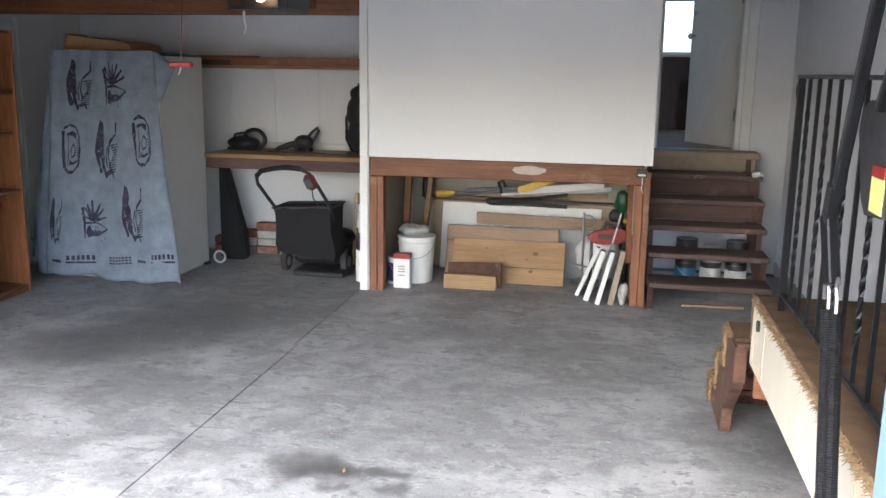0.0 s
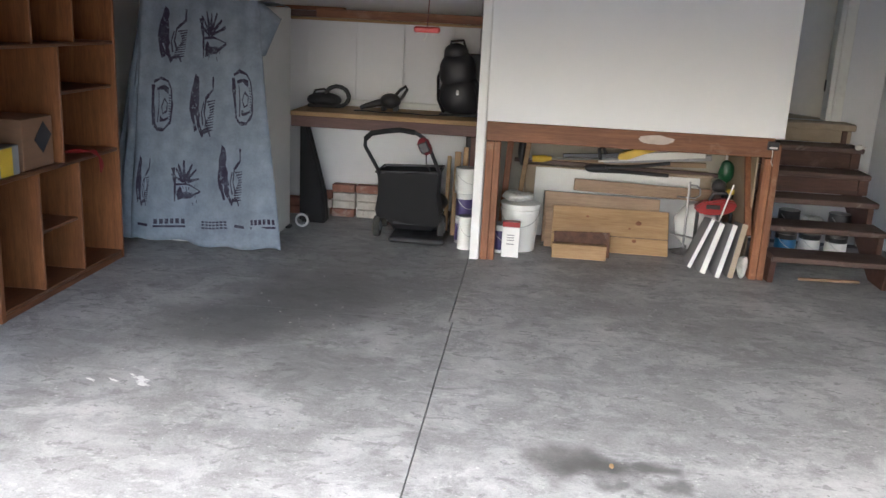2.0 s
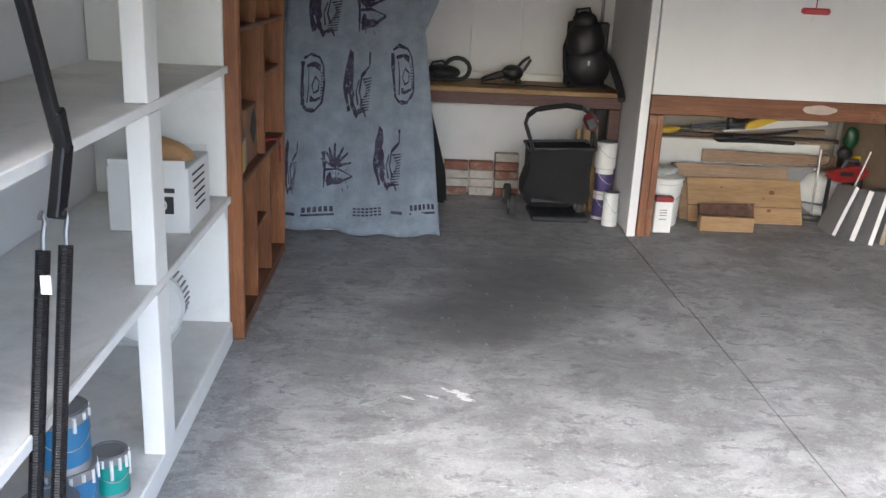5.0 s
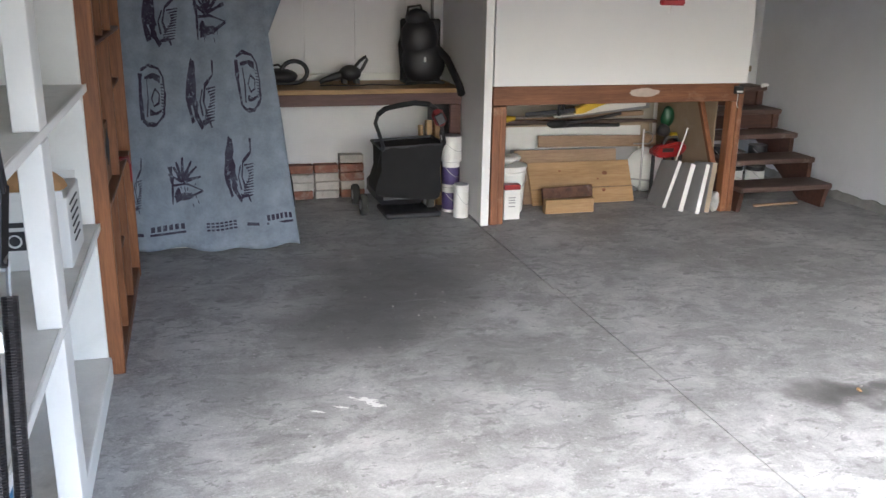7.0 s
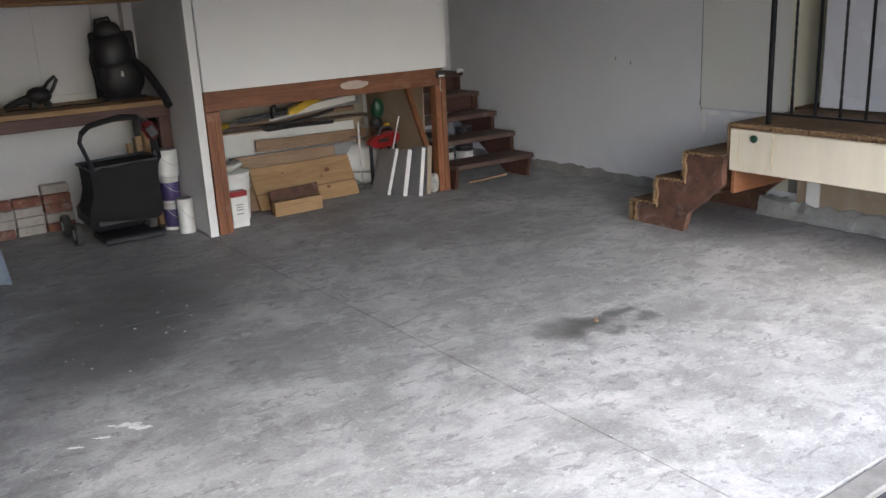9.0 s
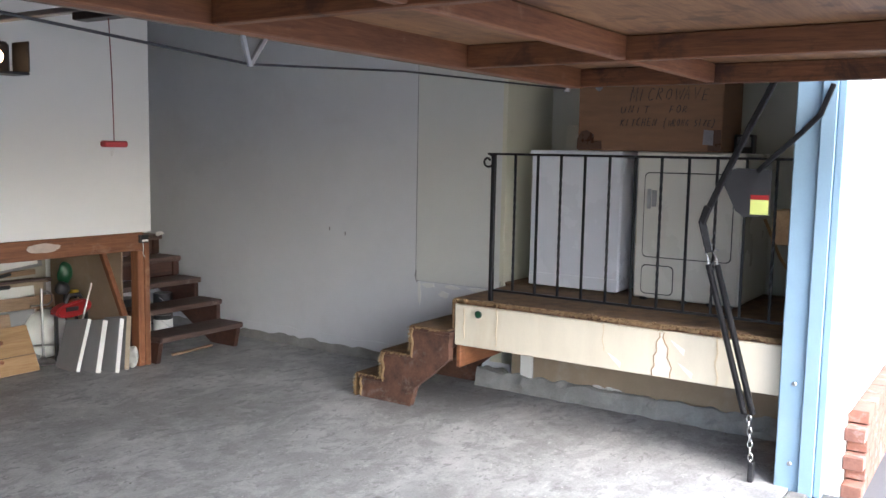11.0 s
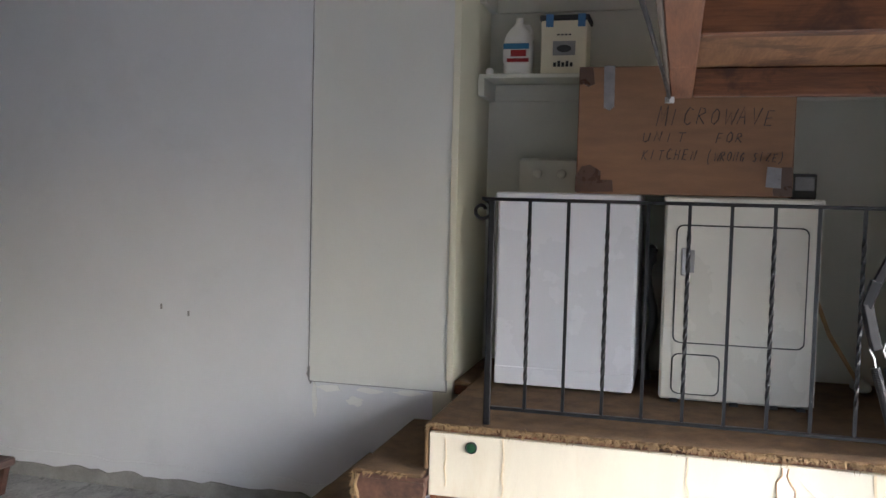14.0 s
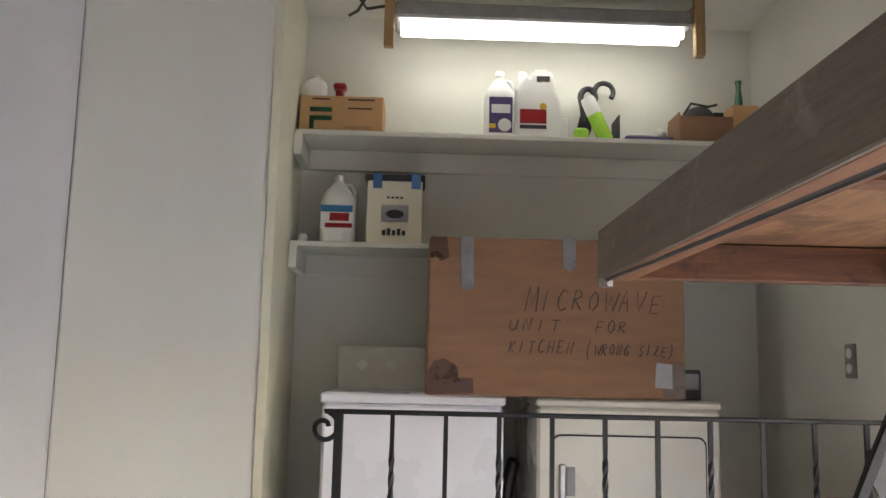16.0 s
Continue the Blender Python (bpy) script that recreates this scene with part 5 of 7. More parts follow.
def ink_motif(u, v, su, sv, seed, kind):
    """A worn screen print built of brush strokes: a plume, a rounded wheel or a feather."""
    rnd = random.Random(seed)
    bm = bmesh.new()

    def st(pts, w0=0.05, w1=0.03):
        ink_stroke(bm, u, v, su, sv, pts, w0, w1, rnd)

    if kind == 0:
        for k in range(7):
            a = radians(-70 + 24 * k + rnd.uniform(-5, 5))
            r = rnd.uniform(0.75, 1.0)
            st([(-0.1, 0.0), (math.sin(a) * 0.45 * r - 0.05, -0.45 * math.cos(a) * r), (math.sin(a) * r, -0.95 * math.cos(a) * r - 0.05)], 0.10, 0.05)
        st([(-0.7, -0.6), (-0.62, 0.1), (-0.66, 0.9)], 0.13, 0.03)
        st([(-0.65, 0.15), (0.1, 0.1), (0.95, 0.3)], 0.06, 0.02)
        st([(0.95, 0.3), (0.2, 0.62), (-0.5, 0.75)], 0.05, 0.1)
        st([(-0.45, 0.35), (-0.2, 0.55), (0.3, 0.5)], 0.16, 0.05)
        st([(-0.5, 0.5), (-0.3, 0.68), (0.05, 0.68)], 0.12, 0.06)
        for k in range(9):
            x = rnd.uniform(-0.5, 0.7)
            y = rnd.uniform(-0.2, 0.9)
            st([(x, y), (x + rnd.uniform(-0.1, 0.1), y + rnd.uniform(0.08, 0.25))], 0.025, 0.015)
    elif kind == 1:
        st([(-0.8, -0.7), (-0.82, 0.0), (-0.72, 0.8)], 0.16, 0.12)
        st([(-0.75, -0.8), (-0.2, -0.95), (0.5, -0.85), (0.8, -0.6)], 0.07, 0.05)
        st([(0.8, -0.6), (0.9, 0.0), (0.75, 0.65)], 0.05, 0.09)
        st([(0.75, 0.65), (0.2, 0.95), (-0.4, 0.95), (-0.7, 0.8)], 0.06, 0.08)
        st([(-0.5, -0.55), (0.1, -0.62), (0.6, -0.5)], 0.05, 0.12)
        st([(-0.35, -0.5), (-0.3, 0.1), (-0.4, 0.7)], 0.03, 0.07)
        st([(0.2, -0.2), (0.5, -0.05), (0.45, 0.25), (0.1, 0.35), (-0.05, 0.1), (0.2, -0.2)], 0.05, 0.04)
        st([(-0.2, 0.55), (0.2, 0.6), (0.6, 0.5)], 0.10, 0.05)
        for k in range(10):
            y = -0.35 + 0.1 * k
            st([(0.62, y), (0.85, y + 0.03)], 0.025, 0.015)
    else:
        st([(-0.35, -1.0), (-0.6, -0.5), (-0.75, 0.1), (-0.5, 0.8)], 0.06, 0.12)
        st([(-0.3, -0.95), (-0.4, -0.4), (-0.45, 0.3)], 0.12, 0.28)
        st([(-0.35, 0.2), (-0.3, 0.6), (0.0, 0.95)], 0.18, 0.08)
        st([(0.85, -0.95), (0.8, -0.55), (0.3, -0.25), (0.15, 0.2), (0.3, 0.55)], 0.06, 0.05)
        st([(0.15, -0.15), (-0.05, 0.2), (0.05, 0.6)], 0.03, 0.05)
        for k in range(12):
            y = -0.15 + 0.085 * k
            st([(0.35 + 0.2 * math.sin(k * 0.5), y), (0.9 - 0.02 * k, y - 0.06)], 0.035, 0.015)
        st([(0.0, 0.8), (0.4, 0.75), (0.5, 0.95)], 0.08, 0.04)
    return part("printed_motif", bm, M_INKP, bl, "worn purple-black print")


for i, (u, v, su, sv, kind) in enumerate(((0.27, 0.145, 0.12, 0.095, 2), (0.60, 0.135, 0.105, 0.09, 0), (0.20, 0.42, 0.075, 0.095, 1), (0.50, 0.42, 0.095, 0.11, 2),
                                          (0.82, 0.375, 0.07, 0.095, 1), (0.36, 0.74, 0.095, 0.085, 0), (0.69, 0.70, 0.09, 0.11, 2), (0.07, 0.75, 0.045, 0.095, 2))):
    ink_motif(u, v, su * 1.18, sv * 1.15, 40 + i, kind)
for u, v, w in ((0.25, 0.915, 0.10), (0.90, 0.885, 0.08)):
    for k in range(6):
        bm = bmesh.new()
        c = -w + (k + 0.5) * w / 3
        ink_shape(bm, u, v, [(c - w * 0.11, -0.011), (c + w * 0.11, -0.011), (c + w * 0.11, 0.011), (c - w * 0.11, 0.011)])
        part("print_bar", bm, M_INKP, bl)
    bm = bmesh.new()
    ink_shape(bm, u, v, [(-w, 0.017), (w, 0.017), (w, 0.026), (-w, 0.026)])
    part("print_bar", bm, M_INKP, bl)
for v in (0.895, 0.907, 0.92):
    for k in range(7):
        bm = bmesh.new()
        c = 0.47 + 0.026 * k
        ink_shape(bm, c, v, [(0.0, -0.0035), (0.019, -0.0035), (0.019, 0.0035), (0.0, 0.0035)])
        part("print_bar", bm, M_INKP, bl)
for u, v in ((0.08, 0.935), (0.74, 0.905)):
    bm = bmesh.new()
    ink_shape(bm, u, v, [(-0.035, -0.006), (0.035, -0.006), (0.035, 0.006), (-0.035, 0.006)])
    part("print_bar", bm, M_INKP, bl)
bt = thing("folded_cardboard", (-2.2, 0.1, 1.81), "flattened tan cardboard lying on the covered cabinet", "cardboard")
bm = bmesh.new()
prism(bm, [(-2.56, 1.815), (-1.98, 1.815), (-2.0, 1.86), (-2.12, 1.885), (-2.34, 1.905), (-2.52, 1.925)], "y", 0.0, 0.5)
part("sheet", bm, M_CARD2, bt)
boxpart("flap", (-2.58, 0.02, 1.83, -2.55, 0.3, 1.94), M_CARD, bt, m=lean((-2.56, 0.1, 1.83), 'Y', 8))

# ---- workbench in the bay ----
wbch = thing("workbench", (-0.9, 0.9, 0), "built-in wooden workbench with a dark apron", "workbench")
boxpart("top", (-1.68, 0.58, 0.935, -0.106, 1.215, 0.972), M_BENCH, wbch, bev=0.004)
boxpart("apron", (-1.68, 0.60, 0.845, -0.106, 0.64, 0.933), M_BENCHF, wbch)
boxpart("leg", (-0.20, 0.60, 0.0, -0.11, 0.64, 0.843), M_BENCHF, wbch)
boxpart("back_strip", (-1.68, 1.19, 0.974, -0.106, 1.218, 1.03), M_TRIM, wbch, "white painted back strip")
us = thing("wall_shelf", (-1.0, 1.05, 1.7), "rough brown timber shelf with boards stacked on it", "shelf")
boxpart("board", (-2.4, 0.88, 1.69, -0.106, 1.215, 1.712), M_BENCH, us)
boxpart("front_plank", (-1.55, 0.89, 1.714, -0.11, 0.93, 1.785), M_RED_X, us)
boxpart("plank", (-2.3, 0.90, 1.714, -1.35, 1.0, 1.765), M_RISER, us)
boxpart("plank", (-2.0, 0.93, 1.767, -1.33, 1.02, 1.80), M_RED_X, us)
pb = thing("perforated_backboard", (-0.95, 1.21, 1.35), "white wallboard sheets with open joints behind the bench", "backboard")
for x0, x1 in ((-1.70, -1.273), (-1.266, -0.860), (-0.853, -0.43), (-0.424, -0.11)):
    boxpart("sheet", (x0, 1.209, 1.035, x1, 1.2185, 1.687), M_WALL, pb, bev=0.002)
hd = structure("beam_bay", (-3.195, 0.0, 2.09, -0.125, 0.09, 2.33), M_RED_X, "brown timber header over the storage bay", "beam", bev=0.005)
loft = thing("loft_deck", (-1.8, -0.9, 2.11), "brown timber loft deck over the storage bay", "loft")
for i in range(11):
    boxpart("plank", (-3.19, -1.9 + i * 0.172, 2.33, -0.45, -1.9 + i * 0.172 + 0.166, 2.36), M_RED_X, loft)
boxpart("joist", (-0.50, -1.92, 2.13, -0.455, -0.005, 2.328), M_RED_Y, loft)
boxpart("joist", (-1.8, -1.92, 2.18, -1.755, -0.005, 2.328), M_RED_Y, loft)
boxpart("joist", (-3.19, -1.92, 2.18, -3.15, -0.005, 2.328), M_RED_Y, loft)

# ---- garage door opener ----
op = thing("door_opener", (-0.25, -1.75, 2.0), "dark metal garage door opener with a lit bulb", "door opener")
boxpart("housing", (-0.40, -1.98, 2.005, -0.12, -1.62, 2.155), M_DARKMETAL, op, bev=0.015)
boxpart("cover", (-0.405, -2.12, 2.0, -0.115, -1.985, 2.012), M_DARKMETAL, op, "bent lamp cover")
for x in (-0.405, -0.12):
    boxpart("cover_side", (x, -2.12, 2.013, x + 0.006, -1.985, 2.15), M_DARKMETAL, op)
bm = bmesh.new()
bmesh.ops.create_uvsphere(bm, u_segments=20, v_segments=12, radius=0.033, matrix=Matrix.Translation((-0.24, -2.06, 2.075)))
part("bulb", bm, M_BULB, op, "glowing bulb", smooth=True)
boxpart("rail", (-0.275, -4.70, 2.215, -0.235, -1.62, 2.24), M_GALV, op)
tubepart("hanger", [(-0.38, -1.8, 2.15), (-0.5, -1.8, 2.6), (-0.5, -1.8, H)], 0.012, M_GALV, op, seg=6)
tubepart("hanger", [(-0.14, -1.8, 2.15), (0.0, -1.8, 2.6), (0.0, -1.8, H)], 0.012, M_GALV, op, seg=6)
boxpart("trolley", (-0.29, -3.06, 2.18, -0.22, -2.70, 2.212), M_DARKMETAL, op)
tubepart("pull_string", [(-0.37, -1.98, 2.0), (-0.372, -1.985, 1.95), (-0.36, -1.98, 1.91), (-0.375, -1.985, 1.88)], 0.007, M_LABELW, op, "frayed white string", seg=5)
cordr = thing("release_cord", (-0.343, -2.826, 1.69), "red pull toggle on a thin red release cord", "pull cord")
tubepart("cord", [(-0.33, -2.79, 2.176), (-0.335, -2.81, 1.95), (-0.343, -2.826, 1.70)], 0.0022, M_DKRED, cordr, seg=5)
boxpart("toggle", (-0.398, -2.842, 1.683, -0.288, -2.810, 1.708), M_REDP, cordr, bev=0.007)
tubepart("knot", [(-0.343, -2.826, 1.683), (-0.35, -2.826, 1.665), (-0.355, -2.83, 1.65)], 0.004, M_LABELW, cordr, seg=5)
op.location = op.location + Vector((0.09, 0.25, 0))
cordr.location = cordr.location + Vector((0.16, 0.15, 0.005))

# ---- mower ----
mw = thing("lawn_mower", (-0.75, 0.4, 0), "black electric lawn mower with a rear grass bag", "mower")
bm = bmesh.new()
TL, TR, BL, BR = (-0.869, 0.1, 0.597), (-0.388, 0.1, 0.618), (-0.892, 0.22, 0.217), (-0.379, 0.22, 0.169)
rings = []
for f, pinch, push in ((0.0, 0.0, 0.0), (0.12, 0.012, 0.0), (0.45, 0.022, 0.035), (0.8, 0.0, 0.03), (0.94, 0.012, 0.02), (1.0, 0.035, 0.0)):
    a = Vector(TL).lerp(Vector(BL), f) + Vector((pinch, -push, 0))
    b = Vector(TR).lerp(Vector(BR), f) + Vector((-pinch, -push * 0.7, 0))
    ring = []
    for k in range(7):
        ring.append(a.lerp(b, k / 6) + Vector((0, -0.03 * math.sin(math.pi * k / 6) - 0.006 * math.sin(k * 2.4 + f * 6), 0.008 * math.sin(k * 1.9) * (1 - f))))
    ring += [b + Vector((0, 0.18, 0.0)), b + Vector((-0.01, 0.36, -0.01)), a.lerp(b, 0.5) + Vector((0, 0.38, -0.01)), a + Vector((0.01, 0.36, -0.01)), a + Vector((0, 0.18, 0.0))]
    rings.append([bm.verts.new((p.x, p.y, max(0.05, p.z))) for p in ring])
for p, q in zip(rings, rings[1:]):
    n = len(p)
    for k in range(n):
        bm.faces.new((p[k], p[(k + 1) % n], q[(k + 1) % n], q[k]))
bm.faces.new(rings[0])
bm.faces.new(rings[-1][::-1])
part("grass_bag", bm, M_BFABRIC, mw, "sagging black fabric bag", smooth=True)
tubepart("bag_rim", [Vector(TL) + Vector((-0.005, -0.008, 0.005)), Vector(TR) + Vector((0.005, -0.008, 0.005)), Vector(TR) + Vector((0, 0.36, 0)), Vector(TL) + Vector((0, 0.36, 0))], 0.010, M_BPLASTIC, mw, closed=True)
boxpart("bag_tray", (BL[0] + 0.10, BL[1] + 0.06, 0.012, BR[0] + 0.03, BL[1] + 0.42, 0.055), M_BPLASTIC, mw, bev=0.012)
boxpart("deck", (BL[0] + 0.06, 0.42, 0.08, -0.426, 0.90, 0.27), M_BPLASTIC, mw, bev=0.05)
lump("motor_cover", (-0.555, 0.68, 0.28), (0.19, 0.17, 0.09), M_BPLASTIC, mw, 0.008)
hp = [(-0.839, 0.42, 0.28), (-0.851, 0.08, 0.614), (-0.935, -0.05, 0.812), (-0.925, -0.09, 0.874), (-0.879, -0.11, 0.917), (-0.783, -0.12, 0.939), (-0.668, -0.12, 0.956), (-0.559, -0.11, 0.942), (-0.494, -0.09, 0.903), (-0.455, -0.05, 0.826), (-0.391, 0.08, 0.634), (-0.427, 0.3, 0.419)]
tubepart("handle", hp, 0.014, M_BPLASTIC, mw, "black tubular handle")
tubepart("grip", hp[3:8], 0.019, M_BFABRIC, mw)
sw = Vector((-0.492, -0.1, 0.848))
boxpart("switch_box", (sw.x - 0.04, sw.y - 0.035, sw.z - 0.07, sw.x + 0.05, sw.y + 0.035, sw.z + 0.06), M_DKRED, mw, "dark red switch box", bev=0.028, m=lean(sw, 'Y', -28))
boxpart("switch_cover", (sw.x - 0.03, sw.y - 0.045, sw.z - 0.05, sw.x + 0.035, sw.y - 0.03, sw.z + 0.03), M_BPLASTIC, mw, bev=0.006, m=lean(sw, 'Y', -28))
tubepart("cable", [sw + Vector((0.02, 0, -0.07)), sw + Vector((0.02, 0.02, -0.13)), sw + Vector((0.05, 0.08, -0.20)), sw + Vector((0.09, 0.12, -0.20))], 0.005, M_BPLASTIC, mw, seg=6)
for x, y, r in ((-0.923, 0.50, 0.085), (-0.396, 0.52, 0.105), (-0.923, 0.86, 0.085), (-0.396, 0.88, 0.085)):
    bm = bmesh.new()
    lathe(bm, [(r * 0.55, -0.024), (r * 0.92, -0.026), (r, -0.016), (r, 0.016), (r * 0.92, 0.026), (r * 0.55, 0.024)], 0, 0, 28, Matrix.Translation((x, y, r)) @ Matrix.Rotation(radians(90), 4, 'Y'))
    w = part("wheel", bm, M_MUD, mw, smooth=True)
    bm = bmesh.new()
    lathe(bm, [(r * 0.45, -0.03), (r * 0.45, 0.03)], 0, 0, 14, Matrix.Translation((x, y, r)) @ Matrix.Rotation(radians(90), 4, 'Y'))
    part("hub", bm, M_SLABG, w, smooth=True)

# ---- brick stack against the back wall ----
random.seed(9)
COL = [(-1.86, 2), (-1.65, 3), (-1.435, 4), (-1.22, 4), (-1.005, 5)]
for ci, (x, n) in enumerate(COL):
    for k in range(n):
        j = random.uniform(-0.008, 0.008)
        d = 1.10 + random.uniform(-0.015, 0.012)
        white = (ci == 2 and k in (1, 2)) or (ci == 3 and k in (0, 1, 2)) or (ci == 1 and k == 1) or (ci == 4 and k in (1, 4))
        b = boxpart("brick", (x + j, d, k * 0.074 + 0.001, x + 0.202 + j, d + 0.1, k * 0.074 + 0.069), M_BRICKW if white else M_BRICK, bev=0.005)
        tagged(b, "old reclaimed brick smeared with pale mortar" if white else "old reclaimed red brick in a dry stack", "brick", "stack of bricks")
blk = thing("concrete_block", (-1.9, 1.0, 0), "grey rough concrete block beside the bricks", "block")
boxpart("block", (-1.62, 0.93, 0.0, -1.45, 1.06, 0.085), M_CURB, blk, bev=0.006)
bag = thing("black_bag", (-1.62, 0.85, 0), "tall folded black bag standing beside the cabinet", "bag")
bm = bmesh.new()
prism(bm, [(-1.655, 0.0), (-1.42, 0.0), (-1.44, 0.25), (-1.52, 0.55), (-1.60, 0.84), (-1.655, 0.84)], "y", 0.78, 0.92)
bmesh.ops.bevel(bm, geom=list(bm.edges), offset=0.02, segments=2, affect='EDGES')
part("body", bm, M_BFABRIC, bag, smooth=True)
tubepart("ring", [(-1.58 + 0.05 * math.cos(k * math.tau / 18), 0.60, 0.062 + 0.05 * math.sin(k * math.tau / 18)) for k in range(18)], 0.010, M_LABELW, bag, "pale plastic ring", closed=True)

# ---- on the bench ----
vac = thing("hose_vacuum", (-1.5, 1.0, 0.972), "small black vacuum with a looped hose", "vacuum")
bm = bmesh.new()
bmesh.ops.create_uvsphere(bm, u_segments=20, v_segments=12, radius=1, matrix=Matrix.Translation((-1.50, 1.0, 1.035)) @ Matrix.Diagonal((0.15, 0.11, 0.062, 1)))
part("body", bm, M_BPLASTIC, vac, smooth=True)
boxpart("base", (-1.63, 0.92, 0.973, -1.36, 1.08, 1.0), M_BPLASTIC, vac, bev=0.01)
tubepart("carry_handle", [(-1.60, 1.0, 1.06), (-1.58, 1.0, 1.11), (-1.50, 1.0, 1.125), (-1.46, 1.0, 1.09)], 0.009, M_BPLASTIC, vac)
tubepart("hose", [(-1.38 + 0.10 * math.cos(radians(a)), 0.96, 1.07 + 0.085 * math.sin(radians(a))) for a in range(200, -100, -15)], 0.019, M_BPLASTIC, vac, "ribbed black hose", seg=10, taper=[1.0 if i % 2 else 0.88 for i in range(20)])
lb = thing("leaf_blower", (-1.0, 1.0, 0.972), "black hand-held electric leaf blower", "blower")
bm = bmesh.new()
bmesh.ops.create_uvsphere(bm, u_segments=18, v_segments=10, radius=1, matrix=Matrix.Translation((-0.93, 1.0, 1.055)) @ Matrix.Diagonal((0.09, 0.07, 0.065, 1)))
part("motor_case", bm, M_BPLASTIC, lb, smooth=True)
tubepart("nozzle", [(-0.95, 1.0, 1.05), (-1.05, 1.0, 1.03), (-1.15, 0.98, 1.0), (-1.18, 0.98, 0.985)], 0.03, M_BPLASTIC, lb, taper=[1.2, 1.0, 0.7, 0.6], seg=12)
tubepart("grip", [(-0.90, 1.0, 1.09), (-0.85, 1.0, 1.15), (-0.80, 1.0, 1.185), (-0.79, 1.0, 1.16), (-0.83, 1.0, 1.09), (-0.86, 1.0, 1.05)], 0.013, M_BPLASTIC, lb)
for x in (-0.98, -0.88):
    boxpart("foot", (x - 0.02, 0.95, 0.973, x + 0.02, 1.05, 1.01), M_BPLASTIC, lb)
cordb = thing("extension_lead", (-0.8, 0.8, 0.972), "thin black cord lying along the bench", "lead")
tubepart("cord", [(-1.2 + 0.06 * i, 0.80 + 0.035 * math.sin(i * 1.1), 0.979) for i in range(14)], 0.005, M_BPLASTIC, cordb, seg=6)
bp = thing("backpack_blower", (-0.33, 0.98, 0.972), "black backpack leaf blower standing on the bench", "blower")


boxpart("back_frame", (-0.50, 1.06, 0.973, -0.16, 1.10, 1.48), M_BPLASTIC, bp, bev=0.015)
lump("fan_housing", (-0.33, 0.97, 1.14), (0.185, 0.13, 0.18), M_BPLASTIC, bp)
lump("engine_cover", (-0.365, 0.97, 1.33), (0.155, 0.12, 0.18), M_BPLASTIC, bp)
lump("tank_cap", (-0.385, 0.96, 1.49), (0.10, 0.085, 0.075), M_BPLASTIC, bp, 0.005)
tubepart("carry_handle", [(-0.45, 1.05, 1.50), (-0.44, 1.05, 1.57), (-0.34, 1.05, 1.585), (-0.31, 1.05, 1.50)], 0.011, M_BPLASTIC, bp)
tubepart("blow_tube", [(-0.22, 0.93, 1.25), (-0.17, 0.84, 1.18), (-0.14, 0.72, 1.07), (-0.13, 0.60, 0.99), (-0.13, 0.53, 0.93)], 0.03, M_BPLASTIC, bp, "black blower tube", seg=12)
tubepart("strap", [(-0.48, 1.04, 1.42), (-0.53, 0.98, 1.28), (-0.52, 0.95, 1.10), (-0.47, 0.96, 0.99)], 0.012, M_BFABRIC, bp)
boxpart("foot_plate", (-0.50, 0.86, 0.973, -0.17, 1.10, 0.99), M_BPLASTIC, bp, bev=0.006)
boxpart("badge", (-0.36, 0.835, 1.15, -0.34, 0.842, 1.19), M_LABELW, bp)
cond = thing("conduit", (-0.18, 1.19, 1.6), "grey vertical conduit on the bay wall", "conduit")
tubepart("pipe", [(-0.2, 1.195, 1.03), (-0.2, 1.195, 1.69)], 0.014, M_GALV, cond)
tubepart("pipe", [(-0.2, 1.195, 1.72), (-0.2, 1.195, 3.4)], 0.014, M_GALV, cond)

# boards and cans beside the corner post
for i, (x, w, h) in enumerate(((-0.40, 0.03, 0.66), (-0.34, 0.05, 0.70), (-0.27, 0.04, 0.74))):
    q = thing("leaning_board", (x, 0.72, 0), "narrow pale board leaning under the bench", "board", "boards under the bench")
    boxpart("board", (x, 0.68, 0.0, x + w, 0.70 + 0.05, h), M_PINE_Z, q, m=lean((x, 0.7, 0.0), 'X', -10))
G = "cans beside the post"
can("paint_can", -0.215, 0.50, 0.0, 0.07, 0.20, M_WHITEP, M_PURPLEP, "white paint can with a purple label", group=G)
can("paint_can", -0.215, 0.50, 0.204, 0.07, 0.20, M_WHITEP, M_PURPLEP, "white paint can with a purple label, stacked", group=G)
can("paint_bucket", -0.215, 0.50, 0.41, 0.085, 0.20, M_WHITEP, M_WHITEP, "plain white plastic bucket on top of cans", "bucket", G)
can("paint_can", -0.185, 0.30, 0.0, 0.06, 0.26, M_WHITEP, M_LABELW, "tall white paint container with a screw lid", group=G)
dk = thing("dark_case", (-0.15, 0.9, 0.5), "tall black tool case standing under the bench", "case")
boxpart("case", (-0.26, 0.86, 0.0, -0.125, 1.1, 0.82), M_BPLASTIC, dk, bev=0.015)

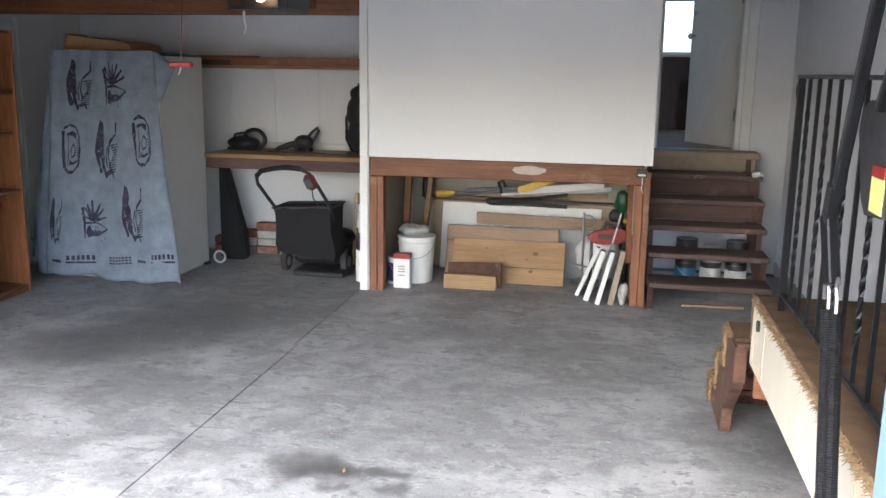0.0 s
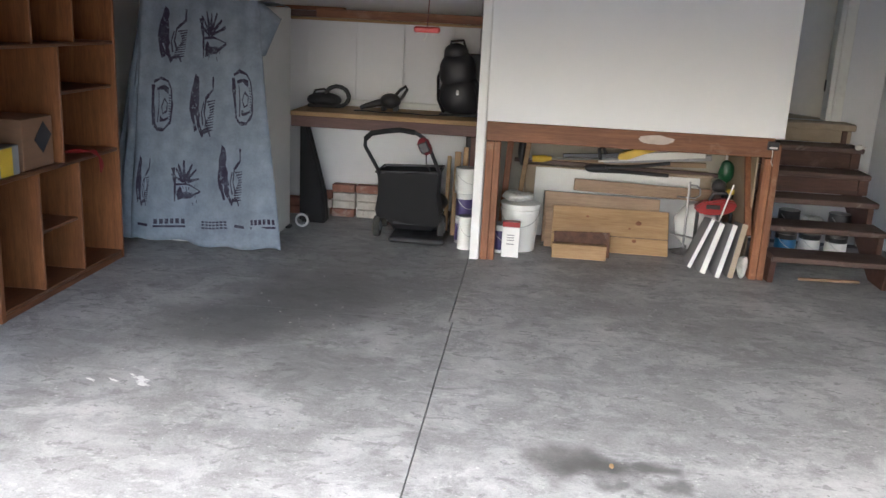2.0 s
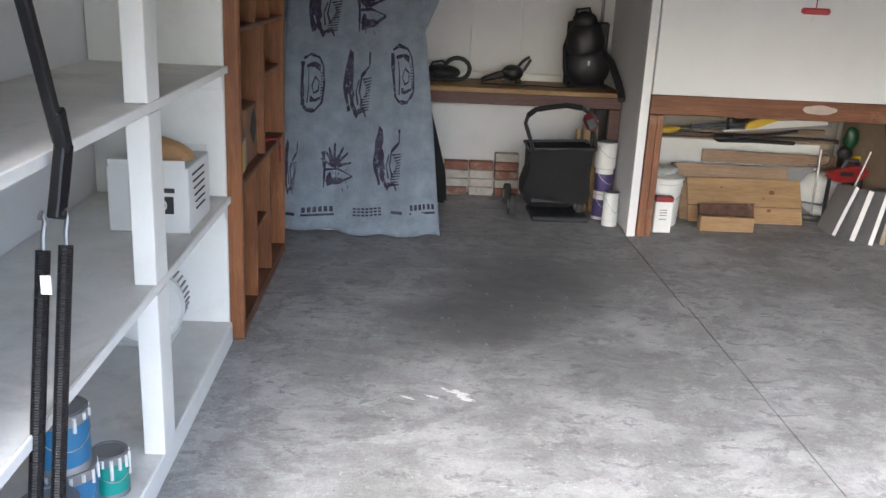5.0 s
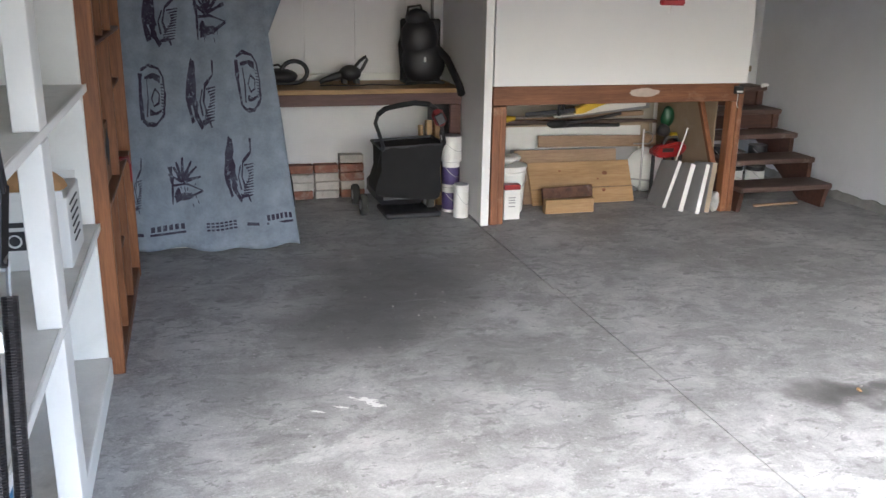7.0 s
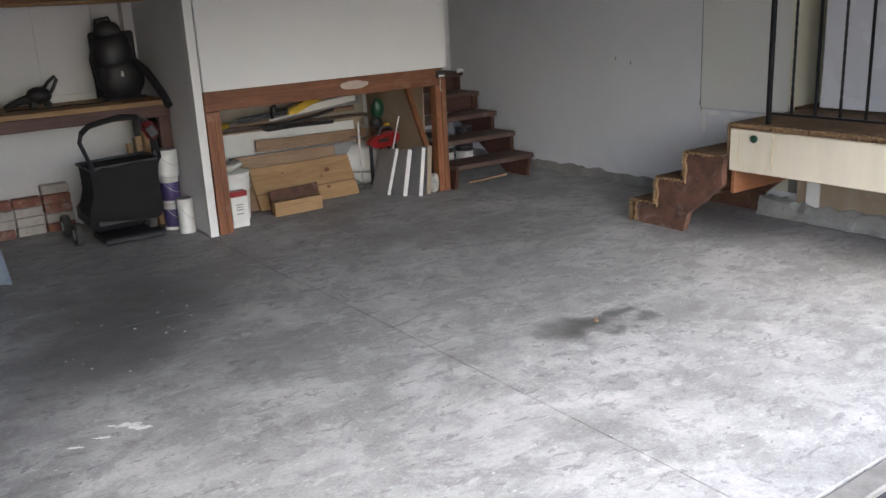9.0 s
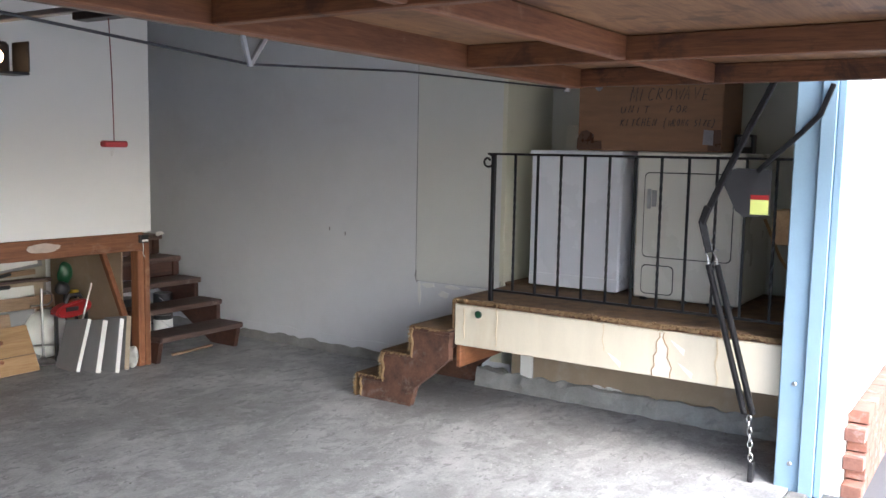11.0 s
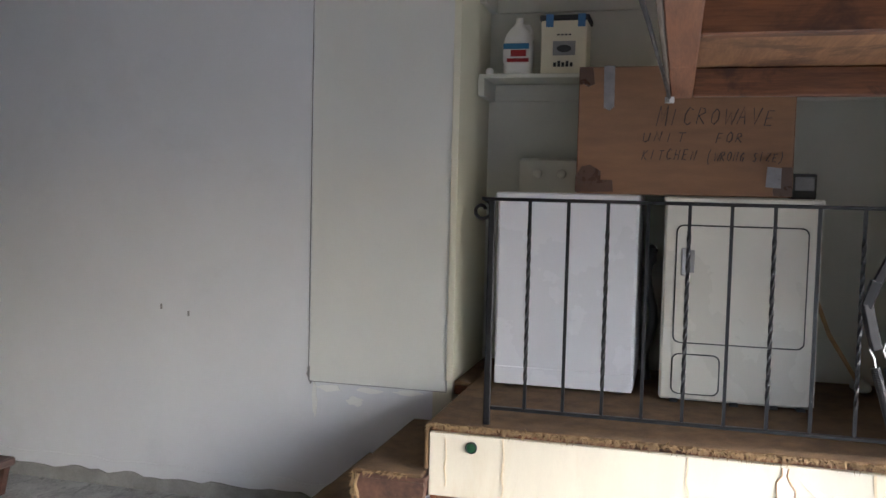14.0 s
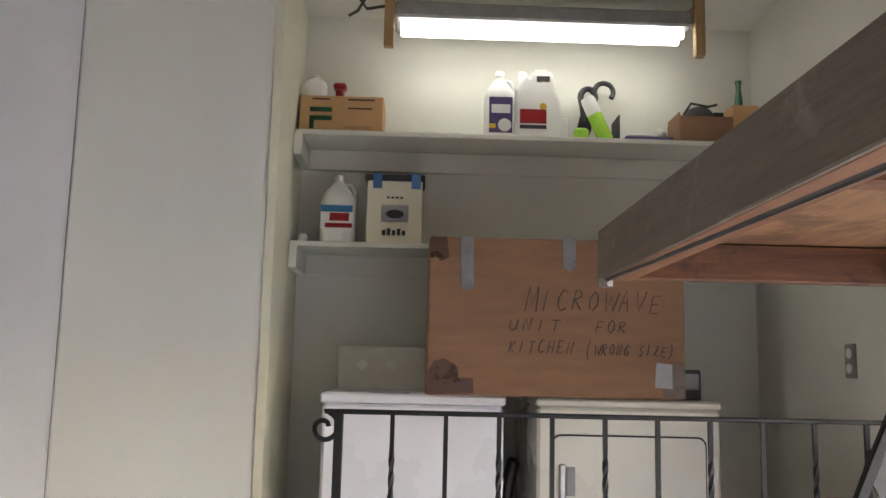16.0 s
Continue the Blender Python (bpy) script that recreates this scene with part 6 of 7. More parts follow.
# ---- stored things under the landing ----
pail = thing("white_pail", (0.22, 0.40, 0), "white five-gallon plastic pail with a lid", "pail")
lathepart("pail_body", [(0.125, 0.001), (0.13, 0.01), (0.147, 0.31), (0.152, 0.312), (0.152, 0.335), (0.147, 0.337), (0.148, 0.36)], 0.235, 0.42, M_WHITEP, pail, seg=32)
lathepart("lid", [(0.155, 0.361), (0.157, 0.365), (0.157, 0.38), (0.14, 0.384)], 0.235, 0.42, M_WHITEP, pail, seg=32)
tubepart("bail", [(0.235 + 0.155 * math.cos(radians(a)), 0.42 + 0.155 * math.sin(radians(a)), 0.33 - 0.12 * math.sin(radians((a + 180) % 360))) for a in range(-180, 1, 15)], 0.003, M_STEEL, pail, seg=5)
pbag = thing("plastic_sack", (0.22, 0.40, 0.384), "crumpled pale plastic sack lying on a pail lid", "sack")
bm = bmesh.new()
bmesh.ops.create_icosphere(bm, subdivisions=3, radius=1, matrix=Matrix.Translation((0.21, 0.42, 0.425)) @ Matrix.Diagonal((0.13, 0.11, 0.042, 1)))
for v in bm.verts:
    v.co += 0.022 * noise.noise_vector(v.co * 13)
part("sack", bm, M_BAG, pbag)
can("small_pail", 0.10, 0.30, 0.0, 0.075, 0.22, M_WHITEP, M_PURPLEP, "small white pail with a purple band", "pail")
fb = thing("white_box", (0.18, 0.17, 0), "white printed box with a red top band", "box")
boxpart("box_body", (0.112, 0.13, 0.0, 0.245, 0.21, 0.235), M_LABELW, fb, bev=0.003)
boxpart("red_top", (0.111, 0.129, 0.236, 0.246, 0.211, 0.275), M_REDP, fb, "red top band", bev=0.003)
for z in (0.17, 0.15, 0.13, 0.10):
    boxpart("print", (0.15, 0.1285, z, 0.205, 0.131, z + 0.008), M_SLABG, fb, bev=0.0)
stud = thing("leaning_stud", (0.12, 0.7, 0), "brown stud standing against the partition", "stud")
boxpart("stud", (0.05, 0.60, 0.0, 0.10, 0.66, 0.90), M_RED_Z, stud, m=lean((0.07, 0.63, 0), 'Y', 3))
stud2 = thing("leaning_stud", (0.25, 0.9, 0), "dark narrow board leaning in the corner", "stud")
boxpart("board", (0.16, 0.80, 0.0, 0.20, 0.86, 0.92), M_BENCH, stud2, m=lean((0.18, 0.83, 0), 'Y', 6))


def plank(label, x0, x1, y, z0, h, t, mat, leanx=-12, tilt=0.0, name="plank", category="plank", knots=(), seams=()):
    p = thing(name, ((x0 + x1) / 2, y, z0), label, category)
    m = Matrix.Translation(((x0 + x1) / 2, y, z0)) @ Matrix.Rotation(radians(tilt), 4, 'Y') @ Matrix.Rotation(radians(leanx), 4, 'X') @ Matrix.Translation((-(x0 + x1) / 2, -y, -z0))
    boxpart("board", (x0, y, z0, x1, y + t, z0 + h), mat, p, bev=0.003, m=m)
    for kz in seams:
        boxpart("seam", (x0 + 0.002, y - 0.0012, z0 + kz, x1 - 0.002, y + 0.001, z0 + kz + 0.004), M_INK, p, "dark joint between boards", bev=0.0, m=m)
    for kx, kz, r in knots:
        bm = bmesh.new()
        lathe(bm, [(r, 0), (r, 0.002), (r * 0.6, 0.0025)], 0, 0, 12, m @ Matrix.Translation((kx, y, z0 + kz)) @ Matrix.Rotation(radians(90), 4, 'X') @ Matrix.Diagonal((1, 0.75, 1, 1)))
        part("knot", bm, M_RED_X, p, "dark wood knot")
    return p


plank("pale knotty pine panel leaning on the stored boards", 0.50, 1.43, 0.50, 0.0, 0.37, 0.02, M_PINE, -28, knots=((1.19, 0.26, 0.024), (1.16, 0.11, 0.018), (1.12, 0.21, 0.010), (0.78, 0.29, 0.012)), seams=(0.135,))
plank("brown board end standing behind the pine panel", 0.44, 0.56, 0.56, 0.0, 0.33, 0.02, M_LUMBER, -24)
plank("long tan plank leaning behind the pine panel", 0.42, 1.36, 0.70, 0.0, 0.42, 0.022, M_LUMBER, -12, 0.8)
plank("dark grey sheet leaning behind the planks", 0.42, 1.62, 0.80, 0.0, 0.41, 0.012, M_SLABG, -10)
plank("rough sawn lumber offcut lying in front", 0.50, 0.92, 0.22, 0.0, 0.115, 0.06, M_PINE, 0, name="offcut", category="offcut")
plank("reddish rough lumber offcut leaning on another", 0.52, 0.95, 0.29, 0.0, 0.20, 0.04, M_STRINGER, -14, -2, name="offcut", category="offcut")
plank("long white painted board leaning on the back wall", 0.33, 1.70, 0.92, 0.0, 0.58, 0.018, M_LABELW, -9, 0.6)
plank("long tan moulding laid across the stored boards", 0.66, 1.78, 0.84, 0.415, 0.10, 0.02, M_LUMBER, -9, 1.2)
plank("long weathered strip resting on top of the boards", 0.15, 1.85, 0.98, 0.60, 0.03, 0.05, M_STEP, 0, 1.0)
plank("pale square timber resting along the back", 0.35, 1.75, 1.05, 0.63, 0.04, 0.04, M_LUMBER, 0, -1.5)
plank("grey aluminium channel lying on the stored timber", 0.9, 1.78, 1.0, 0.68, 0.045, 0.03, M_GALV, 0, -5.0, name="channel", category="channel")
plank("white plastic gutter length lying on the timber", 0.85, 1.72, 0.96, 0.70, 0.06, 0.04, M_LABELW, 0, -6.0, name="gutter", category="gutter")
# Added sheets over the white walls, so the space under the landing stays dim.
structure("wall_storage_shade_lining", [(0.02, 1.2, 0.0, 1.93, 1.216, 0.93), (-0.0285, 0.14, 0.0, -0.018, 1.195, 0.93)], M_BACKB, "beige lining added under the landing, darkened for the shade there", "lining")
# Added tan boards hide the bright wall and darken the space behind the timber.
boxs = thing("wall_cover_crate", (1.0, 1.1, 0), "tan crate side and lid added to cover the bright back wall", "crate")
boxpart("side", (0.25, 1.02, 0.0, 1.8, 1.04, 0.60), M_TANWALL, boxs)
boxpart("lid", (0.25, 0.96, 0.585, 1.8, 1.2, 0.60), M_TANWALL, boxs)

trim = thing("string_trimmer", (0.7, 0.9, 0.6), "string trimmer with yellow housing and steel shaft", "trimmer")
tubepart("shaft", [(0.28, 0.90, 0.66), (0.62, 0.91, 0.68), (1.0, 0.92, 0.70)], 0.013, M_STEEL, trim)
tubepart("motor", [(0.30, 0.90, 0.66), (0.38, 0.90, 0.665), (0.46, 0.90, 0.672)], 0.03, M_YELP, trim, "yellow motor housing", taper=[0.9, 1.0, 0.6], seg=12)
lump("guard", (0.215, 0.88, 0.72), (0.035, 0.06, 0.12), M_BPLASTIC, trim, 0.006, "black guard")
tubepart("grip", [(0.86, 0.90, 0.69), (0.84, 0.86, 0.78), (0.87, 0.86, 0.80), (0.90, 0.88, 0.74)], 0.014, M_BPLASTIC, trim)
hedge = thing("hedge_trimmer", (1.2, 0.9, 0.7), "yellow and black hedge trimmer laid on boards", "trimmer")
bm = bmesh.new()
prism(bm, [(1.0, 0.70), (1.08, 0.705), (1.20, 0.755), (1.33, 0.80), (1.345, 0.835), (1.30, 0.845), (1.18, 0.81), (1.06, 0.77), (1.0, 0.745)], "y", 0.86, 0.93)
bmesh.ops.bevel(bm, geom=list(bm.edges), offset=0.008, segments=2, affect='EDGES')
part("housing", bm, M_YELP, hedge, "yellow housing", smooth=True)
tubepart("handle", [(1.14, 0.89, 0.79), (1.2, 0.89, 0.84), (1.28, 0.89, 0.865)], 0.013, M_BPLASTIC, hedge)
boxpart("blade", (0.55, 0.89, 0.715, 1.02, 0.90, 0.75), M_DARKMETAL, hedge, m=lean((1.0, 0.9, 0.72), 'Y', -4))
black = thing("black_tool_bag", (1.0, 0.85, 0.6), "long black tool with a flat blade lying across boards", "tool")
tubepart("pole", [(0.78, 0.85, 0.60), (1.05, 0.86, 0.605), (1.42, 0.87, 0.595)], 0.016, M_BPLASTIC, black)
lump("head", (0.83, 0.85, 0.62), (0.10, 0.04, 0.035), M_BPLASTIC, black, 0.006)
tubepart("pole", [(0.9, 0.83, 0.635), (1.2, 0.84, 0.665), (1.42, 0.85, 0.70)], 0.014, M_BPLASTIC, black)

stand = thing("chrome_stand", (1.62, 0.70, 0), "chrome stand with a round base and crossbar", "stand")
lathepart("base", [(0.092, 0.0005), (0.094, 0.008), (0.075, 0.022), (0.025, 0.032), (0.012, 0.05)], 1.62, 0.70, M_STEEL, stand, seg=28)
tubepart("rod", [(1.62, 0.70, 0.03), (1.618, 0.70, 0.585)], 0.010, M_STEEL, stand)
tubepart("loop", [(1.62, 0.70, 0.56), (1.67, 0.70, 0.56), (1.705, 0.70, 0.53), (1.705, 0.70, 0.48), (1.67, 0.70, 0.455), (1.53, 0.70, 0.46)], 0.007, M_STEEL, stand, seg=6)
tubepart("crossbar", [(1.50, 0.70, 0.155), (1.62, 0.69, 0.14), (1.78, 0.68, 0.12)], 0.008, M_STEEL, stand, seg=6)
stand.location = stand.location + Vector((-0.05, -0.015, 0))
sack = thing("white_sack", (1.72, 0.85, 0), "slumped white sack leaning on the boards", "sack")
lump("sack_body", (1.70, 0.86, 0.19), (0.20, 0.12, 0.20), M_CARDW, sack, 0.025)
rp = thing("red_tool", (1.78, 0.6, 0.33), "red plastic power tool resting on a sack", "tool")
bm = bmesh.new()
prism(bm, [(1.60, 0.40), (1.64, 0.36), (1.72, 0.345), (1.86, 0.36), (1.93, 0.41), (1.92, 0.47), (1.84, 0.485), (1.74, 0.465), (1.66, 0.45)], "y", 0.56, 0.66)
bmesh.ops.bevel(bm, geom=list(bm.edges), offset=0.014, segments=2, affect='EDGES')
part("body", bm, M_REDP, rp, smooth=True)
# Black plate on the solid body stands for the shaded grip hole.
boxpart("grip_hole_shade", (1.69, 0.555, 0.40, 1.80, 0.562, 0.435), M_BPLASTIC, rp)
tubepart("grip", [(1.72, 0.61, 0.46), (1.75, 0.61, 0.52), (1.84, 0.61, 0.52), (1.87, 0.61, 0.47)], 0.016, M_BPLASTIC, rp)
for x in (1.64, 1.9):
    boxpart("leg", (x - 0.012, 0.60, 0.0, x + 0.012, 0.63, 0.37), M_BPLASTIC, rp)
gj = thing("green_tool", (1.86, 0.85, 0.5), "dark green garden tool head hanging in the corner", "tool")
lump("head", (1.87, 0.84, 0.66), (0.06, 0.05, 0.10), M_GREENP, gj, 0.012)
lump("motor", (1.82, 0.80, 0.55), (0.06, 0.05, 0.055), M_BPLASTIC, gj, 0.008)
tubepart("pole", [(1.87, 0.85, 0.0), (1.87, 0.84, 0.6)], 0.014, M_BPLASTIC, gj)
yc = thing("yellow_garden_stake", (1.92, 0.85, 0.5), "black garden stake with a yellow plastic head", "garden stake")
boxpart("guard", (1.88, 0.76, 0.49, 1.97, 0.80, 0.53), M_YELP, yc, bev=0.01)
boxpart("stem", (1.92, 0.765, 0.0, 1.935, 0.795, 0.49), M_BPLASTIC, yc)

# slabs leaning on the post
G = "slabs leaning on the post"
for i, (x, y0, y1, h, t, a) in enumerate(((1.53, 0.21, 0.50, 0.42, 0.03, 22), (1.60, 0.07, 0.38, 0.41, 0.042, 17), (1.69, -0.04, 0.30, 0.42, 0.036, 14), (1.785, -0.02, 0.26, 0.42, 0.042, 11))):
    s = thing("stone_slab", (x, (y0 + y1) / 2, 0), "grey-faced slab with a pale edge leaning on the post" if i < 3 else "plastic wrapped pale slab leaning against the post", "slab", G)
    m = lean((x, y0, 0), 'X', -9) @ lean((x, 0, 0), 'Y', a)
    boxpart("face", (x, y0 + 0.004, 0.012, x + t, y1, h), M_SLABG, s, bev=0.002, m=m)
    boxpart("edge", (x + 0.001, y0, 0.012, x + t - 0.001, y0 + 0.0035, h - 0.002), M_LABELW if i < 3 else M_BEIGE, s, "broken white edge", bev=0.0, m=m)
wrap = thing("plastic_wrap", (1.90, 0.0, 0), "clear crumpled plastic wrap at the post foot", "wrap")
lump("wrap", (1.90, 0.03, 0.09), (0.035, 0.05, 0.09), M_BAG, wrap, 0.02)
strod = thing("metal_rod", (1.72, 0.45, 0), "thin pale rod leaning behind the slabs", "rod")
tubepart("rod", [(1.70, 0.55, 0.0), (1.80, 0.50, 0.35), (1.86, 0.47, 0.62)], 0.007, M_LABELW, strod, seg=6)
brd = thing("hardboard_sheet", (1.9, 0.8, 0), "brown hardboard sheet standing at the stair side", "sheet")
boxpart("sheet", (1.94, 0.20, 0.0, 1.955, 1.15, 0.88), M_TANWALL, brd)

# paint cans under the stairs
G = "cans under the stairs"
for x, y, mat in ((2.40, 0.80, M_BLUEP), (2.60, 0.84, M_LABELW), (2.79, 0.78, M_LABELW)):
    can("paint_can", x, y, 0.0, 0.085, 0.20, M_BPLASTIC, mat, "dusty dark paint can stored under the stairs", group=G)
    if x != 2.60:
        can("paint_can", x, y, 0.203, 0.085, 0.19, M_BPLASTIC, M_BPLASTIC, "dusty black paint can stacked under the stairs", group=G)
sj = thing("storage_jar", (2.6, 0.84, 0.2), "dusty clear storage tub on a paint can", "tub")
boxpart("tub", (2.53, 0.77, 0.204, 2.68, 0.91, 0.34), M_BAG, sj, bev=0.015)

# ---- laundry shelf contents ----
def text_part(body, size, m, mat, parent, shear=0.0):
    c = bpy.data.curves.new("lettering", 'FONT')
    c.body, c.size, c.extrude, c.shear, c.offset = body, size, 0.0004, shear, -0.02 * size
    tmp = bpy.data.objects.new("lettering", c)
    scene.collection.objects.link(tmp)
    me = bpy.data.meshes.new_from_object(tmp.evaluated_get(bpy.context.evaluated_depsgraph_get()))
    bpy.data.objects.remove(tmp)
    me.transform(Matrix.Translation(-base_of(parent)) @ m)
    me.materials.append(mat)
    ob = new("lettering", me)
    ob.parent = parent
    return ob


def facing_west(x, y, z):
    """Lettering on a face that looks towards -x: reading runs towards -y."""
    return Matrix.Translation((x, y, z)) @ Matrix(((0, 0, -1, 0), (-1, 0, 0, 0), (0, 1, 0, 0), (0, 0, 0, 1)))


mc = thing("large_carton", (3.3, -3.56, 1.725), "large brown cardboard carton marked in pen, on the machines", "carton")
boxpart("carton_body", (3.13, -4.035, 1.7255, 3.56, -3.075, 2.315), M_CARD, mc, bev=0.007)
for y, z0, z1 in ((-3.19, 2.11, 2.317), (-3.575, 2.19, 2.317)):
    bm = bmesh.new()
    prism(bm, [(y, z1), (y - 0.05, z1), (y - 0.052, z0 + 0.02), (y - 0.03, z0), (y - 0.004, z0 + 0.015)], "x", 3.1255, 3.1295)
    part("tape_strip", bm, M_TAPEG, mc, "loose grey duct tape")
    boxpart("tape_fold", (3.126, y - 0.05, 2.3155, 3.25, y, 2.3185), M_TAPEG, mc, bev=0.0)
for o, mat in (([(-3.077, 2.312), (-3.14, 2.312), (-3.15, 2.235), (-3.12, 2.22), (-3.10, 2.235), (-3.077, 2.23)], M_TAPEBR), ([(-3.072, 1.73), (-3.25, 1.735), (-3.245, 1.79), (-3.19, 1.79), (-3.19, 1.83), (-3.14, 1.86), (-3.10, 1.85), (-3.072, 1.80)], M_TAPEBR),
               ([(-4.032, 1.73), (-4.032, 1.86), (-3.985, 1.86), (-3.985, 1.80), (-3.95, 1.76), (-3.955, 1.73)], M_TAPEBR)):
    prismpart("corner_tape", o, "x", 3.1262, 3.1296, mat, mc, "dark brown packing tape")
bm = bmesh.new()
prism(bm, [(-3.985, 1.765), (-3.985, 1.855), (-3.925, 1.862), (-3.92, 1.77)], "x", 3.1255, 3.1296)
part("clear_tape", bm, M_TAPEG, mc, "shiny crinkled tape patch")
PEN = {"M": "0,0 .12,1 .45,.25 .8,1 .85,0", "I": ".2,0 .25,1", "C": ".7,.85 .35,1 .05,.6 .1,.15 .4,0 .7,.12", "R": "0,0 .08,1 .5,.95 .6,.7 .1,.5 .7,0",
       "O": ".35,1 .05,.65 .1,.15 .4,0 .7,.3 .65,.8 .35,1", "W": "0,1 .22,0 .5,.8 .75,0 1.05,1", "A": "0,0 .4,1 .7,0/.12,.4 .6,.4", "V": "0,1 .35,0 .75,1",
       "E": ".6,1 .05,1 0,0 .6,0/.03,.5 .5,.52", "U": "0,1 .05,.15 .3,0 .6,.2 .65,1", "N": "0,0 .1,1 .55,0 .65,1", "T": "0,1 .7,1/.35,1 .3,0", "F": ".6,1 .08,1 0,0/.04,.5 .5,.52",
       "K": "0,0 .08,1/.6,1 .08,.45 .65,0", "H": "0,0 .06,1/.6,0 .62,1/.03,.5 .6,.5", "G": ".7,.8 .4,1 .05,.6 .1,.1 .5,0 .65,.4 .35,.4", "S": ".6,.9 .25,1 .1,.7 .55,.35 .4,0 .0,.1",
       "Z": "0,1 .6,1 .05,0 .65,0", "(": ".3,1.25 .05,.7 .1,.0 .4,-.4", ")": ".1,1.25 .4,.7 .35,.0 .0,-.35"}


def pen_word(word, y, z, w, h, parent):
    """A word in felt pen on the carton's face, letter by letter."""
    rnd = random.Random(len(word) * 7 + int(w * 1000))
    bm = bmesh.new()
    for i, ch in enumerate(word):
        hh = h * (1.25 if i == 0 and h > 0.07 else rnd.uniform(0.86, 1.08))
        up = rnd.uniform(-0.08, 0.08) * h
        for line in PEN[ch].split("/"):
            pts = [tuple(float(q) for q in p.split(",")) for p in line.split()]
            tube(bm, [(3.1285, y - i * w - a * w * 0.82 - b * 0.18 * h, z + up + b * hh) for a, b in pts], 0.0023, 4)
    tagged(part("lettering", bm, M_INK, parent, "dark pen lettering"), kind="stuff")


pen_word("MICROWAVE", -3.435, 2.045, 0.0585, 0.075, mc)
pen_word("UNIT", -3.375, 1.967, 0.052, 0.045, mc)
pen_word("FOR", -3.70, 1.967, 0.042, 0.045, mc)
pen_word("KITCHEN", -3.375, 1.885, 0.036, 0.048, mc)
pen_word("(WRONG", -3.665, 1.885, 0.028, 0.04, mc)
pen_word("SIZE)", -3.86, 1.885, 0.028, 0.04, mc)


def bottle(name, x, y, z, w, d, h, mat, label, cap_mat=None, grip=True, cap_r=0.02):
    """A moulded jug: rounded-square body that narrows to a capped neck, with a side grip."""
    b = thing(name, (x, y, z), label, "bottle")
    bm = bmesh.new()
    rings = []
    for f, k in ((0.002, 0.93), (0.03, 1.0), (0.58, 1.0), (0.70, 0.88), (0.80, 0.62), (0.88, 0.34), (0.92, 0.26), (0.95, 0.26)):
        ring = []
        for i in range(24):
            a = i * math.tau / 24
            c, s = math.cos(a), math.sin(a)
            q = (abs(c) ** 3.2 + abs(s) ** 3.2) ** (-1 / 3.2) if k > 0.5 else 1.0
            ring.append(bm.verts.new((x + d / 2 * k * q * c, y + w / 2 * k * q * s, z + h * f)))
        rings.append(ring)
    for a, c in zip(rings, rings[1:]):
        for i in range(24):
            bm.faces.new((a[i], a[(i + 1) % 24], c[(i + 1) % 24], c[i]))
    bm.faces.new(rings[0][::-1])
    bm.faces.new(rings[-1])
    part("bottle_body", bm, mat, b, smooth=True)
    lathepart("cap", [(cap_r, z + h * 0.93), (cap_r, z + h), (cap_r * 0.9, z + h + 0.003)], x, y, cap_mat or mat, b, seg=16)
    if grip:
        tubepart("grip", [(x, y - w * 0.12, z + h * 0.87), (x, y - w * 0.34, z + h * 0.86), (x, y - w * 0.43, z + h * 0.78), (x, y - w * 0.44, z + h * 0.62)], 0.011, mat, b)
    return b


def front_label(b, x, y0, y1, z0, z1, mat, label=""):
    return boxpart("label", (x - 0.0015, y0, z0, x + 0.0015, y1, z1), mat, b, label, bev=0.0)


Z1, Z2 = 2.361, 2.859
bl1 = bottle("bleach_jug", 3.76, -2.67, Z1, 0.155, 0.155, 0.31, M_WHITEP, "white gallon jug with a blue and red label")
front_label(bl1, 3.681, -2.74, -2.60, Z1 + 0.06, Z1 + 0.165, M_LABELW)
front_label(bl1, 3.679, -2.74, -2.60, Z1 + 0.135, Z1 + 0.165, M_BLUEP)
front_label(bl1, 3.679, -2.725, -2.64, Z1 + 0.095, Z1 + 0.13, M_REDP)
front_label(bl1, 3.679, -2.74, -2.62, Z1 + 0.065, Z1 + 0.085, M_REDP)
wine = thing("wine_carton", (3.8, -2.91, Z1), "upside-down cream wine carton sealed with blue tape", "carton")
boxpart("carton_body", (3.70, -3.045, Z1, 3.90, -2.80, Z1 + 0.285), M_CREAMC, wine, bev=0.004)
boxpart("dark_base", (3.698, -3.055, Z1 + 0.286, 3.905, -2.79, Z1 + 0.315), M_INK, wine, "black top edge", bev=0.004)
for y in (-2.845, -3.015):
    boxpart("tape", (3.6955, y - 0.02, Z1 + 0.25, 3.6985, y + 0.02, Z1 + 0.318), M_TAPEB, wine, "blue masking tape", bev=0.0)
boxpart("picture", (3.6965, -2.985, Z1 + 0.10, 3.6995, -2.865, Z1 + 0.175), M_SLABG, wine, "grey printed picture", bev=0.0)
lump("picture_detail", (3.697, -2.925, Z1 + 0.135), (0.002, 0.04, 0.02), M_INK, wine, 0.0)
for k in range(5):
    boxpart("print", (3.6965, -2.885 - 0.022 * k, Z1 + 0.04, 3.6995, -2.87 - 0.022 * k, Z1 + 0.062 + 0.008 * (k % 2)), M_INK, wine, bev=0.0)
for k in range(4):
    boxpart("print", (3.6965, -2.90 - 0.02 * k, Z1 + 0.205, 3.6995, -2.887 - 0.02 * k, Z1 + 0.213), M_INK, wine, bev=0.0)
ballw = thing("paper_roll", (3.68, -2.52, Z1), "small white paper roll lying on the shelf", "paper roll")
lathepart("cap", [(0.02, Z1 + 0.001), (0.022, Z1 + 0.02), (0.014, Z1 + 0.034)], 3.69, -2.525, M_WHITEP, ballw, seg=14)

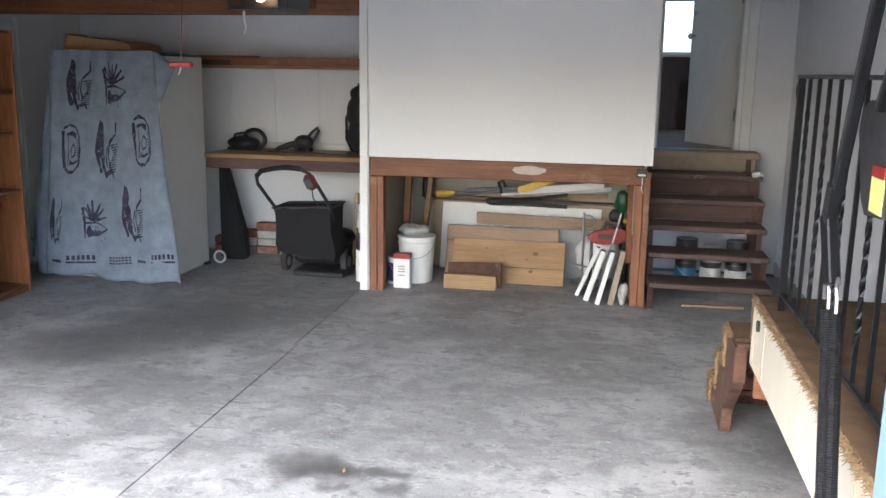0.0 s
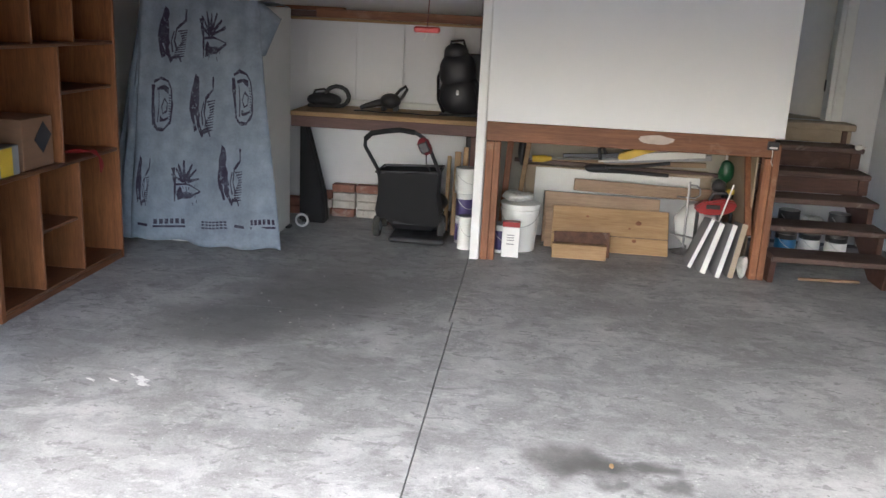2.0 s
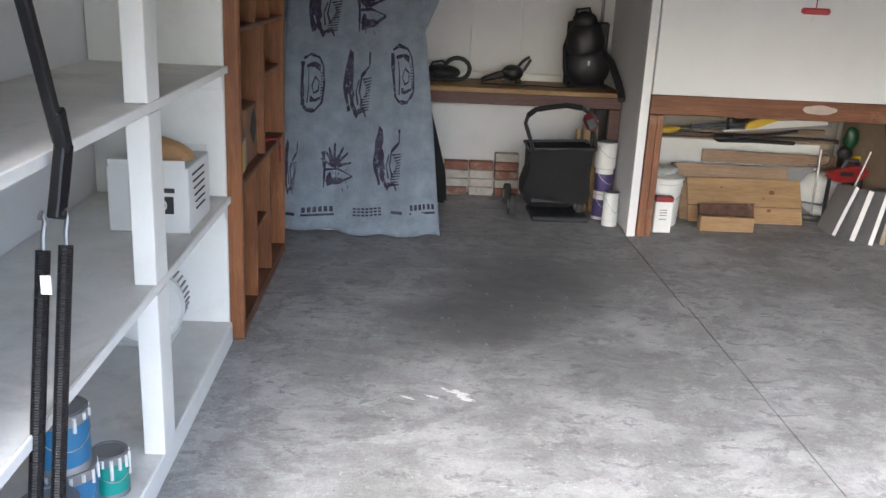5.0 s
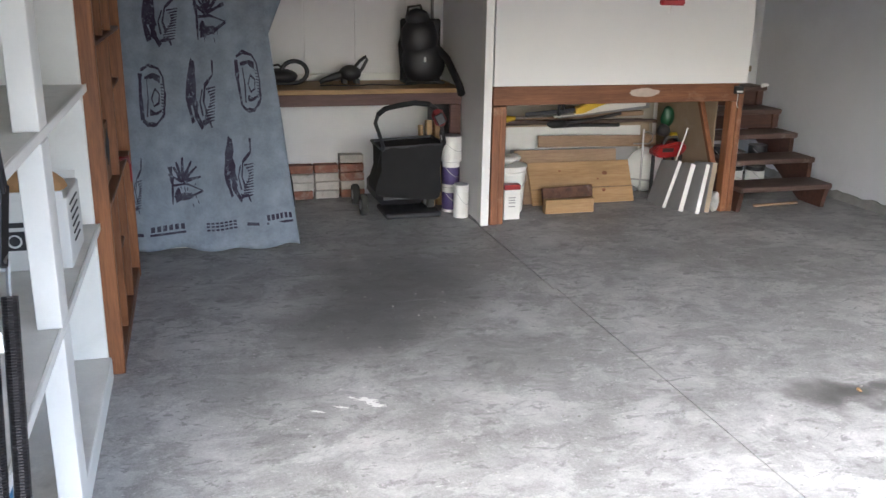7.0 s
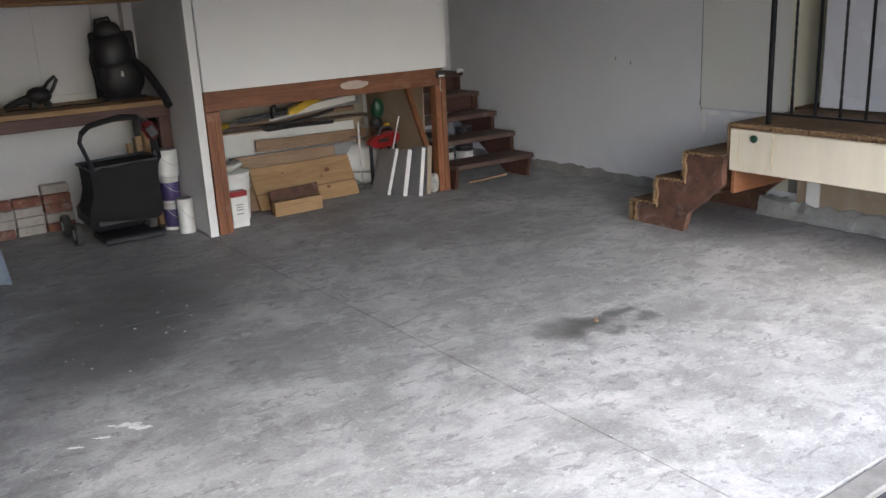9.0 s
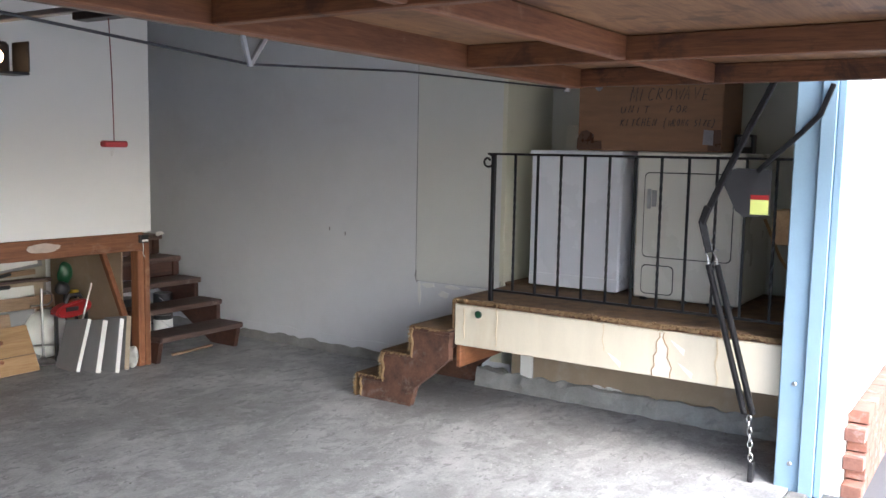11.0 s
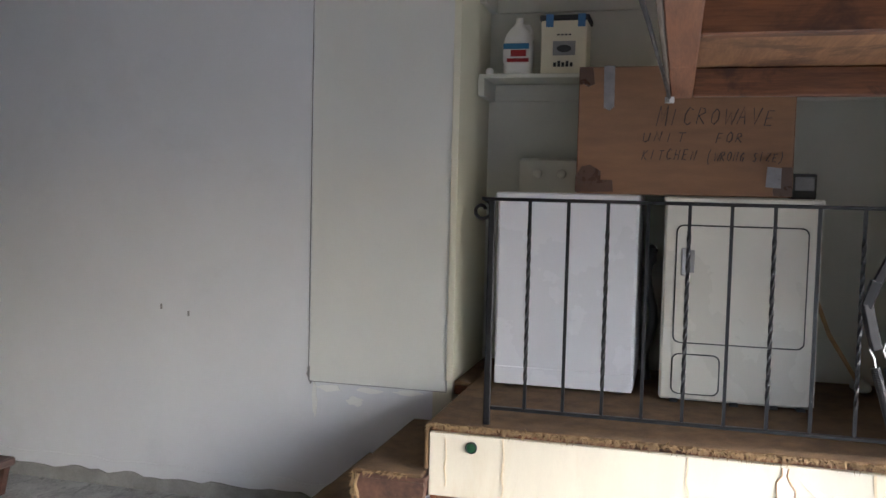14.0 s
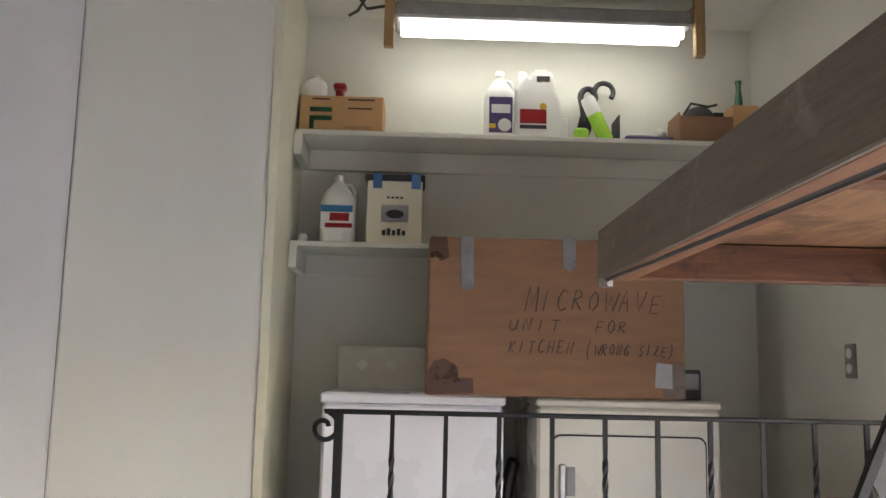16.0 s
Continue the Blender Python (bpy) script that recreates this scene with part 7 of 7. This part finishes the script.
oc = thing("tan_carton", (3.8, -2.67, Z2), "tan cardboard carton with a green printed emblem", "carton")
boxpart("carton_body", (3.70, -2.86, Z2, 3.92, -2.485, Z2 + 0.17), M_CARD2, oc, bev=0.004)
for d in ((-2.63, -2.53, 0.095, 0.115), (-2.63, -2.53, 0.055, 0.075), (-2.55, -2.53, 0.015, 0.06)):
    boxpart("print", (3.6965, d[0], Z2 + d[2], 3.6995, d[1], Z2 + d[3]), M_GREENP, oc, "green print", bev=0.0)
text_part("LABORATORIES", 0.017, facing_west(3.6995, -2.685, Z2 + 0.02), M_INK, oc)
for y0, y1, z in ((-2.62, -2.54, 0.15), (-2.82, -2.70, 0.15), (-2.81, -2.70, 0.11)):
    boxpart("print", (3.6965, y0, Z2 + z, 3.6995, y1, Z2 + z + 0.006), M_INK, oc, bev=0.0)
bw = bottle("small_bottle", 3.78, -2.545, Z2 + 0.171, 0.10, 0.09, 0.115, M_WHITEP, "small white plastic bottle on a carton", grip=False, cap_r=0.018)
rs = thing("red_sprayer", (3.78, -2.65, Z2 + 0.171), "red spray trigger head on a carton", "sprayer")
boxpart("trigger_body", (3.76, -2.675, Z2 + 0.171, 3.80, -2.635, Z2 + 0.225), M_REDP, rs, bev=0.008)
boxpart("nozzle", (3.75, -2.685, Z2 + 0.222, 3.81, -2.625, Z2 + 0.25), M_REDP, rs, bev=0.008)
j1 = bottle("cleaner_jug", 3.74, -3.385, Z2, 0.14, 0.10, 0.315, M_WHITEP, "white cleaner bottle with a purple label")
front_label(j1, 3.688, -3.44, -3.335, Z2 + 0.02, Z2 + 0.185, M_PURPLEP, "purple label")
front_label(j1, 3.6865, -3.43, -3.345, Z2 + 0.11, Z2 + 0.15, M_LABELW)
lump("label_disc", (3.686, -3.405, Z2 + 0.055), (0.002, 0.03, 0.03), M_LABELW, j1, 0.0)
front_label(j1, 3.6865, -3.365, -3.335, Z2 + 0.04, Z2 + 0.06, M_YELP)
j2 = thing("solvent_jug", (3.76, -3.55, Z2), "white gallon jug with a red label", "bottle")
bm = bmesh.new()
prism(bm, [(-3.455, Z2 + 0.001), (-3.66, Z2 + 0.001), (-3.665, Z2 + 0.137), (-3.64, Z2 + 0.228), (-3.635, Z2 + 0.296), (-3.61, Z2 + 0.331), (-3.53, Z2 + 0.325), (-3.515, Z2 + 0.291), (-3.48, Z2 + 0.285), (-3.455, Z2 + 0.228)], "x", 3.70, 3.83)
bmesh.ops.bevel(bm, geom=list(bm.edges), offset=0.014, segments=2, affect='EDGES')
part("bottle_body", bm, M_WHITEP, j2, smooth=True)
lathepart("cap", [(0.022, Z2 + 0.28), (0.022, Z2 + 0.325), (0.018, Z2 + 0.328)], 3.765, -3.49, M_WHITEP, j2, seg=16)
# No hole is cut: an ink-dark plate paints its shade on the jug.
boxpart("grip_hole_shade", (3.6975, -3.61, Z2 + 0.268, 3.7005, -3.55, Z2 + 0.292), M_INK, j2, bev=0.0)
front_label(j2, 3.698, -3.595, -3.475, Z2 + 0.07, Z2 + 0.135, M_REDP, "red label")
front_label(j2, 3.698, -3.595, -3.475, Z2 + 0.045, Z2 + 0.062, M_INK)
lump("label_seal", (3.697, -3.58, Z2 + 0.15), (0.002, 0.016, 0.016), M_YELP, j2, 0.0)
bxw = thing("white_packet", (3.85, -3.68, Z2), "small white lined packet standing on the shelf", "packet")
boxpart("packet", (3.80, -3.71, Z2, 3.88, -3.655, Z2 + 0.13), M_CARDW, bxw)
sp = thing("spray_can", (3.74, -3.83, Z2), "lime green and white aerosol can leaning over", "aerosol")
sm = Matrix.Translation((3.74, -3.875, Z2 + 0.012)) @ Matrix.Rotation(radians(-24), 4, 'X')
for nm, pr, mt in (("can_body", [(0.034, 0.0), (0.034, 0.13)], M_LIME), ("can_top", [(0.034, 0.131), (0.034, 0.20), (0.03, 0.215)], M_WHITEP)):
    lathepart(nm, pr, 0, 0, mt, sp, m=sm)
sp2 = thing("green_box", (3.73, -3.76, Z2), "crumpled lime and white packet lying by a spray can", "packet")
boxpart("packet", (3.70, -3.79, Z2, 3.75, -3.725, Z2 + 0.06), M_LIME, sp2, bev=0.012)
um = thing("umbrella", (3.87, -3.83, Z2), "folded black umbrella with curved handles", "umbrella")
tubepart("handle", [(3.87, -3.80, Z2 + 0.10), (3.88, -3.835, Z2 + 0.22), (3.88, -3.85, Z2 + 0.275)] + [(3.88, -3.895 - 0.045 * math.cos(radians(a)), Z2 + 0.285 + 0.045 * math.sin(radians(a))) for a in range(180, -41, -20)], 0.0125, M_BPLASTIC, um, "curved black handle")
tubepart("handle", [(3.86, -3.80, Z2 + 0.12), (3.86, -3.79, Z2 + 0.2)] + [(3.86, -3.815 - 0.035 * math.cos(radians(a)), Z2 + 0.25 + 0.042 * math.sin(radians(a))) for a in range(180, -61, -24)], 0.015, M_BPLASTIC, um, "curved black handle")
tubepart("canopy", [(3.87, -3.78, Z2 + 0.02), (3.875, -3.80, Z2 + 0.10), (3.88, -3.815, Z2 + 0.18), (3.88, -3.825, Z2 + 0.24)], 0.034, M_BFABRIC, um, taper=[0.6, 1.0, 0.9, 0.4])
fl = thing("file_holder", (3.8, -3.9, Z2), "dark wire file holder on the shelf", "holder")
boxpart("side", (3.72, -3.935, Z2, 3.88, -3.93, Z2 + 0.13), M_DARKMETAL, fl)
boxpart("base", (3.72, -3.93, Z2, 3.88, -3.78, Z2 + 0.006), M_DARKMETAL, fl)
tray = thing("blue_tray", (3.75, -4.05, Z2), "flat blue tray holding small papers", "tray")
boxpart("tray_base", (3.68, -4.17, Z2, 3.86, -3.95, Z2 + 0.02), M_PURPLEP, tray, bev=0.004)
boxpart("paper", (3.69, -4.10, Z2 + 0.0205, 3.85, -3.96, Z2 + 0.035), M_LABELW, tray)
lump("bag", (3.78, -4.13, Z2 + 0.055), (0.05, 0.035, 0.035), M_BAG, tray, 0.012)
bin1 = thing("shelf_bin", (3.8, -4.3, Z2), "brown open bin with odds and ends", "bin")
for d in ((3.70, -4.45, 3.71, -4.20, 0.13), (3.88, -4.45, 3.89, -4.20, 0.13), (3.71, -4.21, 3.88, -4.20, 0.15), (3.71, -4.45, 3.88, -4.44, 0.13)):
    boxpart("side", (d[0], d[1], Z2, d[2], d[3], Z2 + d[4]), M_CARD, bin1)
lump("dark_bottle", (3.79, -4.32, Z2 + 0.13), (0.06, 0.07, 0.07), M_BPLASTIC, bin1, 0.01)
lump("rag", (3.77, -4.25, Z2 + 0.12), (0.05, 0.04, 0.035), M_DARKMETAL, bin1, 0.015)
boxpart("tin", (3.75, -4.425, Z2 + 0.02, 3.85, -4.375, Z2 + 0.165), M_DARKMETAL, bin1, "dark tin", bev=0.006)
tubepart("wire", [(3.70, -4.22, Z2 + 0.13), (3.68, -4.25, Z2 + 0.18), (3.69, -4.33, Z2 + 0.17), (3.72, -4.38, Z2 + 0.19)], 0.006, M_BPLASTIC, bin1, "black cable")
bx3 = thing("small_tan_box", (3.82, -4.5, Z2), "small tan box holding a green bottle", "box")
boxpart("box_body", (3.74, -4.585, Z2, 3.90, -4.46, Z2 + 0.20), M_CARD2, bx3)
gb = thing("green_bottle", (3.82, -4.52, Z2 + 0.2), "slim green glass bottle neck", "bottle")
lathepart("neck", [(0.02, Z2 + 0.201), (0.018, Z2 + 0.25), (0.012, Z2 + 0.29), (0.012, Z2 + 0.325), (0.016, Z2 + 0.327), (0.016, Z2 + 0.34)], 3.82, -4.52, M_GLASSG, gb, seg=14)

mop = thing("mop", (3.6, -4.35, 0.758), "pale mop handle leaning behind the dryer", "mop")
tubepart("stick", [(3.72, -4.46, 0.80), (3.66, -4.30, 1.05), (3.62, -4.20, 1.30)], 0.011, M_PINE, mop, seg=8)
lump("mop_head", (3.73, -4.47, 0.79), (0.10, 0.05, 0.03), M_BAG, mop, 0.01)
pb2 = thing("power_brick", (3.45, -4.12, 1.72), "small black electronic box on the dryer", "electronic box")
boxpart("case", (3.35, -4.165, 1.7205, 3.45, -4.05, 1.84), M_BPLASTIC, pb2, bev=0.006)
boxpart("panel", (3.347, -4.155, 1.76, 3.35, -4.07, 1.825), M_GALV, pb2)
tan = thing("tan_crate", (2.82, -4.55, 1.18), "tan wooden box fixed to the front wall", "box")
boxpart("box_body", (2.70, -4.629, 1.22, 2.95, -4.46, 1.41), M_PINE, tan)
boxpart("mounting_strip", (2.72, -4.6285, 1.18, 2.93, -4.60, 1.219), M_PINE, tan)

# ---- side wall beyond the bookcase: a closed panel door with trim ----
d2 = thing("door_2", (-3.2, -0.2, 0), "closed white panelled door in the side wall", "door", kind="structure")
boxpart("leaf", (-3.199, -0.58, 0.0, -3.175, 0.25, 2.03), M_TRIM, d2)
for z0, z1 in ((0.2, 0.95), (1.1, 1.9)):
    boxpart("panel", (-3.174, -0.46, z0, -3.166, 0.13, z1), M_TRIM, d2, bev=0.006)
for y in (-0.67, 0.26):
    boxpart("casing", (-3.199, y, 0.0, -3.16, y + 0.08, 2.08), M_TRIM, d2)

# ---- litter and marks on the floor ----
random.seed(21)
for x, y, w, h in ((-1.50, -2.66, 0.11, 0.035), (-1.47, -2.71, 0.07, 0.03), (-1.62, -2.70, 0.05, 0.014), (-1.72, -2.72, 0.05, 0.014), (-1.56, -2.62, 0.03, 0.01)):
    bm = bmesh.new()
    o = []
    for i in range(26):
        q = random.uniform(0.25, 1.25)
        o.append((x + w * 0.55 * q * math.cos(i * math.tau / 26) - 0.5 * h * q * math.sin(i * math.tau / 26), y + h * q * math.sin(i * math.tau / 26) - 0.2 * w * q * math.cos(i * math.tau / 26)))
    prism(bm, o, "z", 0.0005, 0.0014)
    tagged(part("paint_flake", bm, M_LABELW), "ragged spot of white paint dried on the floor", "paint spot", "paint spots")
bm = bmesh.new()
for i in range(420):
    x, y = random.uniform(-2.4, 2.2), random.uniform(-4.6, 0.0)
    s = random.uniform(0.002, 0.007)
    bmesh.ops.create_icosphere(bm, subdivisions=1, radius=s, matrix=Matrix.Translation((x, y, s * 0.4)) @ Matrix.Diagonal((1.3, 1, 0.5, 1)))
tagged(part("floor_grit", bm, M_CURB), "scattered grit and crumbs on the concrete floor", "grit", kind="stuff")
leafc = thing("dry_leaf", (0.71, -3.1, 0), "small curled tan leaf on an oil stain", "leaf")
bm = bmesh.new()
bmesh.ops.create_icosphere(bm, subdivisions=2, radius=0.013, matrix=Matrix.Translation((0.71, -3.1, 0.006)) @ Matrix.Diagonal((0.9, 1.3, 0.4, 1)))
for v in bm.verts:
    v.co += 0.006 * noise.noise_vector(v.co * 40)
part("blade", bm, M_FRAY, leafc)
